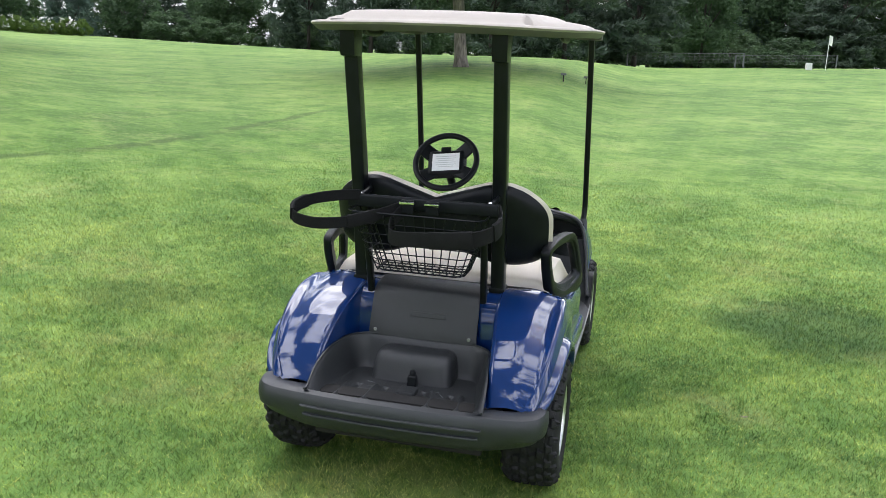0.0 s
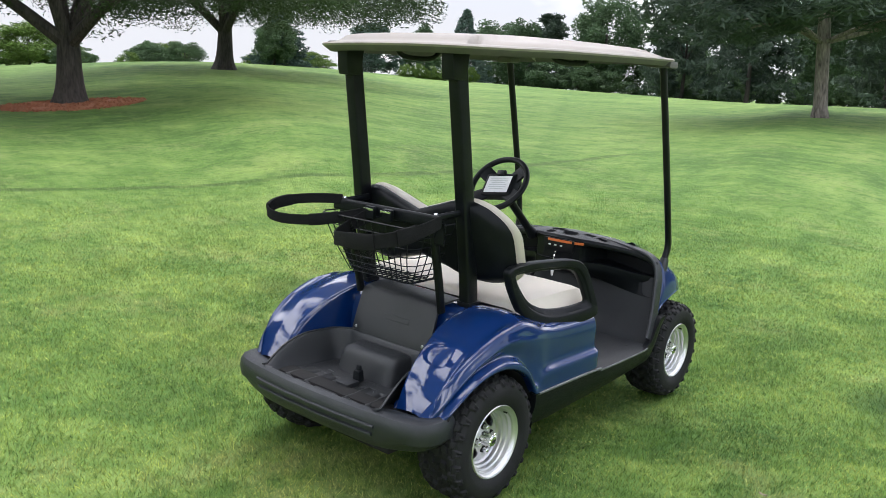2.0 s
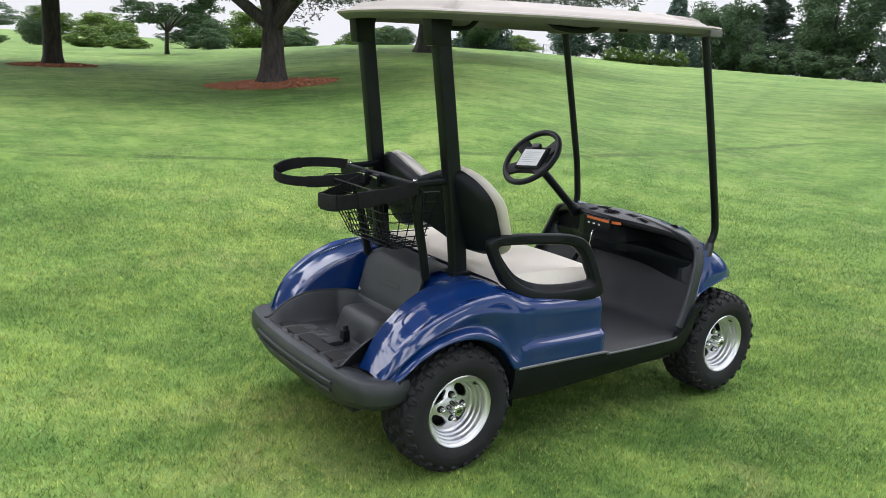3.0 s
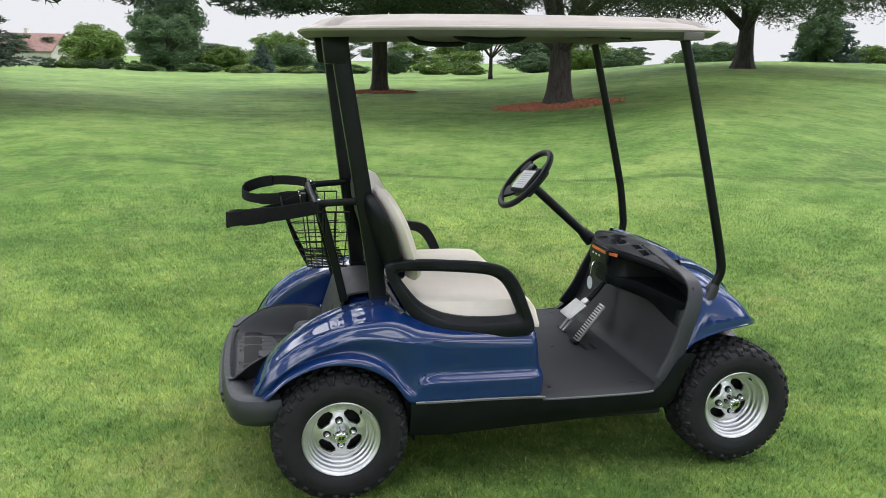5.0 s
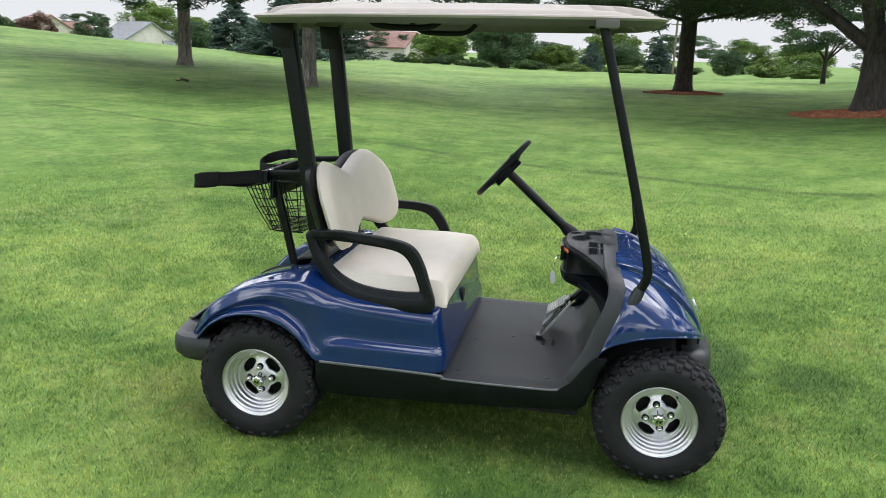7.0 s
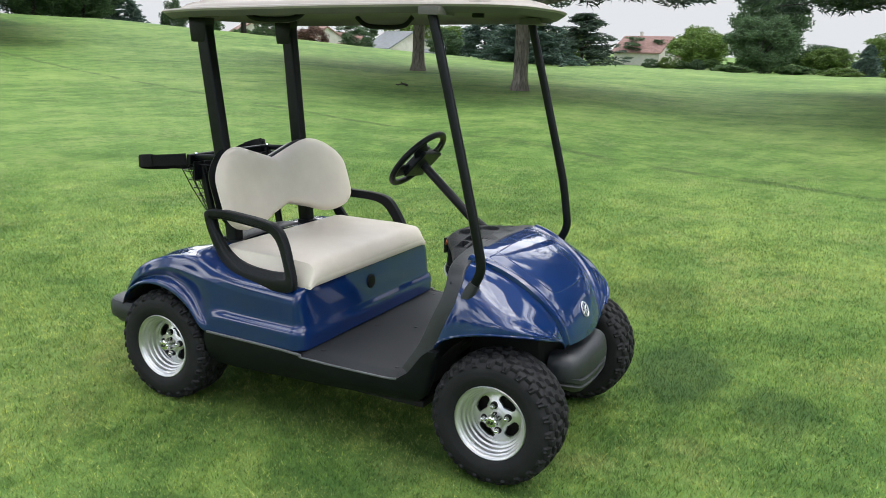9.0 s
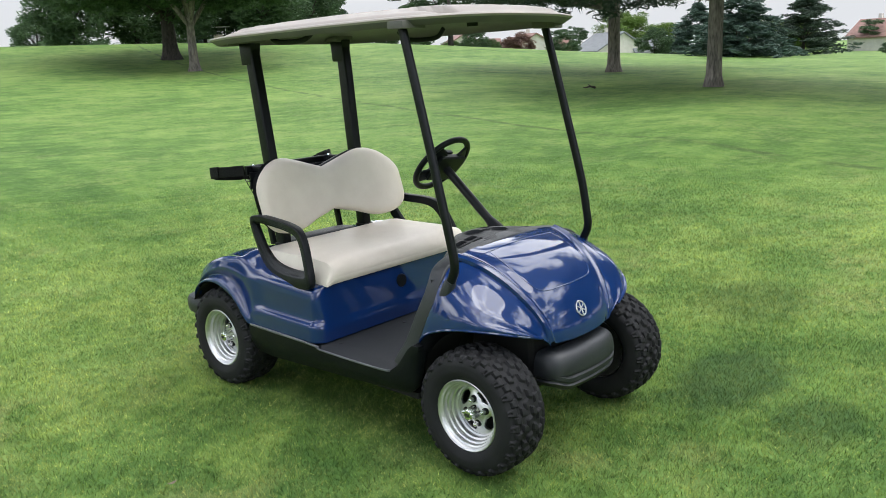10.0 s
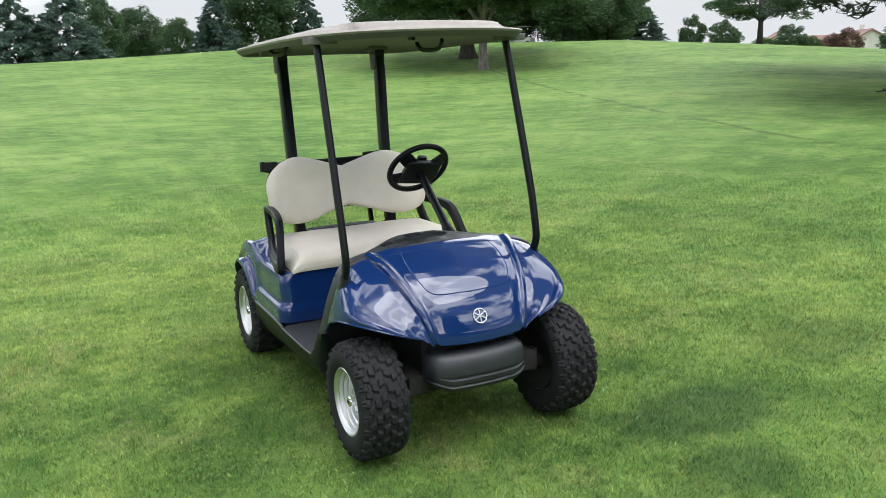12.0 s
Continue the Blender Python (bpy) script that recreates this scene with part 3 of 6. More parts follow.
def trunk_mesh(bm, r, height, rng, lean=(0, 0)):
    """A tapered trunk with a flared, uneven foot."""
    rows, n = 14, 16
    ph = rng.uniform(0, 6.28, 3)
    rings = []
    for i in range(rows):
        t = i / (rows - 1)
        z = height * t ** 1.4
        k = r * (1 - 0.28 * t + 0.42 * math.exp(-z / (r * 0.75)))
        ring = []
        for j in range(n):
            a = 2 * math.pi * j / n
            wob = 1 + 0.05 * math.sin(3 * a + ph[0]) + 0.10 * math.exp(-z / r) * math.sin(5 * a + ph[1])
            ring.append(bm.verts.new((lean[0] * t + k * wob * math.cos(a), lean[1] * t + k * wob * math.sin(a), z - 0.10 * (i == 0))))
        rings.append(ring)
    for a, b in zip(rings, rings[1:]):
        for j in range(n):
            bm.faces.new((a[j], a[(j + 1) % n], b[(j + 1) % n], b[j]))
    bm.faces.new(rings[-1])


def near_tree(name, label, x, y, r, fork, height, radius, crown_low, style, bark, leaf, seed, per=70, size=0.20):
    rng = np.random.default_rng(seed)
    e = thing(name, label, "tree", at=(x, y, gz(x, y)))
    bm = bmesh.new()
    tall = fork if style == "oak" else height * 0.92
    trunk_mesh(bm, r, tall, rng, (rng.uniform(-0.1, 0.1) * tall * 0.3, rng.uniform(-0.1, 0.1) * tall * 0.3) if style == "oak" else (0, 0))
    part("trunk", bm, bark, e)
    tips = []
    if style == "oak":
        count = 6 if fork < 2.3 else 9
        for k in range(count):
            a = 2 * math.pi * (k + rng.uniform(-0.25, 0.25)) / count
            up = (0.25, 0.75, 0.45, 0.95)[k % 4] + rng.uniform(-0.08, 0.08)
            reach = radius * (1.0 - 0.55 * up) * rng.uniform(0.85, 1.1)
            end_z = crown_low + 0.6 + (height - crown_low - 1.5) * up
            pts = [(0, 0, fork * 0.86), (math.cos(a) * reach * 0.30, math.sin(a) * reach * 0.30, fork + (end_z - fork) * 0.42),
                   (math.cos(a + 0.15) * reach * 0.65, math.sin(a + 0.15) * reach * 0.65, fork + (end_z - fork) * 0.74), (math.cos(a) * reach, math.sin(a) * reach, end_z)]
            bm = bmesh.new()
            path = limb(bm, pts, r * 0.52, r * 0.10)
            for m in (5, 7, 9, 11):
                if m < len(path):
                    p = path[m]
                    b = a + rng.uniform(-1.1, 1.1)
                    q = p + np.array((math.cos(b) * radius * 0.28, math.sin(b) * radius * 0.28, rng.uniform(-0.3, 1.5)))
                    sub = limb(bm, [tuple(p), tuple((p + q) / 2 + np.array((0, 0, 0.3))), tuple(q)], r * 0.15, r * 0.035, 6)
                    tips += [q, sub[len(sub) // 2]]
            part("limb", bm, bark, e)
            tips += [path[-1], path[-3], path[-5]]
        extra = 110
        for _ in range(extra):
            d = rng.normal(size=3)
            d /= np.linalg.norm(d)
            k = rng.uniform(0.72, 1.0)
            tips.append(np.array((d[0] * radius * k, d[1] * radius * k, (height + crown_low) / 2 + d[2] * (height - crown_low) / 2 * k)))
        for _ in range(120):
            a, k = rng.uniform(0, 6.283), radius * math.sqrt(rng.uniform(0.34, 1.0))
            tips.append(np.array((math.cos(a) * k, math.sin(a) * k, crown_low + 0.75 + 1.1 * rng.uniform() + 0.5 * (1 - k / radius))))
        v = leaf_quads(tips, radius * 0.125, per, size, rng, flat=0.6, droop=0.15)
    else:
        z = crown_low
        while z < height * 0.95:
            t = (z - crown_low) / (height - crown_low)
            for k in range(5):
                a = rng.uniform(0, 6.28)
                reach = radius * (1 - t) ** 0.7 * rng.uniform(0.75, 1.1) + 0.3
                end = (math.cos(a) * reach, math.sin(a) * reach, z + reach * rng.uniform(-0.05, 0.16))
                bm = bmesh.new()
                path = limb(bm, [(0, 0, z), (end[0] * 0.5, end[1] * 0.5, z + reach * 0.10), end], 0.035 + 0.06 * (1 - t), 0.015, 6)
                part("limb", bm, bark, e)
                for m in (3, 4, 5, 6, 7, 8):
                    if m < len(path):
                        side = rng.normal(size=3) * 0.35 * (m / 8)
                        tips.append(path[m] + side * np.array((1, 1, 0.3)))
            z += rng.uniform(0.55, 0.9)
        for _ in range(110):
            a, k = rng.uniform(0, 6.283), radius * math.sqrt(rng.uniform(0.10, 1.0))
            tips.append(np.array((math.cos(a) * k, math.sin(a) * k, crown_low + 0.4 + 1.3 * rng.uniform())))
        v = leaf_quads(tips, 0.62, per, size, rng, flat=0.42, droop=-0.05, long=3.0)
    # coarse sprays high in the crown, added mainly to block light from the lawn
    upper = []
    for _ in range(420):
        a, t = rng.uniform(0, 6.283), rng.uniform(0.32, 0.88)
        k = radius * 0.95 * (1 - t) ** 0.5 * math.sqrt(rng.uniform(0.02, 1.0))
        upper.append((math.cos(a) * k, math.sin(a) * k, crown_low + (height - crown_low) * t))
    v = np.concatenate([v, leaf_quads(upper, radius * 0.14, 70, 0.30, rng, flat=0.6)])
    crown = new("crown", leaf_mesh("crown", v, leaf))
    crown.parent = e
    return e


near_tree("oak_tree", "large oak with spreading dark limbs in a ring of red mulch", -20.1, 8.42, 0.385, 1.85, 12.5, 8.2, 2.15, "oak", BARK_DARK, LEAF_OAK, 11, per=400, size=0.085)
near_tree("oak_tree", "old oak with heavy limbs standing on a rise", -32.2, 21.9, 0.44, 2.0, 14, 10.0, 2.2, "oak", BARK_DARK, LEAF_OAK, 12, per=300, size=0.125)
near_tree("pine_tree", "tall pine with a bare lower trunk in red mulch", -32.9, 4.95, 0.345, 0, 15, 6.5, 2.9, "pine", BARK_DARK, PINE, 13, per=85, size=0.15)
near_tree("pine_tree", "tall pine with grey furrowed trunk and low crown", -22.3, -7.7, 0.235, 0, 14, 7.2, 2.6, "pine", BARK, PINE, 14, per=85, size=0.14)
near_tree("pine_tree", "pine with grey trunk shading the lawn", -31.2, -16.5, 0.285, 0, 14, 7.2, 2.7, "pine", BARK, PINE, 15, per=85, size=0.15)
near_tree("maple_tree", "slim-trunked tree with a dense dark crown", -21.8, -36.2, 0.27, 2.6, 13, 5.5, 2.9, "oak", BARK, LEAF_DARK, 16, per=150, size=0.24)
near_tree("oak_tree", "broad dark oak at the crest of the lawn", -25.5, -44.6, 0.50, 2.8, 15, 8.0, 2.6, "oak", BARK_DARK, LEAF_DARK, 17, per=150, size=0.27)
leaning = near_tree("pine_tree", "pine with pale furrowed trunk on a low mound", -6.1, 26.75, 0.22, 0, 15, 5.5, 2.4, "pine", BARK, PINE, 18, per=85, size=0.15)
leaning.matrix_world = leaning.matrix_world @ Matrix.Rotation(radians(-5), 4, "Y")

# mulch rings
for mx, my, mr in ((-20.1, 8.42, 1.72), (-32.9, 4.95, 1.45)):
    rng = np.random.default_rng(int(mr * 100))
    mv, rings_n = [], 8
    for i in range(rings_n + 1):
        for j in range(40):
            a = 2 * math.pi * j / 40
            k = mr * (i / rings_n) * (1 + 0.09 * math.sin(2 * a + mx) + 0.05 * math.sin(5 * a + my) + (0.09 * rng.uniform(-1, 1) if i >= rings_n - 1 else 0))
            px, py = mx + k * math.cos(a), my + k * math.sin(a)
            mv.append((px, py, gz(px, py) + 0.012 + 0.08 * (1 - (i / rings_n) ** 2) + (0.02 * rng.uniform(-1, 1) if i < rings_n else -0.03)))
    bed = tagged(obj("mulch_bed", mv, grid_faces(rings_n + 1, 40, wrap_cols=True), MULCH, uncut=True), "round bed of red bark mulch about a tree", "mulch bed")
    spots = []
    for _ in range(1500):
        a, k = rng.uniform(0, 6.283), mr * 1.12 * math.sqrt(rng.uniform(0.02, 1.0))
        px, py = mx + k * math.cos(a), my + k * math.sin(a)
        spots.append((px, py, gz(px, py) + 0.022 + 0.08 * max(0.0, 1 - (k / mr) ** 2)))
    chips = new("bark_chip", leaf_mesh("bark_chip", leaf_quads(spots, 0.03, 2, 0.07, rng, flat=0.3, long=1.5), MULCH))
    chips.parent = bed
    tagged(chips, "loose red bark chips", kind="stuff")


# far trees, built once in unit size and set out along the edge of the course
def unit_crown(style, seed, leaf):
    rng = np.random.default_rng(seed)
    c = []
    if style == "decid":
        for _ in range(95):
            d = rng.normal(size=3)
            d /= np.linalg.norm(d)
            k = rng.uniform(0.55, 1.0)
            z = 0.50 + d[2] * 0.46 * k
            w = 0.42 * k * (0.75 + 0.25 * float(smoothstep(0.0, 0.35, z)))
            c.append((d[0] * w, d[1] * w, z))
        v = leaf_quads(c, 0.115, 170, 0.030, rng, flat=0.8)
    elif style == "oak":
        for _ in range(58):
            d = rng.normal(size=3)
            d /= np.linalg.norm(d)
            k = rng.uniform(0.60, 1.0)
            z = 0.64 + d[2] * 0.34 * k
            c.append((d[0] * 0.44 * k, d[1] * 0.44 * k, z))
        v = leaf_quads(c, 0.085, 200, 0.024, rng, flat=0.6)
    elif style == "round":
        for _ in range(70):
            d = rng.normal(size=3)
            d /= np.linalg.norm(d)
            k = rng.uniform(0.6, 1.0)
            z = 0.46 + d[2] * 0.44 * k
            w = 0.44 * k * (1 - 0.45 * max(0, (z - 0.45) / 0.55))
            c.append((d[0] * w, d[1] * w, z))
        v = leaf_quads(c, 0.10, 90, 0.045, rng, flat=1.0)
    elif style == "spruce":
        z = 0.06
        while z < 0.99:
            w = 0.48 * (1 - z) ** 0.85 + 0.012
            for k in range(max(4, int(15 * w / 0.48))):
                a = rng.uniform(0, 6.28)
                q = w * rng.uniform(0.75, 1.1)
                for s in (0.45, 0.75, 1.0):
                    c.append((math.cos(a) * q * s, math.sin(a) * q * s, z - 0.035 * s * s))
            z += 0.04
        v = leaf_quads(c, 0.035, 20, 0.032, rng, flat=0.5, droop=0.2, long=2.2)
    else:
        z = 0.06
        while z < 0.98:
            w = 0.46 * (1 - max(0.0, z - 0.16) / 0.84) ** 0.6 + 0.03
            for k in range(6):
                a = rng.uniform(0, 6.28)
                q = w * rng.uniform(0.6, 1.15)
                for s in (0.4, 0.7, 1.0):
                    c.append((math.cos(a) * q * s, math.sin(a) * q * s, z + 0.03 * s))
            z += 0.055
        v = leaf_quads(c, 0.06, 30, 0.034, rng, flat=0.45, long=2.4)
    return leaf_mesh("crown", v, leaf)


def unit_trunk(low, seed):
    rng = np.random.default_rng(seed)
    bm = bmesh.new()
    swept(bm, [(0, 0, -0.02), (0.004, 0, 0.1), (0, 0.006, low), (0.01, 0, low + 0.3)], disc(1.0, 8), grow=lambda t: 0.026 * (1 - 0.6 * t), up=(1, 0, 0))
    for k in range(5):
        a = 2 * math.pi * k / 5 + rng.uniform(-0.4, 0.4)
        swept(bm, [(0, 0, low), (math.cos(a) * 0.10, math.sin(a) * 0.10, low + 0.14), (math.cos(a) * 0.22, math.sin(a) * 0.22, low + 0.30)], disc(1.0, 6), grow=lambda t: 0.012 * (1 - 0.7 * t), up=(0, 0, 1))
    me = bpy.data.meshes.new("trunk")
    bmesh.ops.recalc_face_normals(bm, faces=bm.faces)
    bm.to_mesh(me)
    bm.free()
    me.materials.append(BARK_DARK)
    me.shade_smooth()
    return me


CROWNS = {
    "decid": [unit_crown("decid", s, LEAF_DARK) for s in (31, 32, 33)], "light": [unit_crown("decid", s, LEAF_LIGHT) for s in (34, 35)],
    "oakfar": [unit_crown("oak", s, LEAF_DARK) for s in (36, 37)], "round": [unit_crown("round", s, LEAF_DARK) for s in (41, 42)],
    "thuja": [unit_crown("round", 43, NEEDLES)], "bush": [unit_crown("round", 44, LEAF_MID), unit_crown("round", 45, LEAF_LIGHT)], "fresh": [unit_crown("round", 46, LEAF_LIGHT)],
    "red": [unit_crown("round", 47, LEAF_RED)], "spruce": [unit_crown("spruce", s, NEEDLES) for s in (51, 52)], "pine": [unit_crown("pine", s, PINE) for s in (61, 62)]}
TRUNKS = {"tall": unit_trunk(0.30, 71), "short": unit_trunk(0.08, 72)}
WORDS = {
    "decid": ("deciduous_tree", "full dark green deciduous tree at the course edge", "tree"), "light": ("deciduous_tree", "fresh light green deciduous tree in the distance", "tree"),
    "oakfar": ("oak_tree", "spreading green oak in the distance", "tree"), "round": ("shrub", "dense dark green rounded evergreen shrub", "shrub"),
    "thuja": ("arborvitae", "dense dark rounded arborvitae at the lawn's edge", "shrub"), "bush": ("bush", "mid green rounded bush in the distance", "bush"),
    "fresh": ("bush", "fresh yellow-green bush in the distance", "bush"), "red": ("bush", "copper red leaved bush near houses", "bush"),
    "spruce": ("spruce_tree", "dark blue-green spruce with layered boughs", "tree"), "pine": ("pine_tree", "tall dark pine at the edge of the course", "tree")}
planted = [0]


def plant(kind, x, y, top, width):
    base = gz(x, y) - 0.15
    h = max(0.8, top - base)
    name, label, category = WORDS[kind]
    i = planted[0]
    planted[0] += 1
    e = new(name)
    e.matrix_basis = pose(x, y, base, 0, 0, (i * 67) % 360) @ Matrix.Diagonal((width, width, h, 1))
    tagged(e, label, category, "far " + category + "s along the course")
    t = new("trunk", TRUNKS["short" if kind in ("round", "thuja", "bush", "fresh", "red", "spruce") else "tall"])
    c = new("crown", CROWNS[kind][i % len(CROWNS[kind])])
    t.parent = c.parent = e


for kind, spots in FAR_TREES.items():
    for spot in spots:
        plant(kind, *spot)

# the dark belt of wood behind the green, and hedges
rng = random.Random(5)
for az, dist, kind in [(a, d, k) for a, d, k in zip(range(-40, 44, 3), (88, 104, 92, 110) * 8, ("pine", "decid", "spruce", "decid", "pine") * 6)]:
    a = radians(az + rng.uniform(-1.5, 1.5))
    plant(kind, -math.sin(a) * dist, 1 + math.cos(a) * dist, rng.uniform(14, 19) if az < 17 else rng.uniform(7.5, 9.5), rng.uniform(10, 13) if az < 17 else rng.uniform(7, 9))
for k in range(34):
    a = radians(-34 + 2.1 * k + rng.uniform(-0.6, 0.6))
    dist = rng.uniform(72, 84)
    plant("round", -math.sin(a) * dist, 1 + math.cos(a) * dist, rng.uniform(3.6, 5.4), rng.uniform(4.5, 6.0))
for az, dist, kind in [(a, d, k) for a, d, k in zip(range(60, 128, 4), (150, 165, 158) * 6, ("light", "oakfar", "light", "decid", "light") * 4)]:
    a = radians(az + rng.uniform(-1.5, 1.5))
    plant(kind, -math.sin(a) * dist, 1 + math.cos(a) * dist, rng.uniform(4.4, 8.0), rng.uniform(10, 15))
for az, dist, kind in [(a, d, k) for a, d, k in zip(range(143, 200, 4), (112, 125, 118) * 6, ("decid", "spruce", "decid", "round") * 5)]:
    a = radians(az + rng.uniform(-1.5, 1.5))
    plant(kind, -math.sin(a) * dist, 1 + math.cos(a) * dist, rng.uniform(6.5, 9.5), rng.uniform(8, 12))
# trees added out of the camera's view, only to show in reflections
for az, dist, kind in [(a, d, k) for a, d, k in zip(range(200, 320, 10), (70, 85, 78) * 4, ("decid", "spruce", "decid", "pine") * 3)]:
    a = radians(az + rng.uniform(-2, 2))
    plant(kind, -math.sin(a) * dist, 1 + math.cos(a) * dist, rng.uniform(8, 13), rng.uniform(12, 15))
for k in range(7):
    plant("bush" if k % 3 else "round", -113.4 - 0.4 * k, -26.0 + 2.0 * k, 1.25 + 0.25 * math.sin(k * 2.1), 3.0)
for k in range(6):
    plant("fresh" if k % 2 else "bush", -44.2 + 0.8 * k, 47.7 + 0.65 * k, 3.0 + 0.15 * math.sin(k * 1.7), 1.7)
blossom = thing("flower_bed", "white blossoms on green shrubs at the lawn's edge", "flowers", at=(-42.1, 49.1, gz(-42.1, 49.1)), kind="stuff")
rng2 = np.random.default_rng(9)
spots = [(-2.2 + 4.4 * u + rng2.normal() * 0.2, -1.8 + 3.6 * u + rng2.normal() * 0.3 - 0.5, rng2.uniform(0.3, 1.2)) for u in rng2.uniform(0, 1, 60)]
bl = new("blossom", leaf_mesh("blossom", leaf_quads(spots, 0.10, 6, 0.10, rng2), BLOSSOM))
bl.parent = blossom


# ---------------------------------------------------------------- houses and things along the course
def gable(e, w, d, h, rise, wall, roofing, at=(0, 0), turn=0.0, windows=2):
    """A gabled wing: walls, roof with overhang, fascia and windows on its gable end."""
    m = Matrix.Translation((at[0], at[1], 0)) @ Matrix.Rotation(radians(turn), 4, "Z")
    P = [(-w / 2, -d / 2, -1), (w / 2, -d / 2, -1), (w / 2, d / 2, -1), (-w / 2, d / 2, -1), (-w / 2, -d / 2, h), (w / 2, -d / 2, h), (w / 2, d / 2, h), (-w / 2, d / 2, h), (0, -d / 2, h + rise), (0, d / 2, h + rise)]
    obj("wall", [m @ Vector(p) for p in P], [(0, 1, 5, 8, 4), (2, 3, 7, 9, 6), (1, 2, 6, 5), (3, 0, 4, 7), (0, 3, 2, 1)], wall, e, smooth=False)
    o = 0.45
    k = o * rise / (w / 2)
    R1 = [(-w / 2 - o, -d / 2 - o, h - k), (0, -d / 2 - o, h + rise), (w / 2 + o, -d / 2 - o, h - k), (-w / 2 - o, d / 2 + o, h - k), (0, d / 2 + o, h + rise), (w / 2 + o, d / 2 + o, h - k)]
    R2 = [(x, y, z + 0.22) for x, y, z in R1]
    rf = obj("roof", [m @ Vector(p) for p in R1 + R2], [(6, 7, 10, 9), (7, 8, 11, 10), (0, 3, 4, 1), (1, 4, 5, 2), (0, 6, 9, 3), (2, 5, 11, 8), (3, 9, 10, 4), (4, 10, 11, 5), (0, 1, 7, 6), (1, 2, 8, 7)], roofing, e, smooth=False)
    for s in (1, -1):
        F = [(s * (w / 2 + o), -d / 2 - o - 0.03, h - k - 0.12), (0, -d / 2 - o - 0.03, h + rise - 0.12), (0, -d / 2 - o - 0.03, h + rise + 0.24), (s * (w / 2 + o), -d / 2 - o - 0.03, h - k + 0.24)]
        B = [(x, y + 0.06, z) for x, y, z in F]
        obj("fascia", [m @ Vector(p) for p in F + B], [(0, 1, 2, 3), (7, 6, 5, 4), (0, 4, 5, 1), (1, 5, 6, 2), (2, 6, 7, 3), (3, 7, 4, 0)], WHITE_PAINT, rf, smooth=False)
    for i in range(windows):
        x = (i - (windows - 1) / 2) * w * 0.42
        bmw = block((1.0, 0.10, 1.3), (x, -d / 2 - 0.02, h * 0.55), 0)
        bmesh.ops.transform(bmw, matrix=m, verts=bmw.verts)
        win = part("window", bmw, WHITE_PAINT, e, smooth=False)
        for j in (-1, 1):
            bmp = block((0.40, 0.06, 1.1), (x + 0.23 * j, -d / 2 - 0.06, h * 0.55), 0)
            bmesh.ops.transform(bmp, matrix=m, verts=bmp.verts)
            part("pane", bmp, GLASS_DARK, win, smooth=False)


def house(x, y, turn, wall, roofing, label, base=0.0, scale=1.0):
    e = thing("house", label, "house", at=(x, y, base), turn=turn)
    gable(e, 9.0, 9.0, 2.6, 2.7, wall, roofing, (0, 3), 90, 2)
    gable(e, 4.6, 6.0, 2.3, 2.1, wall, roofing, (2.6, -2), 0, 2)
    gable(e, 3.6, 4.6, 2.3, 1.7, wall, roofing, (-2.9, -1.6), 0, 1)
    part("chimney", block((0.6, 0.6, 1.8), (1.6, 2.6, 5.4), 0.02), SIDING, e)
    return e


house(-157.6, -36.4, -102, SIDING, ROOF_BROWN, "cream house with rose-brown gabled roofs behind a hedge", base=-0.6)
house(-127.0, -71.0, -120, SIDING, ROOF_GREY, "pale house with grey shingle roof beyond the crest", base=-1.2)
house(-128.5, -89.0, -126, SIDING, ROOF_BROWN, "low house with brown roof beyond the crest", base=-0.6)
house(-120.5, -99.0, -130, SIDING, ROOF_BROWN, "low house with brown roof beyond the crest", base=-0.3)

pole = thing("utility_pole", "weathered wooden utility pole beyond the lawn", "utility pole", at=(-106.1, 10.8, gz(-106.1, 10.8)))
tube([(0, 0, -0.5), (0, 0, 6.6)], 0.13, WOOD_POLE, "post", pole, n=10)
bar([(0, -0.7, 6.1), (0, 0.7, 6.1)], 0.10, 0.12, WOOD_POLE, "cross_arm", pole)


def net(ax, ay, bx, by, height, label, name="sports_net"):
    e = thing(name, label, "net", at=((ax + bx) / 2, (ay + by) / 2, 0))
    cx, cy = (ax + bx) / 2, (ay + by) / 2
    for px, py in ((ax, ay), (bx, by)):
        z = gz(px, py)
        tube([(px - cx, py - cy, z - 0.2), (px - cx, py - cy, z + height)], 0.05, NETTING, "post", e, "pale grey post", n=8)
    bm = bmesh.new()
    za, zb = gz(ax, ay), gz(bx, by)
    rows = 6
    for i in range(rows + 1):
        f = 0.40 + 0.58 * i / rows
        swept(bm, [(ax - cx, ay - cy, za + height * f), (0, 0, (za + zb) / 2 + height * f - 0.05), (bx - cx, by - cy, zb + height * f)], disc(0.016 if i == rows else 0.004, 4))
    for k in range(25):
        u = k / 24
        p = Vector((ax - cx, ay - cy, za)).lerp(Vector((bx - cx, by - cy, zb)), u)
        swept(bm, [p + Vector((0, 0, height * 0.4)), p + Vector((0, 0, height * 0.98))], disc(0.006, 4), up=(1, 0, 0))
    part("mesh", bm, NETTING, e)
    return e


net(-50.8, 50.7, -54.3, 49.6, 1.0, "low white sports net on the lawn's far edge")
net(-1.4, 57.1, 6.2, 57.0, 1.0, "grey netting stretched between posts by the green", "fence_net")
net(6.1, 62.1, 12.7, 61.1, 1.0, "grey netting stretched between posts by the green", "fence_net")

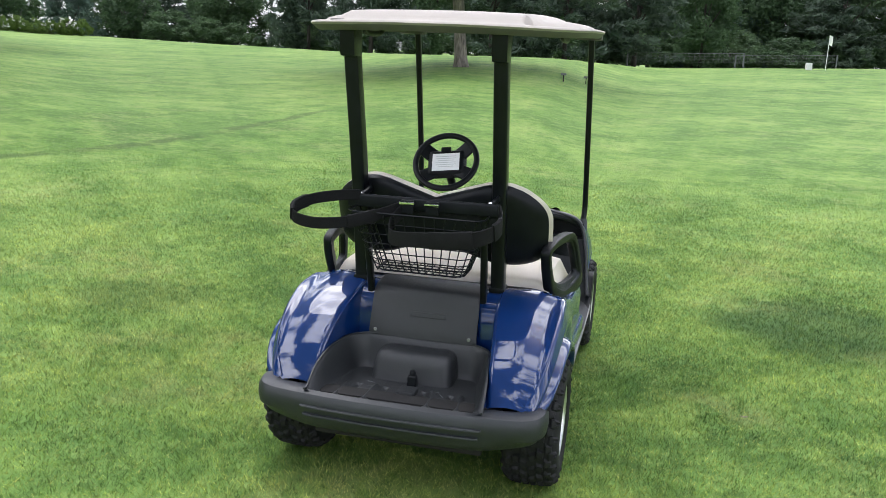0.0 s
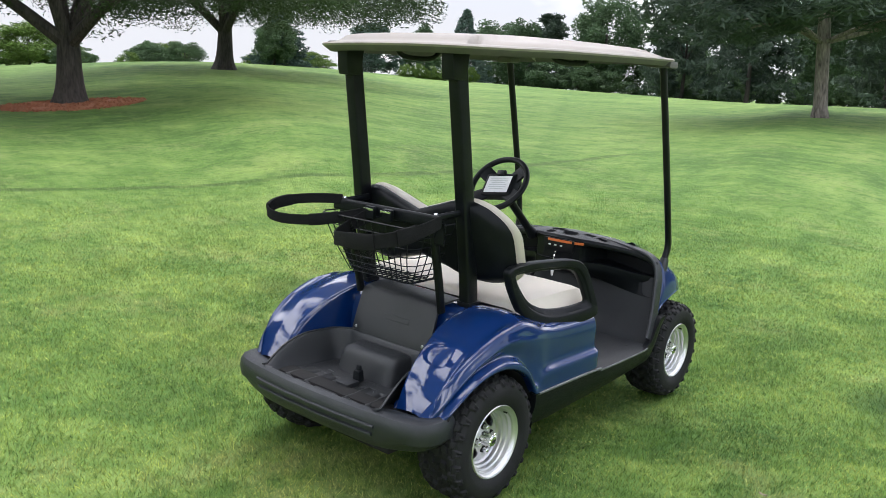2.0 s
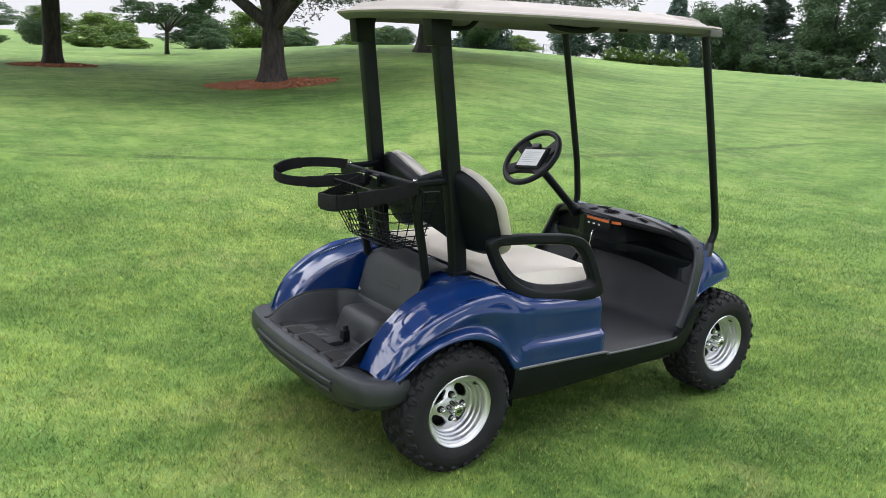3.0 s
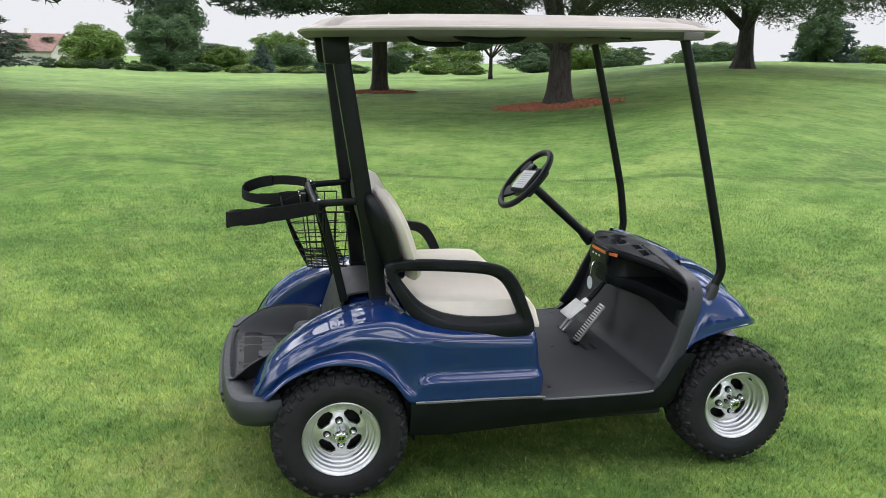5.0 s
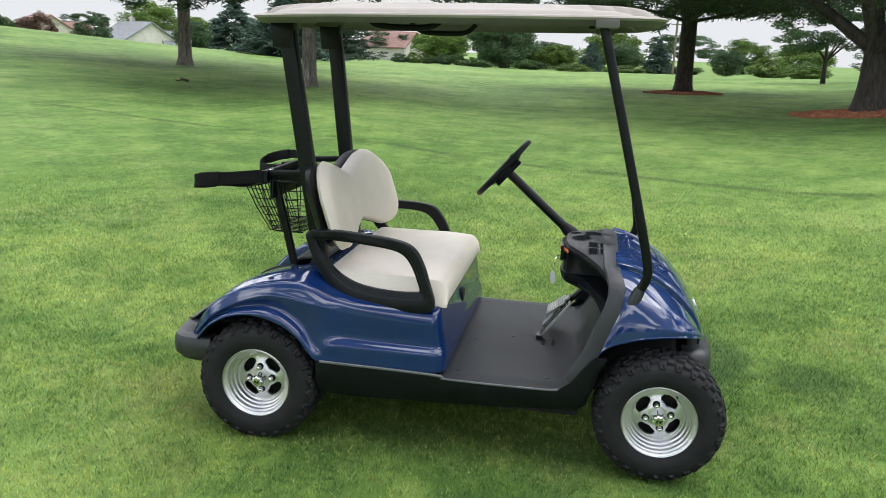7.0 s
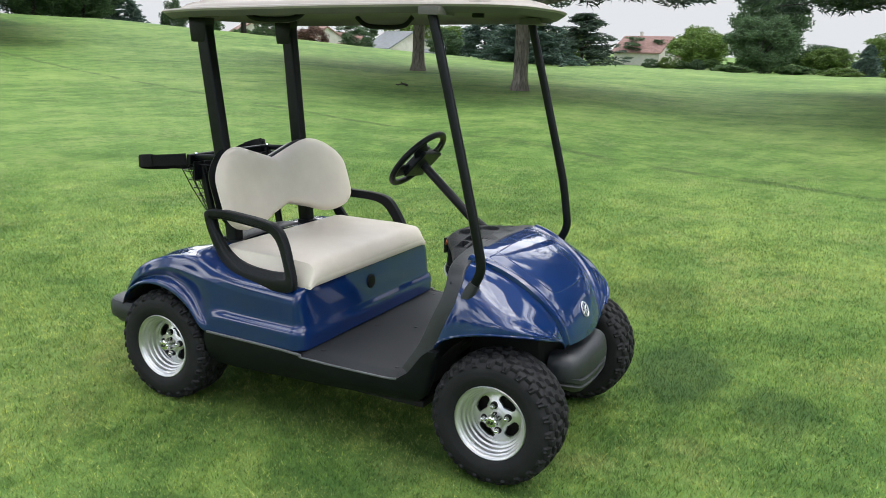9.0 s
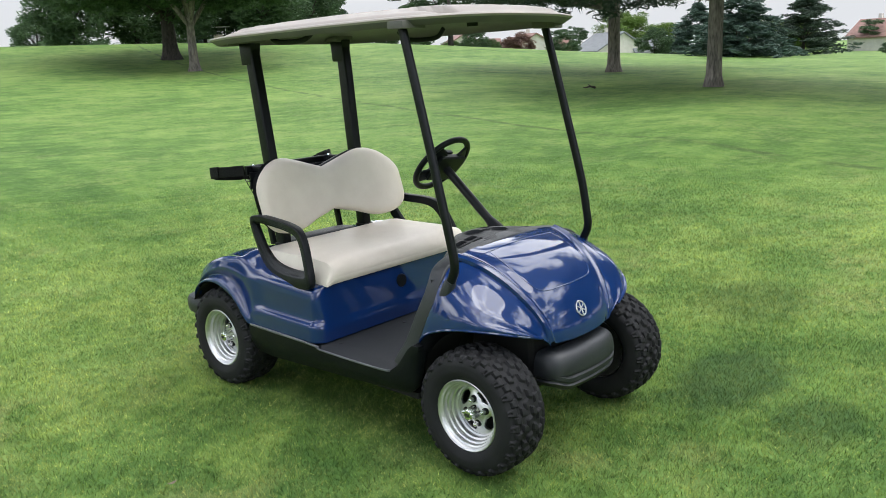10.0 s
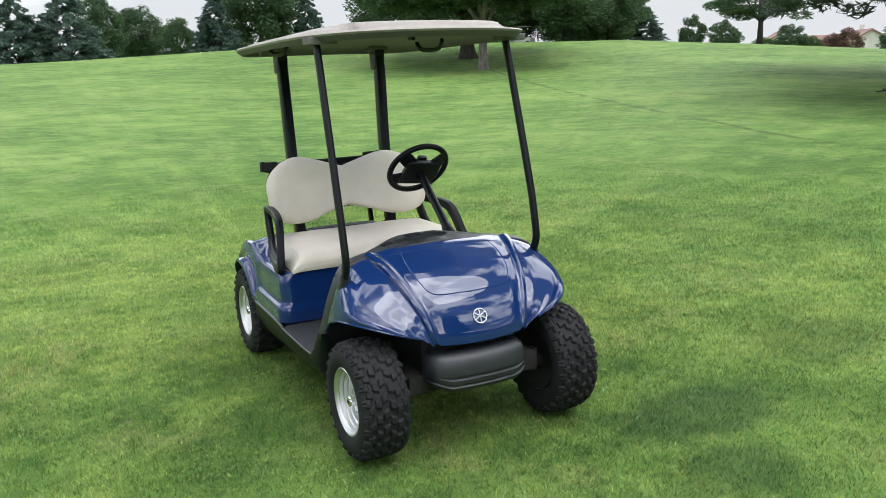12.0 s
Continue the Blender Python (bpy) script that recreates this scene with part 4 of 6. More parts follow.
flag = thing("golf_flag", "white golf hole flag on a slim pole", "flag", at=(10.3, 51.1, gz(10.3, 51.1)))
tube([(0, 0, -0.3), (0, 0, 2.0)], 0.02, WHITE_PAINT, "pole", flag, n=6)
fv = [(0.02 + 0.16 * u, 0.05 * math.sin(u * 5) * u, 2.0 - 0.55 * v - 0.08 * u) for u in np.linspace(0, 1, 7) for v in (0, 0.5, 1)]
fv, ff = shell(fv, grid_faces(7, 3), lambda p: (0, 1, 0), 0.006)
obj("cloth", fv, ff, WHITE_PAINT, flag)
cupb = thing("bucket", "small white bucket beside the flag", "bucket", at=(9.4, 51.3, gz(9.4, 51.3)))
part("body", block((0.35, 0.3, 0.42), (0, 0, 0.2), 0.04), WHITE_PAINT, cupb)

for sx, sy in ((-2.17, 24.6), (-1.57, 26.2)):
    e = thing("marker_sign", "small white marker sign on a short stake", "sign", "marker signs", at=(sx, sy, gz(sx, sy)))
    tube([(0, 0, -0.1), (0, 0, 0.20)], 0.018, BLACK_STEEL, "stake", e, n=6)
    part("plate", block((0.17, 0.03, 0.07), (0, 0, 0.23), 0.008), NETTING, e)

stick = thing("fallen_branch", "small dark fallen branch lying on the grass", "branch", at=(-21.4, -11.6, gz(-21.4, -11.6)))
bm = bmesh.new()
limb(bm, [(-0.14, 0.1, 0.05), (0.0, 0.0, 0.10), (0.10, -0.12, 0.06), (0.18, -0.16, 0.09)], 0.045, 0.015)
limb(bm, [(0.0, 0.0, 0.10), (-0.04, -0.10, 0.16)], 0.03, 0.01)
part("wood", bm, BARK_DARK, stick)

leaf = thing("fallen_leaf", "pale dry leaf lying on the grass", "leaf", at=(1.37, 0.80, 0.005))
lv = [(0.020 * math.cos(a) * k, 0.007 * math.sin(a) * k, 0.006 + 0.006 * math.cos(a) ** 2 * k) for k in (0.02, 0.5, 1.0) for a in np.linspace(0, 2 * math.pi, 12, endpoint=False)]
lv, lf = shell(lv, grid_faces(3, 12, wrap_cols=True), lambda p: (0, 0, -1), 0.001)
obj("blade", lv, lf, WOOD_POLE, leaf)

# another cart far up the slope
far = thing("golf_cart", "distant pale golf cart on the crest under trees", "golf cart", at=(-41.5, -63.2, gz(-41.5, -63.2)), turn=30)
part("body", block((1.1, 2.2, 0.45), (0, 0, 0.5), 0.12, 3), WHITE_PAINT, far)
part("seat", block((1.0, 0.5, 0.5), (0, -0.2, 0.85), 0.08, 3), VINYL, far)
part("roof", block((1.15, 1.5, 0.07), (0, 0, 1.75), 0.03), WHITE_PAINT, far)
for px in (-0.45, 0.45):
    for py in (-0.55, 0.65):
        tube([(px, py, 0.6), (px, py * 0.95, 1.73)], 0.03, BLACK_STEEL, "post", far, n=6)
        v, f = lathe([(0.0, -0.1), (0.20, -0.1), (0.23, -0.05), (0.23, 0.05), (0.20, 0.1), (0.0, 0.1)], 20)
        obj("wheel", [(p[0] + px * 1.1, p[1] + py * 1.3, p[2] + 0.22) for p in v], f, TYRE, far)


# ---------------------------------------------------------------- golf cart
# x to its right, y ahead from the rear axle, z up
cart = thing("golf_cart", "blue two-seat golf cart with beige roof and seats, parked on grass", "golf cart")
cart.matrix_world = Matrix.Translation((0.012, 0, 0)) @ Matrix.Diagonal((0.98, 1, 1, 1))


def mirrored(verts, faces):
    n = len(verts)
    return list(verts) + [(-v[0], v[1], v[2]) for v in verts], list(faces) + [tuple(i + n for i in reversed(f)) for f in faces]


def mirror_curve(pts):
    return [(-p[0], p[1], p[2]) for p in reversed(pts[1:])] + [tuple(p) for p in pts]


# rear body: fenders and seat pod sides
REAR_Y = (-0.318, -0.30, -0.26, -0.20, -0.12, -0.04, 0.04, 0.12, 0.19, 0.25, 0.30, 0.36, 0.42, 0.52, 0.64, 0.735)


def rear_section(y):
    top = np.interp(y, (-0.318, -0.30, -0.26, -0.20, -0.12, -0.04, 0.05, 0.15, 0.20, 0.26, 0.34, 0.44, 0.74),
                    (0.388, 0.425, 0.492, 0.555, 0.610, 0.645, 0.672, 0.690, 0.692, 0.670, 0.630, 0.612, 0.606))
    ridge = np.interp(y, (-0.318, -0.275, -0.22, -0.09, 0.056, 0.154, 0.25, 0.35, 0.45, 0.60, 0.79),
                      (0.372, 0.425, 0.490, 0.575, 0.618, 0.612, 0.592, 0.568, 0.556, 0.550, 0.548))
    inner = np.interp(y, (-0.318, -0.15, 0.0, 0.2, 0.3, 0.4, 0.74), (0.336, 0.316, 0.292, 0.285, 0.34, 0.42, 0.46))
    outer = np.interp(y, (-0.318, -0.27, -0.18, 0.0, 0.25, 0.4, 0.74), (0.505, 0.545, 0.575, 0.588, 0.588, 0.585, 0.588))
    lip = 0.222 + math.sqrt(max(0.0, 0.300 ** 2 - (y + 0.015) ** 2)) if -0.30 < y < 0.262 else 0.352
    lip = max(lip, 0.352)
    lip = min(lip, ridge - 0.012)
    hollow = float(smoothstep(0.22, 0.36, y))
    mid_z = top * 0.5 + ridge * 0.5
    mid_x = (outer - 0.030) * (1 - hollow) + 0.566 * hollow
    crest_x = 0.435 * (1 - hollow) + 0.52 * hollow
    shoulder_x = 0.515 * (1 - hollow) + 0.552 * hollow
    flare = float(smoothstep(-0.31, -0.24, y) * (1 - smoothstep(0.22, 0.29, y)))
    gap = ridge - lip
    return [(inner - 0.004, y, min(0.40, top - 0.02)), (inner, y, top - 0.040), (inner + 0.010, y, top - 0.012), (inner + 0.030, y, top - 0.005), (crest_x, y, top),
            (shoulder_x, y, top - 0.018 * (1 - hollow) - 0.012 * hollow), (mid_x, y, mid_z + 0.014 * (1 - hollow)), (outer - 0.012 * flare - 0.014 * hollow, y, ridge + 0.004),
            (outer - 0.008 * flare - 0.013 * hollow, y, ridge - 0.010 - 0.04 * gap), (outer + 0.004 - 0.026 * flare - 0.018 * hollow, y, lip + gap * 0.52), (outer + 0.006 - 0.022 * flare, y, lip + min(0.046 + 0.030 * hollow, gap * 0.40)),
            (outer + 0.006 + 0.002 * flare, y, lip + min(0.034, gap * 0.30)), (outer + 0.006 + 0.012 * flare, y, lip + min(0.022, gap * 0.2)), (outer + 0.004 + 0.013 * flare, y, lip), (outer - 0.022, y, lip - 0.003)]


rv, rr, rc = loft([rear_section(y) for y in REAR_Y], 3, 4)
rf = grid_faces(rr, rc)
for side in (1, -1):
    obj("rear_fender", [(side * v[0], v[1], v[2]) for v in rv], rf, PAINT, cart, "glossy metallic blue rear fender with flared arch")

# front face of the seat pod, carried on from the fender's end round a soft corner
pv = []
end = [p for p in rv[-rc:] if p[0] > 0.50][:-4]
for ex, ey, ez in end:
    reach = float(np.interp(ez, (0.352, 0.41, 0.425, 0.45, 0.52, 0.612), (0.796, 0.798, 0.793, 0.785, 0.775, 0.762)))
    half = [(ex - 0.060 * (1 - math.cos(a)), ey + (reach - ey) * math.sin(a), ez) for a in np.linspace(0, math.pi / 2, 12)]
    half += [((ex - 0.060) * k, reach, ez) for k in np.linspace(1, 0, 14)[1:]]
    pv += half + [(-x, y, z) for x, y, z in reversed(half[:-1])]
obj("seat_pod_front", pv, grid_faces(len(end), len(pv) // len(end)), PAINT, cart, "glossy blue panel under the seat")
lockv, lockf = lathe([(0.0, 0.0), (0.030, 0.0), (0.034, -0.006), (0.034, -0.02)], 20, "z")
ob = obj("seat_latch", [(v[0] + 0.02, 0.782 + v[2], 0.525 + v[1]) for v in lockv], lockf, BLACK, cart, "round black latch")

# deck behind the seat
prof = [(0.030, 0.36), (0.034, 0.46), (0.045, 0.56), (0.066, 0.636), (0.105, 0.664), (0.17, 0.676), (0.25, 0.672), (0.33, 0.64), (0.50, 0.62)]
dp = smooth_curve([(0, a, b) for a, b in prof], 4)
dv = [(x, p[1], p[2]) for p in dp for x in np.linspace(-0.47, 0.47, 25)]
dv = [(v[0] * (0.66 if v[1] < 0.09 else 0.66 + 0.34 * min(1, (v[1] - 0.09) / 0.15)), v[1], v[2]) for v in dv]
obj("rear_deck", dv, grid_faces(len(dp), 25), PAINT, cart, "glossy blue deck behind the seat")

label_red = part("safety_label", block((0.075, 0.030, 0.002), (-0.075, 0.272, 0.668), 0.0005, 1, Matrix.Rotation(radians(-16), 3, "X")), PAPER, cart, "small red and white label")
part("red_band", block((0.045, 0.026, 0.002), (-0.088, 0.272, 0.6692), 0.0005, 1, Matrix.Rotation(radians(-16), 3, "X")), RED_LABEL, label_red)

# access cover over the deck
cp = smooth_curve([(0, -0.012, 0.492), (0, -0.004, 0.53), (0, 0.022, 0.610), (0, 0.040, 0.660), (0, 0.062, 0.684), (0, 0.12, 0.694), (0, 0.185, 0.694)], 5)
cv = [(x * (0.228 - 0.006 * min(1, i / 20)), p[1] - 0.004 * (1 - abs(x) ** 6), p[2] + 0.004 * (1 - abs(x) ** 6)) for i, p in enumerate(cp) for x in np.linspace(-1, 1, 17)]
cv, cf = shell(cv, grid_faces(len(cp), 17), lambda v: (0, 0.8, -0.6), 0.012)
cover_panel = obj("access_cover", cv, cf, TRAY, cart, "dark grey textured plastic cover")
part("nameplate", block((0.15, 0.003, 0.022), (0.02, 0.0085, 0.592), 0.0015, 1, Matrix.Rotation(radians(-17), 3, "X")), TRAY, cover_panel)
for sx in (-0.198, 0.198):
    s, f = lathe([(0.0, 0.004), (0.006, 0.004), (0.008, 0.0)], 12, "z")
    obj("screw", [(v[0] + sx, -0.016 - v[2], 0.518 + v[1]) for v in s], f, STEEL_GREY, cover_panel)

# bag tray
def tray_point(u, v):
    """A point of the bag well, rounded where its sides meet the back: u across (-1 to 1), v from the bumper to the cover."""
    half = float(np.interp(v, (0.0, 0.25, 0.65, 1.0), (0.340, 0.334, 0.308, 0.288)))
    x, y, back, r = u * half, -0.412 + 0.402 * v, -0.010, 0.085
    q = Vector((abs(x) - (half - r), y - (back - r)))
    if q.x > 0 and q.y > 0:
        if q.length > r:
            q *= r / q.length
        inside = r - q.length
        x, y = math.copysign(half - r + q.x, x), back - r + q.y
    else:
        inside = min(half - abs(x), back - y)
    k = (y + 0.412) / 0.402
    arc = 1 - max(0.0, 1 - (k - 0.02) / 0.62) ** 2.2 if k > 0.02 else 0.0
    z = 0.366 + (1 - float(smoothstep(0.002, 0.046, inside))) * (0.012 + 0.118 * min(1.0, arc)) + 0.016 * (1 - float(smoothstep(0.0, 0.07, k)))
    for rib in (0.24, 0.36, 0.58, 0.70):
        if 0.10 < k < 0.46:
            z += 0.010 * math.exp(-((abs(u) - rib) / 0.034) ** 2) * (1 if rib in (0.36, 0.70) else -1)
    return (x, y, z)


tv = [tray_point(u, v) for v in np.linspace(0, 1, 61) for u in np.linspace(-1, 1, 261)]
tf = grid_faces(61, 261)
tray = obj("bag_tray", tv, tf, TRAY, cart, "dark grey moulded plastic bag well")
part("motor_hump", block((0.345, 0.20, 0.150), (0.0, -0.075, 0.400), 0.060, 8, taper=(0.90, 0.62)), TRAY, tray)
rim_path = [np.array(tray_point(1.0, v)) + (0, 0, 0.002) for v in np.linspace(0, 1, 22)] + [np.array(tray_point(u, 1.0)) + (0, 0, 0.002) for u in np.linspace(0.97, 0, 16)]
part("rim", swept(bmesh.new(), mirror_curve(list(reversed(rim_path))), rounded(0.009, 0.007, 0.003, 2)), TRAY, tray)
part("hitch_block", block((0.070, 0.070, 0.020), (0.020, -0.262, 0.374), 0.006), TRAY, tray)
part("hitch", block((0.040, 0.034, 0.050), (0.022, -0.205, 0.394), 0.009, 3, taper=(0.8, 0.9)), BLACK, tray)
v, f = lathe([(0.0, 0.020), (0.010, 0.019), (0.012, 0.014), (0.012, 0.0)], 14, "z")
obj("hitch_pin", [(a + 0.022, b - 0.203, c + 0.416) for a, b, c in v], f, BLACK, tray)
for sx in (-0.155, 0.165):
    s, f = lathe([(0.0, 0.0015), (0.011, 0.0015), (0.013, -0.002)], 14, "z")
    obj("drain_hole", [(v[0] + sx, v[1] - 0.300, v[2] + 0.3675) for v in s], f, UNDER, tray)
# pale scuffs that bags have left on the floor of the well
rngs = random.Random(21)
for k in range(9):
    sx, sy, a = rngs.uniform(-0.20, 0.20), rngs.uniform(-0.33, -0.19), rngs.uniform(-0.9, 0.9)
    n = rngs.uniform(0.008, 0.026)
    part("scuff", block((2 * n, rngs.uniform(0.0015, 0.004), 0.0012), (sx, sy, 0.3672), 0, 1, Matrix.Rotation(a, 3, "Z")), TRIM, tray, "pale scuff mark", smooth=False)

# rear bumper
plan = smooth_curve([(0.556, -0.215), (0.566, -0.270), (0.562, -0.330), (0.536, -0.380), (0.47, -0.412), (0.31, -0.434), (0.15, -0.444), (0.0, -0.447)], 5)
plan = [tuple(p) for p in plan] + [(-p[0], p[1]) for p in reversed(plan[:-1])]
prof_b = [(-0.115, 0.372), (-0.075, 0.386), (-0.032, 0.391), (-0.010, 0.383), (0.0, 0.366), (0.002, 0.335), (-0.003, 0.305), (-0.012, 0.275), (-0.028, 0.250), (-0.055, 0.236), (-0.105, 0.238)]
bv = []
for i, (x, y) in enumerate(plan):
    a, b = plan[max(0, i - 1)], plan[min(len(plan) - 1, i + 1)]
    t = Vector((b[0] - a[0], b[1] - a[1])).normalized()
    nx, ny = (t.y, -t.x)
    if nx * x + ny * (y + 0.1) < 0:
        nx, ny = -nx, -ny
    rise = 0.030 * smoothstep(0.30, 0.56, abs(x))
    shelf = 0.042 + 0.08 * smoothstep(0.325, 0.365, abs(x))
    for o, z in prof_b:
        o = max(o, -shelf) if z > 0.36 else o
        bv.append((x + nx * o, y + ny * o, z + (rise if z < 0.3 else 0)))
bf = grid_faces(len(plan), len(prof_b), wrap_cols=True)
rear_bumper = obj("rear_bumper", bv, bf, GREY_PLASTIC, cart, "dark grey plastic wrap-round rear bumper")
for z0, reach in ((0.338, 0.345), (0.306, 0.335)):
    pts = [(x, float(np.interp(abs(x), (0, 0.15, 0.30, 0.44), (-0.4495, -0.4475, -0.4395, -0.419))) + (0.338 - z0) * 0.15, z0) for x in np.linspace(-reach, reach, 25)]
    part("rib", swept(bmesh.new(), pts, rounded(0.018, 0.013, 0.005, 2)), GREY_PLASTIC, rear_bumper)

# hood and front fenders
C = [(1.435, 0.820), (1.50, 0.808), (1.57, 0.782), (1.65, 0.742), (1.72, 0.684), (1.772, 0.616), (1.803, 0.555), (1.826, 0.495), (1.832, 0.452)]
R = [(0.372, 1.437, 0.800), (0.357, 1.50, 0.786), (0.338, 1.57, 0.758), (0.316, 1.645, 0.712), (0.293, 1.708, 0.658), (0.270, 1.755, 0.602), (0.252, 1.785, 0.552), (0.240, 1.803, 0.505), (0.226, 1.808, 0.466)]
S = [(0.468, 1.452, 0.762), (0.458, 1.51, 0.752), (0.450, 1.58, 0.722), (0.436, 1.648, 0.684), (0.410, 1.708, 0.640), (0.372, 1.752, 0.596), (0.334, 1.784, 0.556), (0.296, 1.802, 0.520), (0.262, 1.809, 0.492)]
O = [(0.520, 1.452, 0.690), (0.528, 1.505, 0.690), (0.530, 1.575, 0.670), (0.522, 1.645, 0.642), (0.494, 1.70, 0.612), (0.446, 1.748, 0.582), (0.396, 1.781, 0.555), (0.340, 1.801, 0.530), (0.285, 1.810, 0.508)]
L = [(0.556, 1.375, 0.462), (0.560, 1.425, 0.520), (0.562, 1.512, 0.556), (0.556, 1.600, 0.574), (0.530, 1.680, 0.576), (0.480, 1.742, 0.566), (0.424, 1.780, 0.550), (0.362, 1.801, 0.532), (0.300, 1.811, 0.513)]


def hood_section(k):
    (yc, zc), (rx, ry, rz) = C[k], R[k]
    bead = {0.84: -0.003, 0.89: 0.0, 0.94: 0.008, 1.0: 0.004}
    return [(rx * u, yc + (ry - yc) * u ** 2.2 + bead.get(u, 0) * 0.5, zc + (rz - zc) * u ** 2.4 + bead.get(u, 0)) for u in (0.0, 0.25, 0.5, 0.70, 0.84, 0.89, 0.94, 1.0)]


hv, hr, hc = loft([hood_section(k) for k in range(9)], 5, 4)
lift = [np.array(v) + np.array((0, 0.35, 0.94)) * 0.006 for v in hv]
edge = [lift[r * hc + hc - 1] + np.array((0.002, -0.004, -0.014)) for r in range(hr)]
hv2 = []
for r in range(hr):
    hv2 += lift[r * hc:(r + 1) * hc] + [edge[r]]
hm, hmf = mirrored(hv2, grid_faces(hr, hc + 1))
hood = obj("hood", hm, hmf, PAINT, cart, "glossy metallic blue bonnet reflecting clouds")


def on_hood(u, s):
    """A point of the bonnet: u across (-1 to 1), s along (0 back to 8 front)."""
    k = min(7, int(s))
    w = s - k
    a, b = np.array(hood_section(k)), np.array(hood_section(k + 1))
    m = a * (1 - w) + b * w
    us = np.array((0.0, 0.25, 0.5, 0.70, 0.84, 0.89, 0.94, 1.0))
    p = [float(np.interp(abs(u), us, m[:, i])) for i in range(3)]
    return np.array((math.copysign(p[0], u) if u else 0.0, p[1], p[2])) + np.array((0, 0.38, 0.92)) * 0.0065


line = [(-0.62, 0.9), (-0.70, 2.2), (-0.72, 3.4), (-0.62, 4.25), (-0.2, 4.45), (0.2, 4.45), (0.62, 4.25), (0.72, 3.4), (0.70, 2.2), (0.62, 0.9)]
pts = smooth_curve([on_hood(u, s) for u, s in line], 8)
part("panel_line", swept(bmesh.new(), pts, disc(0.0032, 6), up=(0, 0.5, 0.86)), PAINT, hood)
pts = smooth_curve([on_hood(u, s) for u, s in ((-0.80, 0.9), (-0.62, 1.0), (-0.3, 0.98), (0.0, 0.96), (0.3, 0.98), (0.62, 1.0), (0.80, 0.9))], 8)
part("panel_line", swept(bmesh.new(), pts, disc(0.0022, 6), up=(0, 0.5, 0.86)), PAINT, hood)
bm = bmesh.new()
ec = on_hood(0, 6.0)
en = Matrix.Rotation(radians(-64), 4, "X")
for ring_r, depth in ((0.031, 0.003),):
    pts = [Vector((ring_r * math.cos(2 * math.pi * i / 32), ring_r * math.sin(2 * math.pi * i / 32), 0)) for i in range(32)]
    swept(bm, pts, disc(0.0034, 6), closed=True)
for k in range(3):
    a = radians(90 + 60 * k)
    swept(bm, [Vector((-0.028 * math.cos(a), -0.028 * math.sin(a), 0)), Vector((0.028 * math.cos(a), 0.028 * math.sin(a), 0))], disc(0.0028, 6), up=(0, 0, 1))
bmesh.ops.transform(bm, matrix=Matrix.Translation(Vector(ec) + Vector((0, 0.003, 0.0015))) @ en, verts=bm.verts)
part("emblem", bm, EMBLEM, hood, "round silver emblem")

for side in (1, -1):
    secs = []
    for k in range(9):
        r, s, o, l = (np.array(q[k]) for q in (R, S, O, L))
        secs.append([r + (0.001, 0, -0.006), r * 0.55 + s * 0.45 + (0, 0, 0.002), s, s * 0.45 + o * 0.55 + (0.006, 0, 0.006), o, o * 0.5 + l * 0.5 + (0.006, 0.006, 0.004), l])
    fv, fr, fc = loft(secs, 4, 4)
    ff = grid_faces(fr, fc)
    fv, ff = shell(fv, ff, lambda v: (-0.6, -0.5, -0.6), 0.012)
    obj("front_fender", [(side * v[0], v[1], v[2]) for v in fv], ff, PAINT, cart, "glossy metallic blue front fender")
    # lip round the arch
    pts = smooth_curve([(side * (p[0] - 0.004), p[1], p[2] - 0.001) for p in L], 4)
    part("arch_lip", swept(bmesh.new(), pts, disc(0.006, 6)), PAINT, cart)

# dark trim along the cowl's edge
half = [(0.0, 1.428, 0.824), (0.20, 1.430, 0.813), (0.36, 1.433, 0.792), (0.450, 1.444, 0.770), (0.497, 1.456, 0.730), (0.523, 1.446, 0.665), (0.540, 1.412, 0.580), (0.556, 1.368, 0.470), (0.570, 1.322, 0.392), (0.574, 1.304, 0.362)]
trim_line = [Vector(p) for p in mirror_curve(smooth_curve(half, 5))]
bm, rings = bmesh.new(), []
for i, p in enumerate(trim_line):
    d = (trim_line[min(i + 1, len(trim_line) - 1)] - trim_line[max(i - 1, 0)]).normalized()
    across = (Vector((0, 1, -0.1)) - d * d.dot(Vector((0, 1, -0.1)))).normalized()
    out = across.cross(d).normalized()
    if out.dot(p - Vector((0, 1.2, 0.5))) < 0:
        out = -out
    rings.append([bm.verts.new(p + across * (a - 0.012) + out * b) for a, b in rounded(0.066, 0.018, 0.007, 3)])
for a, b in zip(rings, rings[1:]):
    for k in range(len(a)):
        bm.faces.new((a[k], a[(k + 1) % len(a)], b[(k + 1) % len(a)], b[k]))
bm.faces.new(rings[0])
bm.faces.new(rings[-1])
part("cowl_trim", bm, GREY_PLASTIC, cart, "dark grey edge trim of the cowl")

# front bumper
plan = smooth_curve([(0.236, 1.745), (0.234, 1.795), (0.212, 1.842), (0.165, 1.866), (0.08, 1.878), (0.0, 1.881)], 5)
plan = [tuple(p) for p in plan] + [(-p[0], p[1]) for p in reversed(plan[:-1])]
prof_f = [(-0.10, 0.424), (-0.050, 0.427), (-0.020, 0.422), (-0.006, 0.408), (0.002, 0.385), (0.006, 0.352), (0.006, 0.340), (-0.002, 0.334), (-0.002, 0.327), (0.006, 0.321), (0.005, 0.306), (-0.003, 0.300), (-0.003, 0.294), (0.003, 0.288), (-0.006, 0.272), (-0.030, 0.260), (-0.10, 0.262)]
bv = []
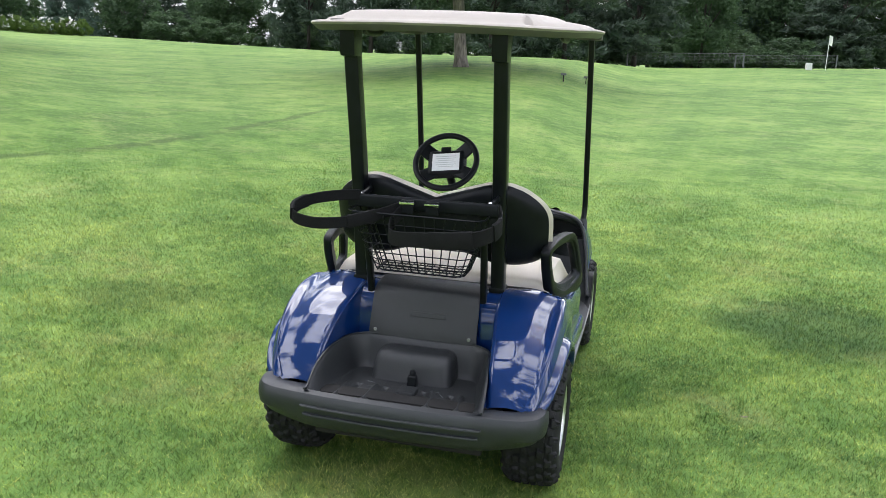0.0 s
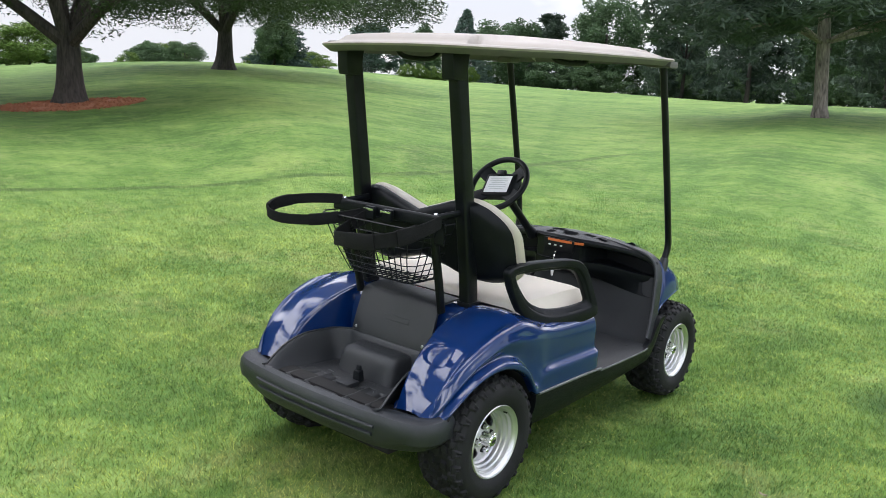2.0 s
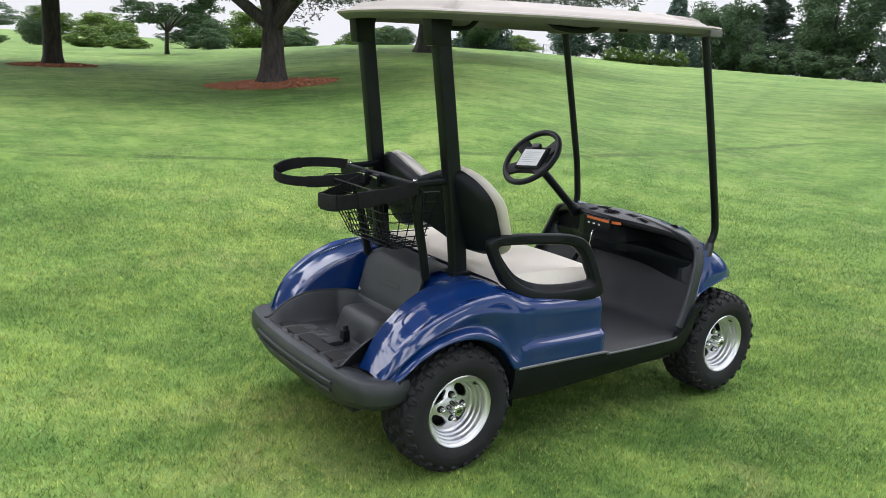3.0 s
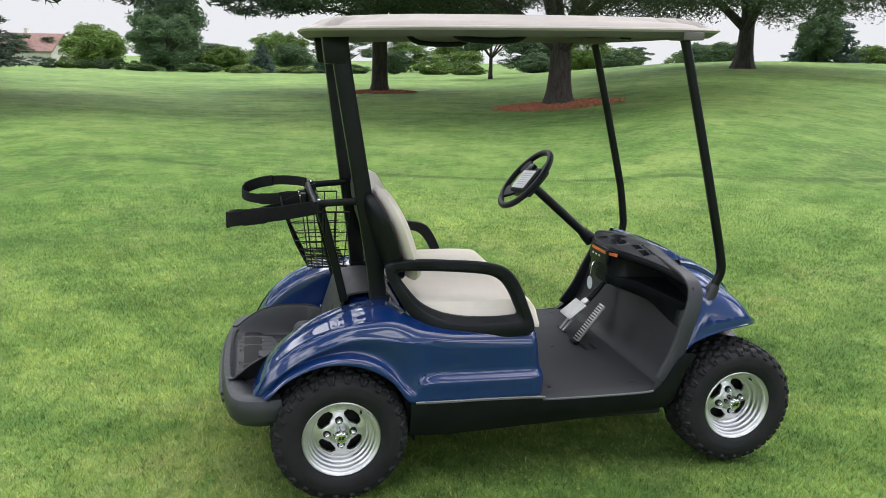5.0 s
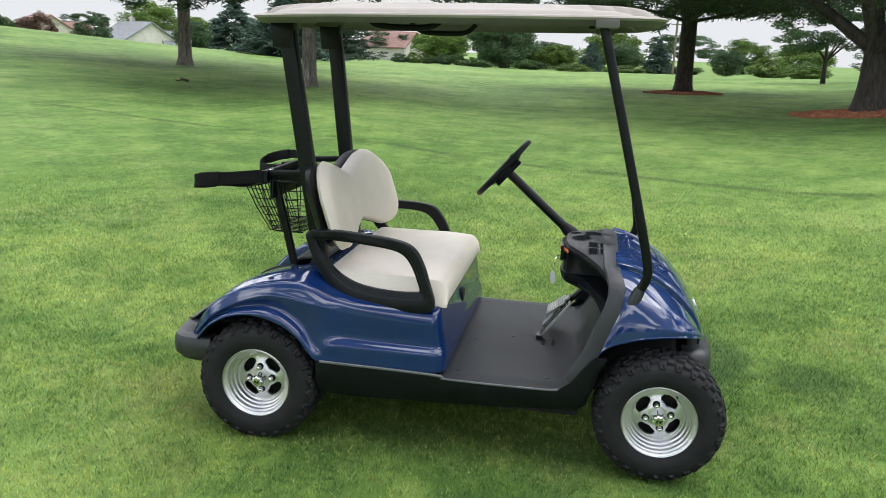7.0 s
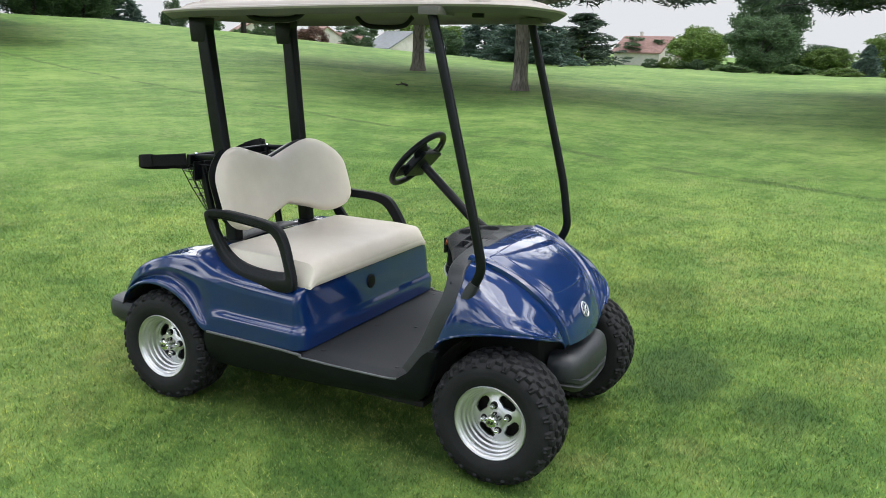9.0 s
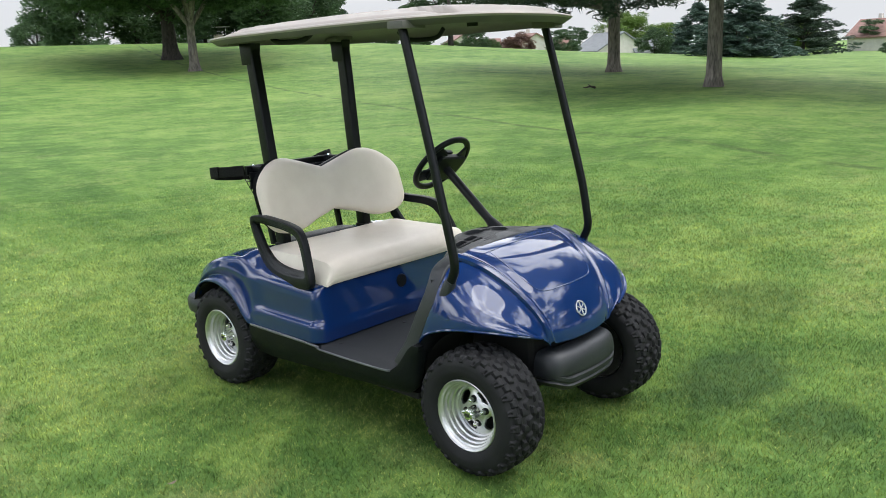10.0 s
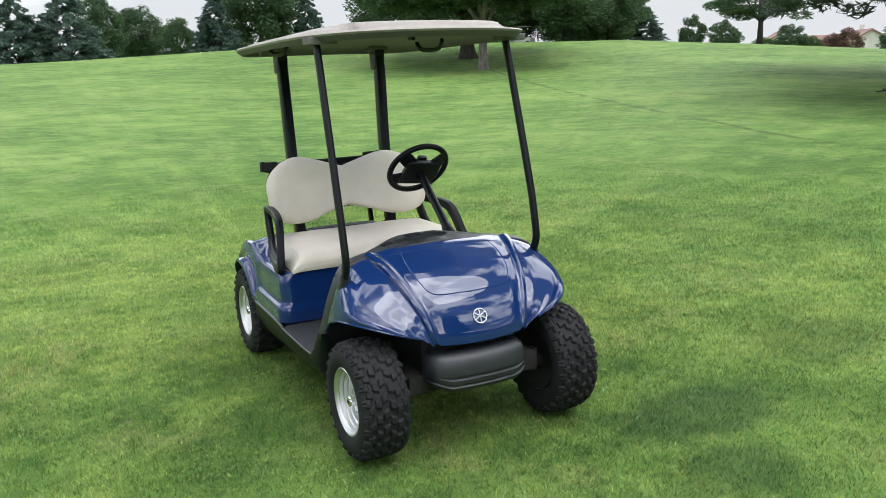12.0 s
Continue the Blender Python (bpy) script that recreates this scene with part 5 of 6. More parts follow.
for i, (x, y) in enumerate(plan):
    a, b = plan[max(0, i - 1)], plan[min(len(plan) - 1, i + 1)]
    t = Vector((b[0] - a[0], b[1] - a[1])).normalized()
    nx, ny = (t.y, -t.x)
    if nx * x + ny * (y - 1.6) < 0:
        nx, ny = -nx, -ny
    rise = 0.022 * smoothstep(0.15, 0.235, abs(x))
    for o, z in prof_f:
        bv.append((x + 0.016 + nx * o, y + ny * o, z + (rise if z < 0.33 else 0)))
front_bumper = obj("front_bumper", bv, grid_faces(len(plan), len(prof_f), wrap_cols=True), GREY_PLASTIC, cart, "dark grey plastic front bumper with moulded ribs")

# floor, skirts and inner cowl
fl = [(x * (0.588 if y < 1.27 else 0.57), y, 0.344 - 0.012 * (abs(x) > 0.97)) for y in np.linspace(0.735, 1.31, 14) for x in np.linspace(-1, 1, 33)]
fl, ffc = shell(fl, grid_faces(14, 33), lambda v: (0, 0, -1), 0.03)
floor_mat = obj("floor", fl, ffc, MAT_RUBBER, cart, "dark grey ribbed rubber floor mat")
for x, y in ((0.50, 1.20), (0.50, 0.84), (-0.50, 0.84), (-0.50, 1.20), (0.1, 0.86), (0.02, 1.02)):
    s, f = lathe([(0.0, 0.0025), (0.008, 0.002), (0.010, 0.0)], 10, "z")
    obj("rivet", [(v[0] + x, v[1] + y, v[2] + 0.3445) for v in s], f, BLACK_STEEL, floor_mat)
kick = [(1.275, 0.340), (1.325, 0.365), (1.372, 0.46), (1.405, 0.57), (1.426, 0.655)]
kp = smooth_curve([(0, a, b) for a, b in kick], 4)
kv = [(x * np.interp(p[2], (0.34, 0.47, 0.70, 0.76, 0.825), (0.575, 0.548, 0.512, 0.470, 0.38)), p[1], p[2] - 0.050 * x * x * float(smoothstep(0.74, 0.82, p[2]))) for p in kp for x in np.linspace(-1, 1, 25)]
kv, kf = shell(kv, grid_faces(len(kp), 25), lambda v: (0, 1, 0), 0.012)
obj("kick_panel", kv, kf, MAT_RUBBER, cart, "dark grey moulded inner cowl")
for side in (1, -1):
    sk = [(0.262, 0.352), (0.28, 0.352), (0.40, 0.350), (0.60, 0.348), (0.77, 0.343), (0.80, 0.332), (1.0, 0.330), (1.20, 0.332), (1.25, 0.338), (1.30, 0.375), (1.36, 0.455), (1.385, 0.475), (1.425, 0.478)]
    lo = [(0.262, 0.215), (0.28, 0.205), (0.40, 0.20), (0.60, 0.208), (0.77, 0.215), (0.80, 0.216), (1.0, 0.225), (1.20, 0.238), (1.25, 0.242), (1.33, 0.248), (1.362, 0.275), (1.385, 0.345), (1.412, 0.44)]
    sv = []
    for (ya, za), (yb, zb) in zip(sk, lo):
        for u in np.linspace(0, 1, 6):
            sv.append((side * (0.592 - 0.035 * u ** 2 + 0.004 * math.sin(u * math.pi)), ya * (1 - u) + yb * u, za * (1 - u) + zb * u))
    sv, sf = shell(sv, grid_faces(len(sk), 6), lambda v, s=side: (-s, 0, 0), 0.03)
    skirt = obj("side_skirt", sv, sf, BLACK, cart, "black plastic side skirt")
    pts = smooth_curve([(side * 0.594, a, b + 0.001) for a, b in sk[1:5]] + [(side * 0.594, 0.79, 0.337)], 4)
    part("trim_strip", swept(bmesh.new(), pts, rounded(0.010, 0.010, 0.002, 1)), TRIM, skirt, "thin grey edge strip")
    # floor edge: its grazing sky reflection is put into the pale trim colour
    pts = smooth_curve([(side * 0.594, 0.79, 0.337)] + [(side * 0.594, a, b + 0.001) for a, b in sk[5:9]], 4)
    part("sill_edge", swept(bmesh.new(), pts, rounded(0.007, 0.008, 0.002, 2)), TRIM, skirt, "floor edge in pale grey for its sky glint")

# dashboard: a moulded top with cup holders, a console in the middle and a deep glove box either side
DX = (-0.490, -0.440, -0.36, -0.25, -0.155, -0.115, -0.06, 0.03, 0.12, 0.165, 0.205, 0.26, 0.36, 0.450, 0.500)


def dash_lip(x):
    return float(np.interp(x, DX, (1.432, 1.402, 1.368, 1.318, 1.262, 1.240, 1.222, 1.214, 1.222, 1.240, 1.268, 1.308, 1.366, 1.408, 1.432)))


def dash_top(x):
    return float(np.interp(abs(x), (0, 0.10, 0.20, 0.30, 0.36, 0.42, 0.46, 0.50), (0.830, 0.828, 0.818, 0.803, 0.793, 0.778, 0.764, 0.738)))


def hollow(x, y):
    """Depth of the cup holders, tray and slots sunk into the top."""
    d = 9.0
    for cx, cy, r in ((-0.045, 1.345, 0.040), (0.062, 1.292, 0.042), (-0.045, 1.265, 0.026)):
        d = min(d, math.hypot(x - cx, (y - cy) * 1.1) - r)
    d = min(d, max(abs(x - 0.012) - 0.060, abs(y - 1.318 + 0.25 * x) - 0.012))
    for cx in (0.150, 0.225):
        for cy in (1.345, 1.393):
            d = min(d, max(abs(x - cx) - 0.028, abs(y - cy) - 0.016))
    d = min(d, max(abs(x + 0.27) - 0.060, abs(y - 1.385) - 0.020))
    return 0.030 * (1 - float(smoothstep(-0.006, 0.001, d))) - 0.0025 * math.exp(-((d - 0.004) / 0.003) ** 2)


xs = np.linspace(-0.512, 0.512, 221)
tops = []
for k in np.linspace(0, 1, 72):
    for x in xs:
        y = 1.438 + (dash_lip(x) - 1.438) * k
        z = dash_top(x) + 0.010 * math.sin(math.pi * k) * (1 - abs(x) / 0.5) - 0.012 * float(smoothstep(0.94, 1.0, k))
        tops.append((x, y, z - hollow(x, y) * float(smoothstep(0.0, 0.04, k) * (1 - smoothstep(0.90, 0.94, k)))))
dashboard = obj("dashboard", tops, grid_faces(72, 221), DASH, cart, "black plastic dashboard with sunken cup holders")
face = []
for x in xs:
    solid = 1 - float(smoothstep(0.135, 0.175, abs(x - 0.022)))
    lip, top = dash_lip(x), dash_top(x) - 0.012
    out = float(smoothstep(0.13, 0.47, abs(x - 0.02)))
    back_y = lip + 0.004 + (1.462 - lip) * (1 - solid)
    ledge_z = 0.690 - 0.040 * out
    ledge_y = lip * (1 - 0.5 * out) + (lip + 0.010) * 0.5 * out + 0.030 * (1 - out) * (1 - solid)
    face += [(x, lip, top), (x, lip + 0.001, top - 0.012), (x, lip + 0.010 * (1 - solid) + 0.002, top - 0.020), (x, back_y, top - 0.030), (x, back_y, ledge_z + 0.012), (x, min(back_y, ledge_y + 0.014), ledge_z + 0.006),
             (x, ledge_y + 0.004, ledge_z + 0.014), (x, ledge_y - 0.004, ledge_z + 0.012), (x, ledge_y - 0.004, ledge_z - 0.012), (x, ledge_y + 0.006, ledge_z - 0.030), (x, 1.400, ledge_z - 0.095)]
obj("glove_box", face, grid_faces(len(xs), 11), BLACK, dashboard, "black open glove boxes either side of a console")
part("switch_panel", block((0.185, 0.014, 0.066), (0.040, 1.216, 0.779), 0.005, 2), BLACK_STEEL, dashboard)
part("decal", block((0.150, 0.004, 0.013), (0.050, 1.208, 0.802), 0.001, 1), ORANGE, dashboard, "orange warning decal")
part("decal", block((0.050, 0.004, 0.013), (0.1535, 1.2325, 0.799), 0.001, 1, Matrix.Rotation(radians(23), 3, "Z")), ORANGE, dashboard, "orange warning decal")
for k in range(3):
    part("switch_mark", block((0.014, 0.004, 0.008), (-0.012 + 0.036 * k, 1.2075, 0.776), 0.001, 1), PAPER, dashboard)
key = part("key", block((0.006, 0.028, 0.016), (0.035, 1.205, 0.738), 0.002, 1), CHROME, dashboard)
fob = bmesh.new()
bmesh.ops.create_cone(fob, cap_ends=True, segments=20, radius1=1.0, radius2=1.0, depth=1.0)
bmesh.ops.transform(fob, matrix=Matrix.Translation((0.035, 1.180, 0.645)) @ Matrix.Rotation(radians(4), 4, "X") @ Matrix.Diagonal((0.005, 0.0125, 0.031, 1)) @ Matrix.Rotation(radians(90), 4, "Y"), verts=fob.verts)
bmesh.ops.bevel(fob, geom=[e for e in fob.edges if len(e.link_faces[0].verts) != len(e.link_faces[1].verts)], offset=0.0012, segments=2, affect="EDGES")
part("key_tag", fob, PAPER, key, "oval white key tag")
tube([(0.035, 1.192, 0.738), (0.037, 1.186, 0.728), (0.037, 1.182, 0.704), (0.035, 1.180, 0.672)], 0.0022, CHROME, "key_ring", key, n=6)

# pedals: a broad brake plate with its parking latch, and a long floor-hinged accelerator
for px, w, y, z, tilt, long, ribs in ((-0.195, 0.138, 1.200, 0.450, 38, 0.105, 9), (0.000, 0.056, 1.205, 0.442, 53, 0.205, 15)):
    rot = Matrix.Rotation(radians(tilt), 3, "X")
    pedal = part("pedal", block((w, long, 0.010), (px, y, z), 0.004, 2, rot), STEEL_GREY, cart, "grey metal foot pedal with ribs")
    for k in range(ribs):
        off = rot @ Vector((0, (k - (ribs - 1) / 2) * long / (ribs + 0.6), 0.007))
        part("rib", block((w * 0.86, long / ribs * 0.42, 0.005), Vector((px, y, z)) + off, 0.0012, 1, rot), UNDER if w < 0.1 else STEEL_GREY, pedal)
    if w > 0.1:
        part("latch", block((0.050, 0.030, 0.012), Vector((px + 0.026, y, z)) + rot @ Vector((0, 0.066, 0.006)), 0.004, 2, rot), STEEL_GREY, pedal)
        for sx in (-0.03, 0.03):
            tube([(px + sx, y + 0.01, z - 0.01), (px + sx * 0.8, y - 0.012, 0.400), (px + sx * 0.6, y - 0.055, 0.350)], 0.006, STEEL_GREY, "pedal_arm", pedal, n=8)
        tube([(px, y + 0.02, z - 0.012), (px, y + 0.10, 0.520), (px, y + 0.20, 0.640)], 0.014, BLACK_STEEL, "pedal_stem", pedal, n=8)
    else:
        part("hinge", block((0.060, 0.030, 0.018), (px, 1.138, 0.354), 0.006, 2), BLACK_STEEL, pedal)
for sx, sy, w in ((-0.205, 1.150, 0.10), (0.055, 1.205, 0.075), (0.060, 1.160, 0.07)):
    part("floor_slot", block((w, 0.014, 0.003), (sx, sy, 0.345), 0.001, 1), UNDER, floor_mat)

# steering
SW = Vector((-0.160, 0.915, 1.094))
AXIS = Vector((0, -0.757, 0.653)).normalized()
basis = Matrix((Vector((1, 0, 0)), AXIS.cross(Vector((1, 0, 0))).normalized(), AXIS)).transposed()
sw_m = Matrix.Translation(SW) @ basis.to_4x4() @ Matrix.Rotation(radians(8), 4, "Z")
steering_wheel = thing("steering_wheel", "", "")
steering_wheel.parent = cart
for key_name in ("label", "category"):
    if key_name in steering_wheel:
        del steering_wheel[key_name]
bm = swept(bmesh.new(), [Vector((0.156 * math.cos(2 * math.pi * i / 48), 0.156 * math.sin(2 * math.pi * i / 48), 0)) for i in range(48)], rounded(0.030, 0.026, 0.012, 4), closed=True)
bmesh.ops.transform(bm, matrix=sw_m, verts=bm.verts)
part("rim", bm, BLACK, steering_wheel, "black moulded rim")
for a in (35, 145, 215, 325):
    d = Vector((math.cos(radians(a)), math.sin(radians(a)), 0))
    bm = swept(bmesh.new(), [d * 0.055 - Vector((0, 0, 0.022)), d * 0.10 - Vector((0, 0, 0.014)), d * 0.150], rounded(0.074, 0.014, 0.005))
    bmesh.ops.transform(bm, matrix=sw_m, verts=bm.verts)
    part("spoke", bm, BLACK, steering_wheel)
hub = block((0.205, 0.155, 0.045), (0, 0.0, -0.020), 0.018, 3, taper=(0.85, 0.85))
bmesh.ops.transform(hub, matrix=sw_m, verts=hub.verts)
hub_part = part("hub", hub, BLACK, steering_wheel)
pp = block((0.138, 0.100, 0.0016), (0.0, -0.006, 0.006), 0)
bmesh.ops.transform(pp, matrix=sw_m, verts=pp.verts)
card = part("score_card", pp, PAPER, hub_part, "white printed card", smooth=False)
bm = bmesh.new()
for k in range(6):
    b2 = block((0.104 - 0.024 * (k % 3 == 2), 0.0028, 0.0008), (0.0, 0.026 - 0.012 * k, 0.0074), 0)
    bmesh.ops.transform(b2, matrix=sw_m, verts=b2.verts)
    me = bpy.data.meshes.new("bars")
    b2.to_mesh(me)
    b2.free()
    bm.from_mesh(me)
    bpy.data.meshes.remove(me)
part("print_line", bm, INK, hub_part, smooth=False)
clip = block((0.050, 0.026, 0.020), (0.0, 0.062, 0.008), 0.005)
bmesh.ops.transform(clip, matrix=sw_m, verts=clip.verts)
part("card_clip", clip, BLACK_STEEL, hub_part)
tube([SW - AXIS * 0.03, SW - AXIS * 0.20, SW - AXIS * 0.45], 0.021, BLACK_STEEL, "steering_column", cart, "black steel steering column", n=14)
v, f = lathe([(0.021, 0.05), (0.026, 0.03), (0.031, 0.0), (0.033, -0.02)], 18, "z")
cm = Matrix.Translation(SW - AXIS * 0.43) @ basis.to_4x4()
obj("column_boot", [cm @ Vector(p) for p in v], f, BLACK, cart)

# seat
sec = []
for y, z0, z1, hw in ((0.262, 0.640, 0.690, 0.480), (0.275, 0.640, 0.712, 0.492), (0.34, 0.640, 0.722, 0.500), (0.50, 0.635, 0.722, 0.505), (0.62, 0.628, 0.724, 0.506), (0.70, 0.620, 0.720, 0.508), (0.750, 0.616, 0.704, 0.508), (0.776, 0.614, 0.672, 0.508), (0.783, 0.614, 0.640, 0.506), (0.776, 0.612, 0.618, 0.504)):
    row = []
    for a in np.linspace(0, 1, 25):
        u = -1 + 2 * a
        e = smoothstep(0.90, 1.0, abs(u))
        dip = 0.010 * (math.cos(u * 2 * math.pi) * 0.5 + 0.5) if 0.3 < y < 0.72 else 0
        row.append((hw * u, y, (z1 - dip) * (1 - e) + z0 * e))
    sec.append(row)
v, r, c = loft(sec, 3, 1)
part_v, part_f = shell(v, grid_faces(r, c), lambda p: (0, 0, -1), 0.012)
obj("seat_cushion", part_v, part_f, VINYL, cart, "stone beige vinyl bench seat cushion")


def back_outline(x, upper):
    a = abs(x)
    if upper:
        return float(np.interp(a, (0, 0.04, 0.10, 0.17, 0.24, 0.30, 0.36, 0.42, 0.47), (1.055, 1.060, 1.082, 1.112, 1.130, 1.131, 1.118, 1.092, 1.06)))
    return float(np.interp(a, (0, 0.06, 0.12, 0.18, 0.25, 0.32, 0.40, 0.47), (0.836, 0.832, 0.812, 0.784, 0.764, 0.756, 0.756, 0.764)))


def cushion(half, grow, depth_front, depth_back, shift, nr=12, na=72):
    cx, cz = 0.0, 0.935
    v = []
    for sgn, depth in ((1, depth_front), (-1, depth_back)):
        for i in range(nr + 1):
            r = (i / nr) ** 0.7
            for j in range(na):
                t = 2 * math.pi * j / na
                c0, s0 = math.cos(t), math.sin(t)
                x = half * math.copysign(abs(c0) ** 0.46, c0)
                sy = math.copysign(abs(s0) ** 0.46, s0)
                z = cz + sy * ((back_outline(x, True) + grow - cz) if sy > 0 else (cz - back_outline(x, False) + grow))
                px, pz = cx + (x - cx) * r, cz + (z - cz) * r
                y = 0.232 + shift - 0.32 * (pz - 0.80) + 0.20 * px * px + sgn * depth * (1 - r ** 5) ** 0.5
                v.append((px * 1.03 - 0.004, y + 0.040 * max(0.0, -px / 0.45), pz))
    rows = nr + 1
    f = grid_faces(rows, na, wrap_cols=True) + [tuple(reversed(q)) for q in grid_faces(rows, na, wrap_cols=True, start=rows * na)]
    rim = [((rows - 1) * na + j, (rows - 1) * na + (j + 1) % na, (2 * rows - 1) * na + (j + 1) % na, (2 * rows - 1) * na + j) for j in range(na)]
    return v, f + rim


v, f = cushion(0.464, 0.0, 0.052, 0.035, 0.038)
backrest = obj("backrest", v, f, VINYL, cart, "stone beige vinyl backrest with two rounded lobes")
v, f = cushion(0.452, -0.006, 0.020, 0.050, -0.006)
obj("backrest_shell", v, f, BLACK, backrest, "black plastic shell of the backrest")

# armrests: a flat band with a stepped inner lip, broadest along its foot
OUTER = [(0.186, 0.862), (0.29, 0.879), (0.42, 0.875), (0.56, 0.867), (0.638, 0.846), (0.684, 0.790), (0.720, 0.700), (0.740, 0.642), (0.738, 0.606), (0.700, 0.591), (0.60, 0.580), (0.48, 0.572), (0.38, 0.588), (0.280, 0.655), (0.222, 0.738), (0.188, 0.810)]
INNER = [(0.232, 0.832), (0.29, 0.836), (0.42, 0.832), (0.545, 0.824), (0.602, 0.806), (0.640, 0.762), (0.668, 0.700), (0.676, 0.678), (0.672, 0.668), (0.650, 0.664), (0.58, 0.658), (0.48, 0.660), (0.39, 0.676), (0.315, 0.712), (0.262, 0.770), (0.234, 0.812)]
for side in (1, -1):
    back, out, down = (0.0, 0.0, 0.0) if side > 0 else (0.11, 0.035, 0.030)
    edges = []
    for loop in (OUTER, INNER):
        edges.append(smooth_curve([(side * (out + 0.462 + 0.155 * (y - 0.2) + 0.10 * (0.75 - z) * float(smoothstep(0.26, 0.38, y))), y - back * float(smoothstep(0.25, 0.5, y)), z - down * float(smoothstep(0.6, 0.8, z))) for y, z in loop], 4, closed=True))
    bm = bmesh.new()
    rings = []
    n = len(edges[0])
    for o, q in zip(*edges):
        o, q = Vector(o), Vector(q)
        rings.append([bm.verts.new(o.lerp(q, k) + Vector((side * x, 0, 0))) for k, x in ((0.04, -0.019), (0.0, -0.014), (0.0, 0.011), (0.03, 0.016), (0.10, 0.019), (0.62, 0.019), (0.68, 0.017), (0.74, 0.010), (0.95, 0.006), (1.0, 0.001), (1.0, -0.014), (0.95, -0.019))])
    m = len(rings[0])
    for i in range(n):
        a, b = rings[i], rings[(i + 1) % n]
        for j in range(m):
            bm.faces.new((a[j], a[(j + 1) % m], b[(j + 1) % m], b[j]))
    part("armrest", bm, BLACK, cart, "black moulded armrest loop")

# roof posts and front struts
for side in (1, -1):
    foot_x, top_x, foot_y, top_y = (0.271, 0.264, 0.178, 0.026) if side > 0 else (-0.317, -0.338, 0.162, 0.040)
    path = [(foot_x, foot_y, 0.672), (foot_x, foot_y - 0.012, 0.80), (foot_x * 0.65 + top_x * 0.35, foot_y * 0.5 + top_y * 0.5, 1.20), (top_x, top_y + 0.018, 1.56), (top_x, top_y, 1.70)]
    path = smooth_curve(path, 4)
    post = part("roof_post", swept(bmesh.new(), path, rounded(0.056, 0.066, 0.010), up=(0, -1, 0.1)), BLACK_STEEL, cart, "thick black roof post")
    part("post_head", block((0.062, 0.080, 0.120), (top_x, top_y - 0.012, 1.650), 0.012, 2, taper=(1.0, 1.35)), BLACK_STEEL, post)
    part("post_foot", block((0.068, 0.080, 0.020), (foot_x, foot_y + 0.004, 0.686), 0.008, 2), BLACK, post)
    half_w = 0.497 if side > 0 else 0.458
    path = smooth_curve([(side * half_w, 1.500, 0.672), (side * (half_w + 0.004), 1.528, 0.738), (side * (half_w + 0.006), 1.552, 0.802), (side * (half_w + 0.005), 1.540, 0.880), (side * (half_w + 0.002), 1.490, 1.075), (side * (half_w - 0.003), 1.405, 1.39), (side * (half_w - 0.008), 1.330, 1.66), (side * (half_w - 0.009), 1.314, 1.710)], 4)
    if side < 0:
        path = [np.array((p[0], p[1] + 0.016 * float(smoothstep(0.78, 1.05, p[2])), p[2])) for p in path]
    strut = part("front_strut", swept(bmesh.new(), path, rounded(0.030, 0.036, 0.012, 3), up=(0, 1, 0.2)), BLACK_STEEL, cart, "slim black front roof strut")
    sl = smooth_curve([(side * (half_w + 0.011), 1.485, 0.635), (side * (half_w + 0.009), 1.503, 0.685), (side * (half_w + 0.006), 1.530, 0.745)], 4)
    part("strut_sleeve", swept(bmesh.new(), sl, rounded(0.046, 0.050, 0.016, 3), up=(0, 1, 0.3), grow=lambda t: 0.72 + 0.28 * math.sin(math.pi * min(1, t * 0.7 + 0.2))), GREY_PLASTIC, strut, "dark grey rubber sleeve")

# roof
def roof_edge(t):
    """Outline of the roof as a rounded rectangle that bows ahead."""
    c0, s0 = math.cos(t), math.sin(t)
    x = 0.572 * math.copysign(abs(c0) ** 0.30, c0)
    y = 0.70 + (0.872 if s0 > 0 else 0.81) * math.copysign(abs(s0) ** 0.30, s0)
    if y > 0.70:
        y -= 0.080 * (x / 0.572) ** 2 * smoothstep(0.70, 1.55, y)
        x *= 1 - 0.05 * smoothstep(1.0, 1.5, y)
    else:
        y += 0.05 * (x / 0.572) ** 2 * smoothstep(0.7, -0.1, y) if y < 0.7 else 0
        x *= 1 - 0.05 * smoothstep(0.3, -0.1, y) if y < 0.3 else 1
    return x, y


def roof_base(x, y):
    return float(np.interp(y, (-0.15, 0.0, 0.3, 0.8, 1.3, 1.58), (1.686, 1.692, 1.704, 1.716, 1.724, 1.726))) - 0.012 * (x / 0.57) ** 2


ROOF_N, rings = 480, []
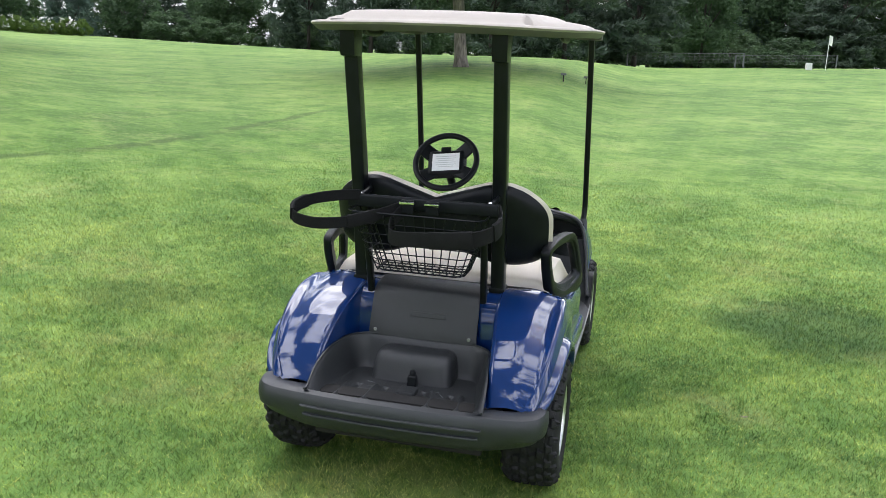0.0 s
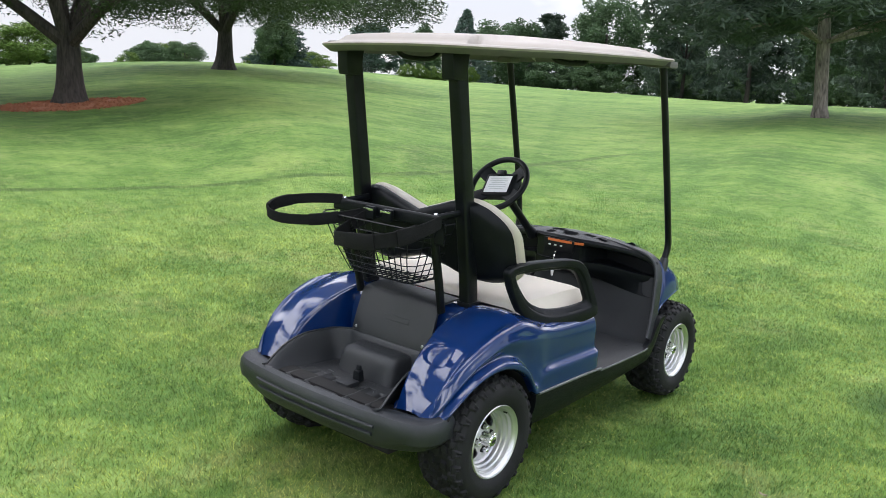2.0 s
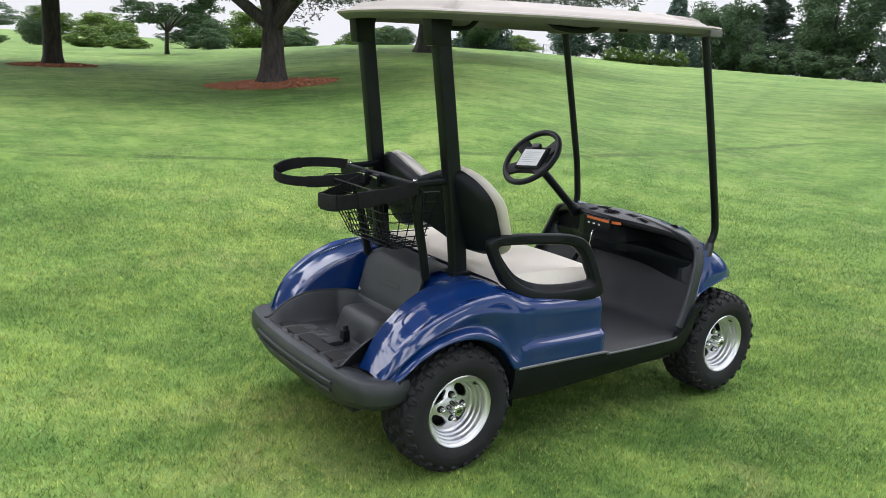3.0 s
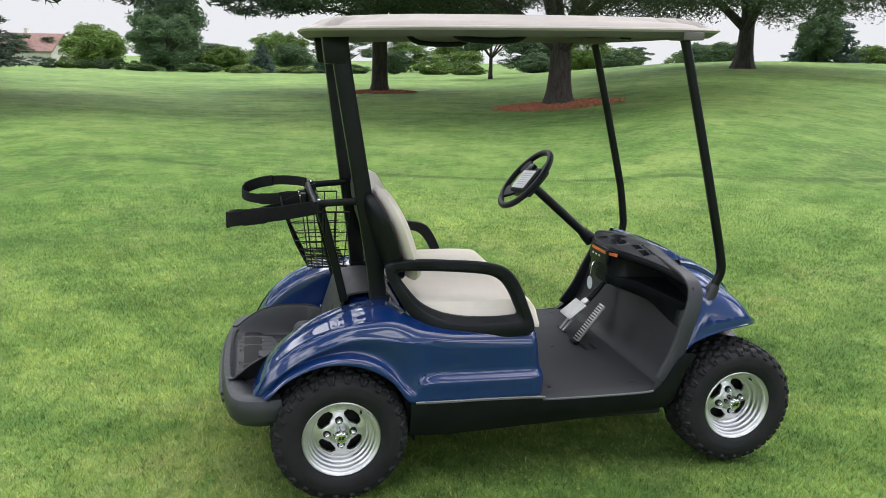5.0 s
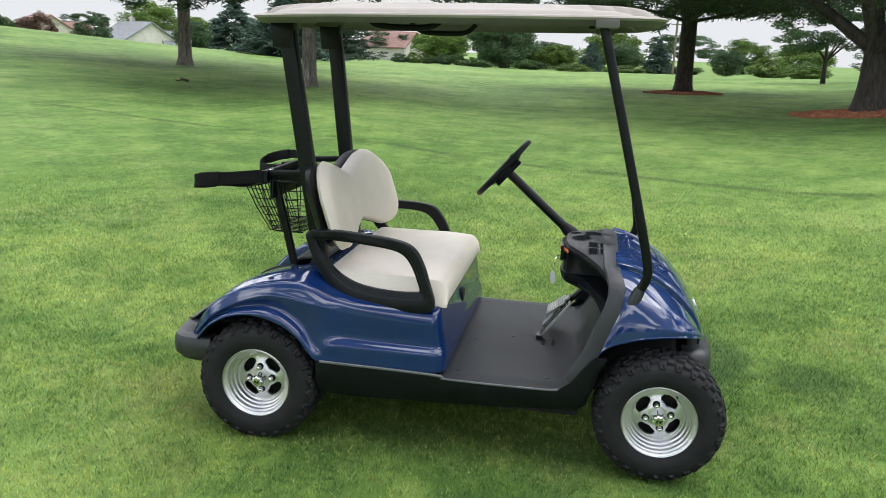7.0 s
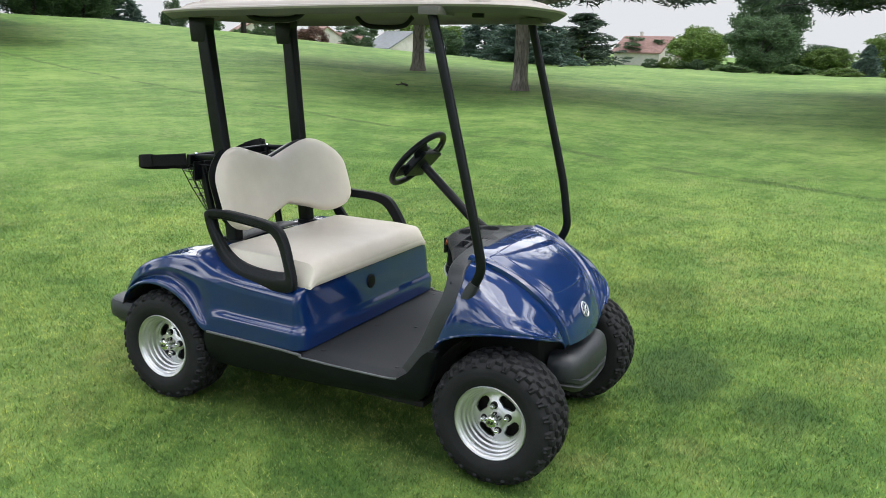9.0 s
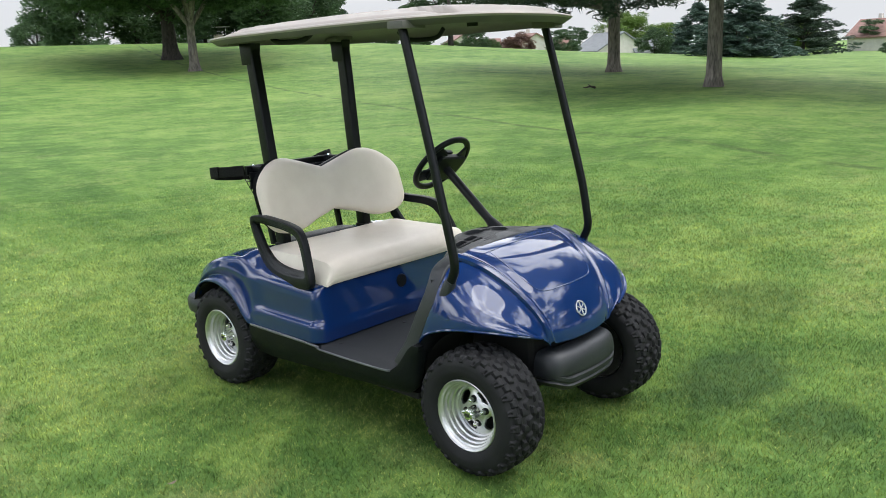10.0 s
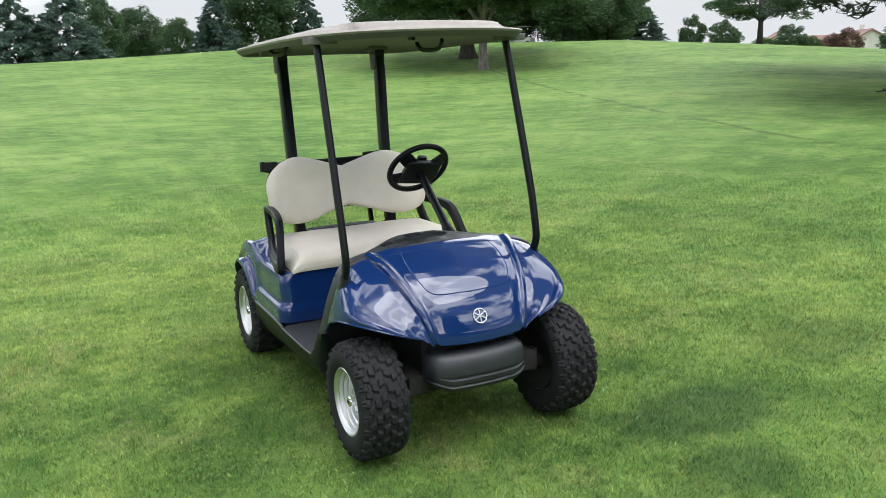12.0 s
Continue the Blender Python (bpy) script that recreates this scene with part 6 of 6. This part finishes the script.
for r, dz in ((0.0, 0.098), (0.25, 0.098), (0.5, 0.096), (0.62, 0.094), (0.72, 0.092), (0.80, 0.089), (0.86, 0.084), (0.90, 0.074), (0.925, 0.056), (0.945, 0.044), (0.97, 0.038), (0.992, 0.036), (1.0, 0.030), (0.990, 0.022), (0.958, 0.003), (0.948, 0.0), (0.938, 0.010), (0.92, 0.024), (0.85, 0.036), (0.5, 0.042), (0.0, 0.044)):
    ring = []
    dz = dz if dz <= 0.044 else 0.044 + (dz - 0.044) * 0.68
    for j in range(ROOF_N):
        ex, ey = roof_edge(2 * math.pi * (j + 0.5) / ROOF_N)
        x, y = ex * r, 0.70 + (ey - 0.70) * r
        d = dz
        if dz > 0.036 and r < 0.95:
            groove = math.exp(-((abs(x) - 0.372) / 0.014) ** 2)
            d -= 0.042 * groove * (smoothstep(0.12, -0.02, y) if y < 0.2 else smoothstep(1.1, 1.3, y))
            d -= 0.017 * smoothstep(0.37, 0.395, abs(x)) * (1 if r > 0.5 else 0)
        ring.append((x, y, roof_base(x, y) + d))
    rings.append(ring)
top_rows = 14
rv2 = [p for ring in rings[:top_rows] for p in ring]
roof = obj("roof", rv2, grid_faces(top_rows, ROOF_N, wrap_cols=True), ROOF, cart, "stone beige moulded roof canopy")
# lower lip and underside, darkened by colour where they lie in shade
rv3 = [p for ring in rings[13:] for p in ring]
obj("roof_lining", rv3, grid_faces(len(rings) - 13, ROOF_N, wrap_cols=True), ROOF_SHADED, roof, "underside of the beige canopy, coloured darker for its shade")
for side in (1, -1):
    part("strut_mount", block((0.13, 0.085, 0.030), (side * 0.475, 1.325, 1.722), 0.008, 2), ROOF_SHADED, roof)
    part("post_mount", block((0.11, 0.13, 0.030), (0.265 if side > 0 else -0.338, 0.01, 1.712), 0.008, 2), ROOF_SHADED, roof)
    hp = smooth_curve([(side * 0.43, 0.40, 1.735), (side * 0.435, 0.44, 1.700), (side * 0.437, 0.50, 1.688), (side * 0.437, 0.62, 1.688), (side * 0.435, 0.68, 1.700), (side * 0.43, 0.72, 1.735)], 5)
    part("grab_handle", swept(bmesh.new(), hp, rounded(0.024, 0.018, 0.007), up=(1, 0, 0)), BLACK, roof, "black grab handle")
part("hook", block((0.018, 0.05, 0.035), (0.02, 1.28, 1.735), 0.006), BLACK, roof)

# bag rack with basket and straps
rack = new("bag_rack")
rack.parent = cart
tagged(rack, "black steel golf bag rack with wire basket and webbing straps")
for side in (1, -1):
    bar([(side * 0.238, 0.045, 0.662), (side * 0.240, 0.015, 0.80), (side * 0.243, -0.050, 1.065)], 0.026, 0.034, BLACK_STEEL, "upright", rack, up=(0, -1, 0))
    bar([(side * 0.262, -0.065, 1.062), (side * 0.265, 0.04, 1.068), (side * 0.27, 0.10, 1.072)], 0.014, 0.028, BLACK_STEEL, "side_arm", rack)
    v, f = lathe([(0.0, 0.006), (0.008, 0.005), (0.009, 0.0)], 10, "z")
    obj("bolt", [(a + side * 0.262, b - 0.05, c + 1.077) for a, b, c in v], f, CHROME, rack)
    if side > 0:
        loop = [(-0.060, -0.080, 1.040), (-0.090, -0.170, 0.995), (-0.050, -0.290, 0.968), (0.070, -0.365, 0.985), (0.210, -0.390, 0.998), (0.300, -0.385, 1.014), (0.342, -0.310, 1.030), (0.335, -0.190, 1.042), (0.305, -0.075, 1.054)]
    else:
        loop = [(0.060, -0.080, 1.052), (0.120, -0.150, 1.030), (0.215, -0.255, 1.008), (0.320, -0.335, 1.006), (0.405, -0.345, 1.022), (0.436, -0.285, 1.046), (0.405, -0.20, 1.064), (0.330, -0.120, 1.072), (0.250, -0.072, 1.074)]
    pts = smooth_curve([(side * x, y, z) for x, y, z in loop], 6)
    part("strap", swept(bmesh.new(), pts, rounded(0.006, 0.055 if side > 0 else 0.042, 0.0025, 1)), WEBBING, rack, "wide black webbing strap loop")
    wide = 0.061 if side > 0 else 0.048
    for a, b in ((20, 29), (34, 40)) if side > 0 else ((26, 36), (8, 14)):
        part("strap_fold", swept(bmesh.new(), pts[a:b], rounded(0.016, wide, 0.004, 2)), WEBBING, rack, "doubled webbing end")
    part("buckle", block((0.05, 0.022, 0.05), (side * 0.05, -0.10, 1.048), 0.006, 2), BLACK, rack)
    part("buckle_bar", block((0.058, 0.006, 0.010), (side * 0.05, -0.114, 1.062), 0.002, 2), CHROME, rack)
bar([(-0.30, -0.066, 1.052), (0.30, -0.066, 1.052)], 0.022, 0.050, BLACK, "cross_bar", rack)
bar([(-0.30, -0.035, 1.000), (0.30, -0.035, 1.000)], 0.012, 0.090, BLACK, "back_plate", rack)
bm = bmesh.new()


def wire(pts, r=0.0026):
    swept(bm, pts, disc(r, 5))


def basket_ring(u):
    """Outline of the basket at height u (0 bottom, 1 rim)."""
    w, yb, yf, z = 0.178 + 0.090 * u, -0.092 - 0.095 * u ** 0.8, 0.065, 0.790 + 0.240 * u
    return [(-w, yf, z), (-w, yb + 0.03, z), (-w + 0.03, yb, z), (w - 0.03, yb, z), (w, yb + 0.03, z), (w, yf, z)]


for u in (0.0, 0.10, 0.20, 0.32, 0.48, 0.64, 0.82, 1.0):
    wire(basket_ring(u), 0.0036 if u in (0.0, 1.0) else 0.0024)
for k in range(13):
    s = -1 + 2 * k / 12
    lo, hi = basket_ring(0.0), basket_ring(1.0)
    wire([(s * 0.245, hi[2][1], hi[2][2]), (s * 0.205, basket_ring(0.46)[2][1], basket_ring(0.46)[2][2]), (s * 0.168, lo[2][1], lo[2][2]), (s * 0.168, 0.065, 0.791)])
for side in (1, -1):
    for k in range(4):
        s = 0.065 - 0.055 * k
        wire([(side * 0.268, s, 1.030), (side * 0.178, s * 0.75, 0.790)])
for k in range(3):
    y = -0.05 + 0.04 * k
    wire([(-0.178, y, 0.790), (0.178, y, 0.790)])
part("wire_basket", bm, BLACK_STEEL, rack, "black wire basket")


# wheels
TYRE_R = 0.259


def tyre_shape():
    """An all-terrain tyre as one skin: round sidewalls, hooked shoulder blocks and zigzag rows of tread blocks."""
    half = smooth_curve([(0.2475, 0.0, 0), (0.2470, 0.030, 0), (0.2450, 0.058, 0), (0.2395, 0.080, 0), (0.2285, 0.097, 0), (0.2120, 0.1065, 0), (0.1900, 0.1095, 0), (0.1680, 0.107, 0), (0.1500, 0.098, 0), (0.1420, 0.088, 0), (0.1380, 0.076, 0)], 12)
    arc = np.r_[0, np.cumsum([np.linalg.norm(b - a) for a, b in zip(half, half[1:])])]
    keep = np.r_[np.arange(0.0, 0.128, 0.0031), np.linspace(0.132, arc[-1], 10)]
    r0, s0 = np.interp(keep, arc, [p[0] for p in half]), np.interp(keep, arc, [p[1] for p in half])
    w = np.r_[-keep[:0:-1], keep]
    r0, s0 = np.r_[r0[:0:-1], r0], np.r_[-s0[:0:-1], s0]
    dr, ds = np.gradient(r0), np.gradient(s0)
    norm = np.hypot(dr, ds)
    nr, ns = ds / norm, -dr / norm
    turns, count = 24, 24 * 16
    v = np.arange(count)[:, None] * turns / count
    W = np.broadcast_to(w[None, :], (count, len(w)))

    def mask(d, edge=0.0016):
        return np.clip(0.5 - d / edge / 2, 0, 1)

    pitch = 2 * math.pi * 0.255 / turns
    tall = np.zeros(W.shape)
    for wc, hw, skew, off, wide, top in ((-0.045, 0.0125, 5.0, 0.30, 0.030, 0.0118), (-0.0155, 0.0125, -7.0, 0.0, 0.032, 0.0118), (0.0155, 0.0125, 7.0, 0.5, 0.032, 0.0118), (0.045, 0.0125, -5.0, 0.80, 0.030, 0.0118)):
        along = (((v + off + skew * (W - wc) + 0.5) % 1.0) - 0.5) * pitch
        tall = np.maximum(tall, top * mask(np.maximum(abs(W - wc) - hw, abs(along) - wide / 2)))
    for sg in (-1, 1):
        # blocks on the edge of the tread, and hooked blocks lower on the shoulder
        a = (((v + 0.15 * (sg > 0) + 0.5) % 1.0) - 0.5) * pitch
        out = sg * W - 0.074
        tall = np.maximum(tall, 0.0118 * mask(np.maximum(abs(out) - 0.013, abs(a) - (0.0150 - 0.30 * out))))
        b = (((v + 0.5 + 0.15 * (sg > 0) + 0.5) % 1.0) - 0.5) * pitch
        out = sg * W - 0.092
        block_mask = mask(np.maximum(abs(out) - 0.018, abs(b) - (0.0150 - 0.28 * out)))
        notch = mask(np.maximum(abs(out - 0.008) - 0.006, abs(b) - 0.0035))
        tall = np.maximum(tall, 0.0095 * block_mask * (1 - 0.75 * notch))
    # raised bands on the sidewall
    tall = np.maximum(tall, 0.0012 * mask(abs(abs(W) - 0.150) - 0.004))
    r = r0[None, :] + nr[None, :] * tall
    s = s0[None, :] + ns[None, :] * tall
    a = 2 * np.pi * np.arange(count)[:, None] / count
    pts = np.stack([s, r * np.cos(a), r * np.sin(a)], axis=2).reshape(-1, 3)
    return pts, grid_faces(count, len(w), wrap_rows=True)


def wheel_meshes():
    """The tyre and the alloy rim's pieces, each built once: name, mesh, label."""
    out = {}

    def keep(name, v, f, mat, smooth_at=38):
        me = bpy.data.meshes.new(name)
        me.from_pydata([tuple(map(float, p)) for p in v], [], [tuple(q) for q in f])
        me.materials.append(mat)
        bm = bmesh.new()
        bm.from_mesh(me)
        bmesh.ops.recalc_face_normals(bm, faces=bm.faces)
        bm.to_mesh(me)
        bm.free()
        me.shade_smooth()
        me.set_sharp_from_angle(angle=radians(smooth_at))
        out[name] = me

    keep("tyre", *tyre_shape(), TYRE, 50)
    # rounded lip and three polished steps down to the wheel's face
    pr = [(0.140, -0.09), (0.128, -0.02), (0.100, 0.016), (0.100, 0.024), (0.106, 0.030), (0.1085, 0.044), (0.1150, 0.048), (0.1175, 0.062), (0.1235, 0.066), (0.1260, 0.080), (0.1320, 0.084), (0.1350, 0.092), (0.1400, 0.0975), (0.1445, 0.099), (0.1475, 0.096), (0.1480, 0.090), (0.1440, 0.084)]
    keep("rim", *lathe(pr, 72), ALLOY, 30)
    v, f = [], []
    NA, NR = 176, 26
    for i in range(NA):
        a = 2 * math.pi * i / NA
        for k in range(NR + 1):
            r = 0.020 + 0.084 * k / NR
            spoke = abs(math.sin(2 * a)) ** 2
            v.append((0.020 + 0.016 * smoothstep(0.095, 0.035, r) - 0.005 * spoke * smoothstep(0.04, 0.06, r), r * math.cos(a), r * math.sin(a)))
    for i in range(NA):
        for k in range(NR):
            r = 0.020 + 0.084 * (k + 0.5) / NR
            a = math.degrees(2 * math.pi * (i + 0.5) / NA) % 90 - 45
            wide = 29.0 - 900.0 * max(0.0, 0.070 - r)
            if abs((r - 0.0735) / 0.0205) ** 2.6 + abs(a / max(8.0, wide)) ** 2.6 < 1:
                continue
            i2 = (i + 1) % NA
            f.append((i * (NR + 1) + k, i * (NR + 1) + k + 1, i2 * (NR + 1) + k + 1, i2 * (NR + 1) + k))
    v, f = shell(v, f, lambda q: (-1, 0, 0), 0.012)
    keep("rim_face", v, f, ALLOY)
    keep("brake_drum", *lathe([(0.112, -0.045), (0.08, -0.040), (0.02, -0.035)], 32), UNDER)
    # fluted chrome cap over the hub
    v, rows = [], [(0.0, 0.088), (0.016, 0.088), (0.0205, 0.086), (0.0235, 0.080), (0.0240, 0.060), (0.0250, 0.048), (0.0280, 0.040), (0.0290, 0.030)]
    for i in range(64):
        a = 2 * math.pi * i / 64
        for r, x in rows:
            k = 1 + (0.10 * math.cos(8 * a) if 0.020 < r < 0.0252 else 0.0)
            v.append((x, r * k * math.cos(a), r * k * math.sin(a)))
    keep("hub_cap", v, grid_faces(64, len(rows), wrap_rows=True), CHROME, 45)
    v, f = lathe([(0.0, 0.0605), (0.0050, 0.0600), (0.0085, 0.0570), (0.0095, 0.0520), (0.0100, 0.030)], 12)
    keep("lug_nut", v, f, CHROME)
    v, f = lathe([(0.0100, 0.0385), (0.0130, 0.0390), (0.0150, 0.0340), (0.0150, 0.028)], 16)
    keep("nut_seat", v, f, UNDER)
    keep("backing_plate", *lathe([(0.1395, -0.089), (0.120, -0.080), (0.060, -0.074), (0.030, -0.060)], 40), UNDER)
    v, f = lathe([(0.0, 0.0), (0.0028, 0.0), (0.0032, -0.004), (0.0032, -0.018)], 8)
    keep("valve_stem", v, f, BLACK)
    return out


WHEEL = wheel_meshes()


def make_wheel(side, x, y, z, R, turn=0.0):
    w = new("wheel")
    w.parent = cart
    tagged(w, "chunky black all-terrain tyre on a machined alloy rim")
    w.matrix_basis = pose(x, y, z, 0, 0, 0 if side > 0 else 180) @ pose(0, 0, 0, turn) @ Matrix.Diagonal((1, R / TYRE_R, R / TYRE_R, 1))

    def piece(name, parent, label="", at=(0, 0, 0)):
        ob = new(name, WHEEL[name])
        ob.parent = parent
        ob.matrix_basis = Matrix.Translation(at)
        return tagged(ob, label) if label else ob

    piece("tyre", w, "black rubber tyre with deep tread blocks")
    rim = piece("rim", w, "machined aluminium rim")
    piece("rim_face", rim)
    piece("brake_drum", rim)
    piece("backing_plate", rim)
    piece("valve_stem", rim, at=(0.090, 0.080, 0.092))
    cap = piece("hub_cap", w, "chrome hub cap with dark mark")
    for k in (-1, 1):
        v = [(0.0884, 0.006 * k + dy + sh, dz) for dz, sh in ((-0.006, -0.002), (0.006, 0.002)) for dy in (-0.0045, 0.0045)]
        v += [(a + 0.0008, b, c) for a, b, c in v]
        obj("mark", [tuple(pose(0, 0, 0, -turn) @ Vector(p)) for p in v], [(0, 1, 3, 2), (4, 6, 7, 5), (0, 4, 5, 1), (2, 3, 7, 6), (0, 2, 6, 4), (1, 5, 7, 3)], UNDER, cap, smooth=False)
    for k in range(4):
        a = radians(90 * k)
        at = (0, 0.049 * math.cos(a), 0.049 * math.sin(a))
        piece("nut_seat", w, at=at)
        piece("lug_nut", w, at=at)
    return w


make_wheel(1, 0.495, 0.0, 0.226, 0.260, 4)
make_wheel(-1, -0.490, 0.0, 0.234, 0.258, 65)
make_wheel(1, 0.478, 1.645, 0.238, 0.258, 12)
make_wheel(-1, -0.476, 1.645, 0.240, 0.258, 40)

# chassis beneath
part("frame_rail", block((0.09, 1.95, 0.08), (0.28, 0.78, 0.285), 0.01), UNDER, cart)
part("frame_rail", block((0.09, 1.95, 0.08), (-0.28, 0.78, 0.285), 0.01), UNDER, cart)
# two hidden plates, added to block light and darken the turf beneath
part("shade_pan", block((1.02, 1.06, 0.03), (0, 0.80, 0.215), 0.01), UNDER, cart)
part("rear_shade_pan", block((0.66, 0.60, 0.03), (0, -0.03, 0.205), 0.01), UNDER, cart)
part("battery_box", block((1.0, 0.50, 0.18), (0, 0.50, 0.30), 0.02), UNDER, cart)
part("rear_guard", block((0.80, 0.08, 0.10), (0, -0.32, 0.325), 0.02), UNDER, cart)
part("motor", block((0.30, 0.26, 0.20), (0, 0.0, 0.25), 0.05, 3), UNDER, cart)
for y, z in ((0.0, 0.226), (1.645, 0.240)):
    tube([(-0.44, y, z), (0.44, y, z)], 0.035, UNDER, "axle", cart, n=14)
part("front_well", block((0.50, 0.36, 0.28), (0, 1.56, 0.43), 0.05, 3, taper=(0.9, 0.8)), UNDER, cart)
for side in (1, -1):
    part("steering_knuckle", block((0.045, 0.045, 0.110), (side * 0.345, 1.68, 0.265), 0.018, 3), UNDER, cart, "dull black steering knuckle")
    tube([(side * 0.32, 1.72, 0.27), (side * 0.15, 1.74, 0.30)], 0.012, UNDER, "tie_rod", cart, n=8)
    # inner wheel wells
    wv = []
    for a in np.linspace(radians(-8), radians(148), 25):
        for x in (0.350, 0.42, 0.50, 0.568):
            wv.append((side * x, -0.015 + 0.298 * math.cos(a), 0.222 + 0.296 * math.sin(a)))
    obj("wheel_well", wv, grid_faces(25, 4), UNDER, cart)
    wv = []
    for a in np.linspace(radians(92), radians(175), 19):
        for x in (0.30, 0.38, 0.45, 0.50):
            wv.append((side * x, 1.63 + 0.270 * math.cos(a), 0.285 + 0.270 * math.sin(a)))
    obj("wheel_well", wv, grid_faces(19, 4), UNDER, cart)
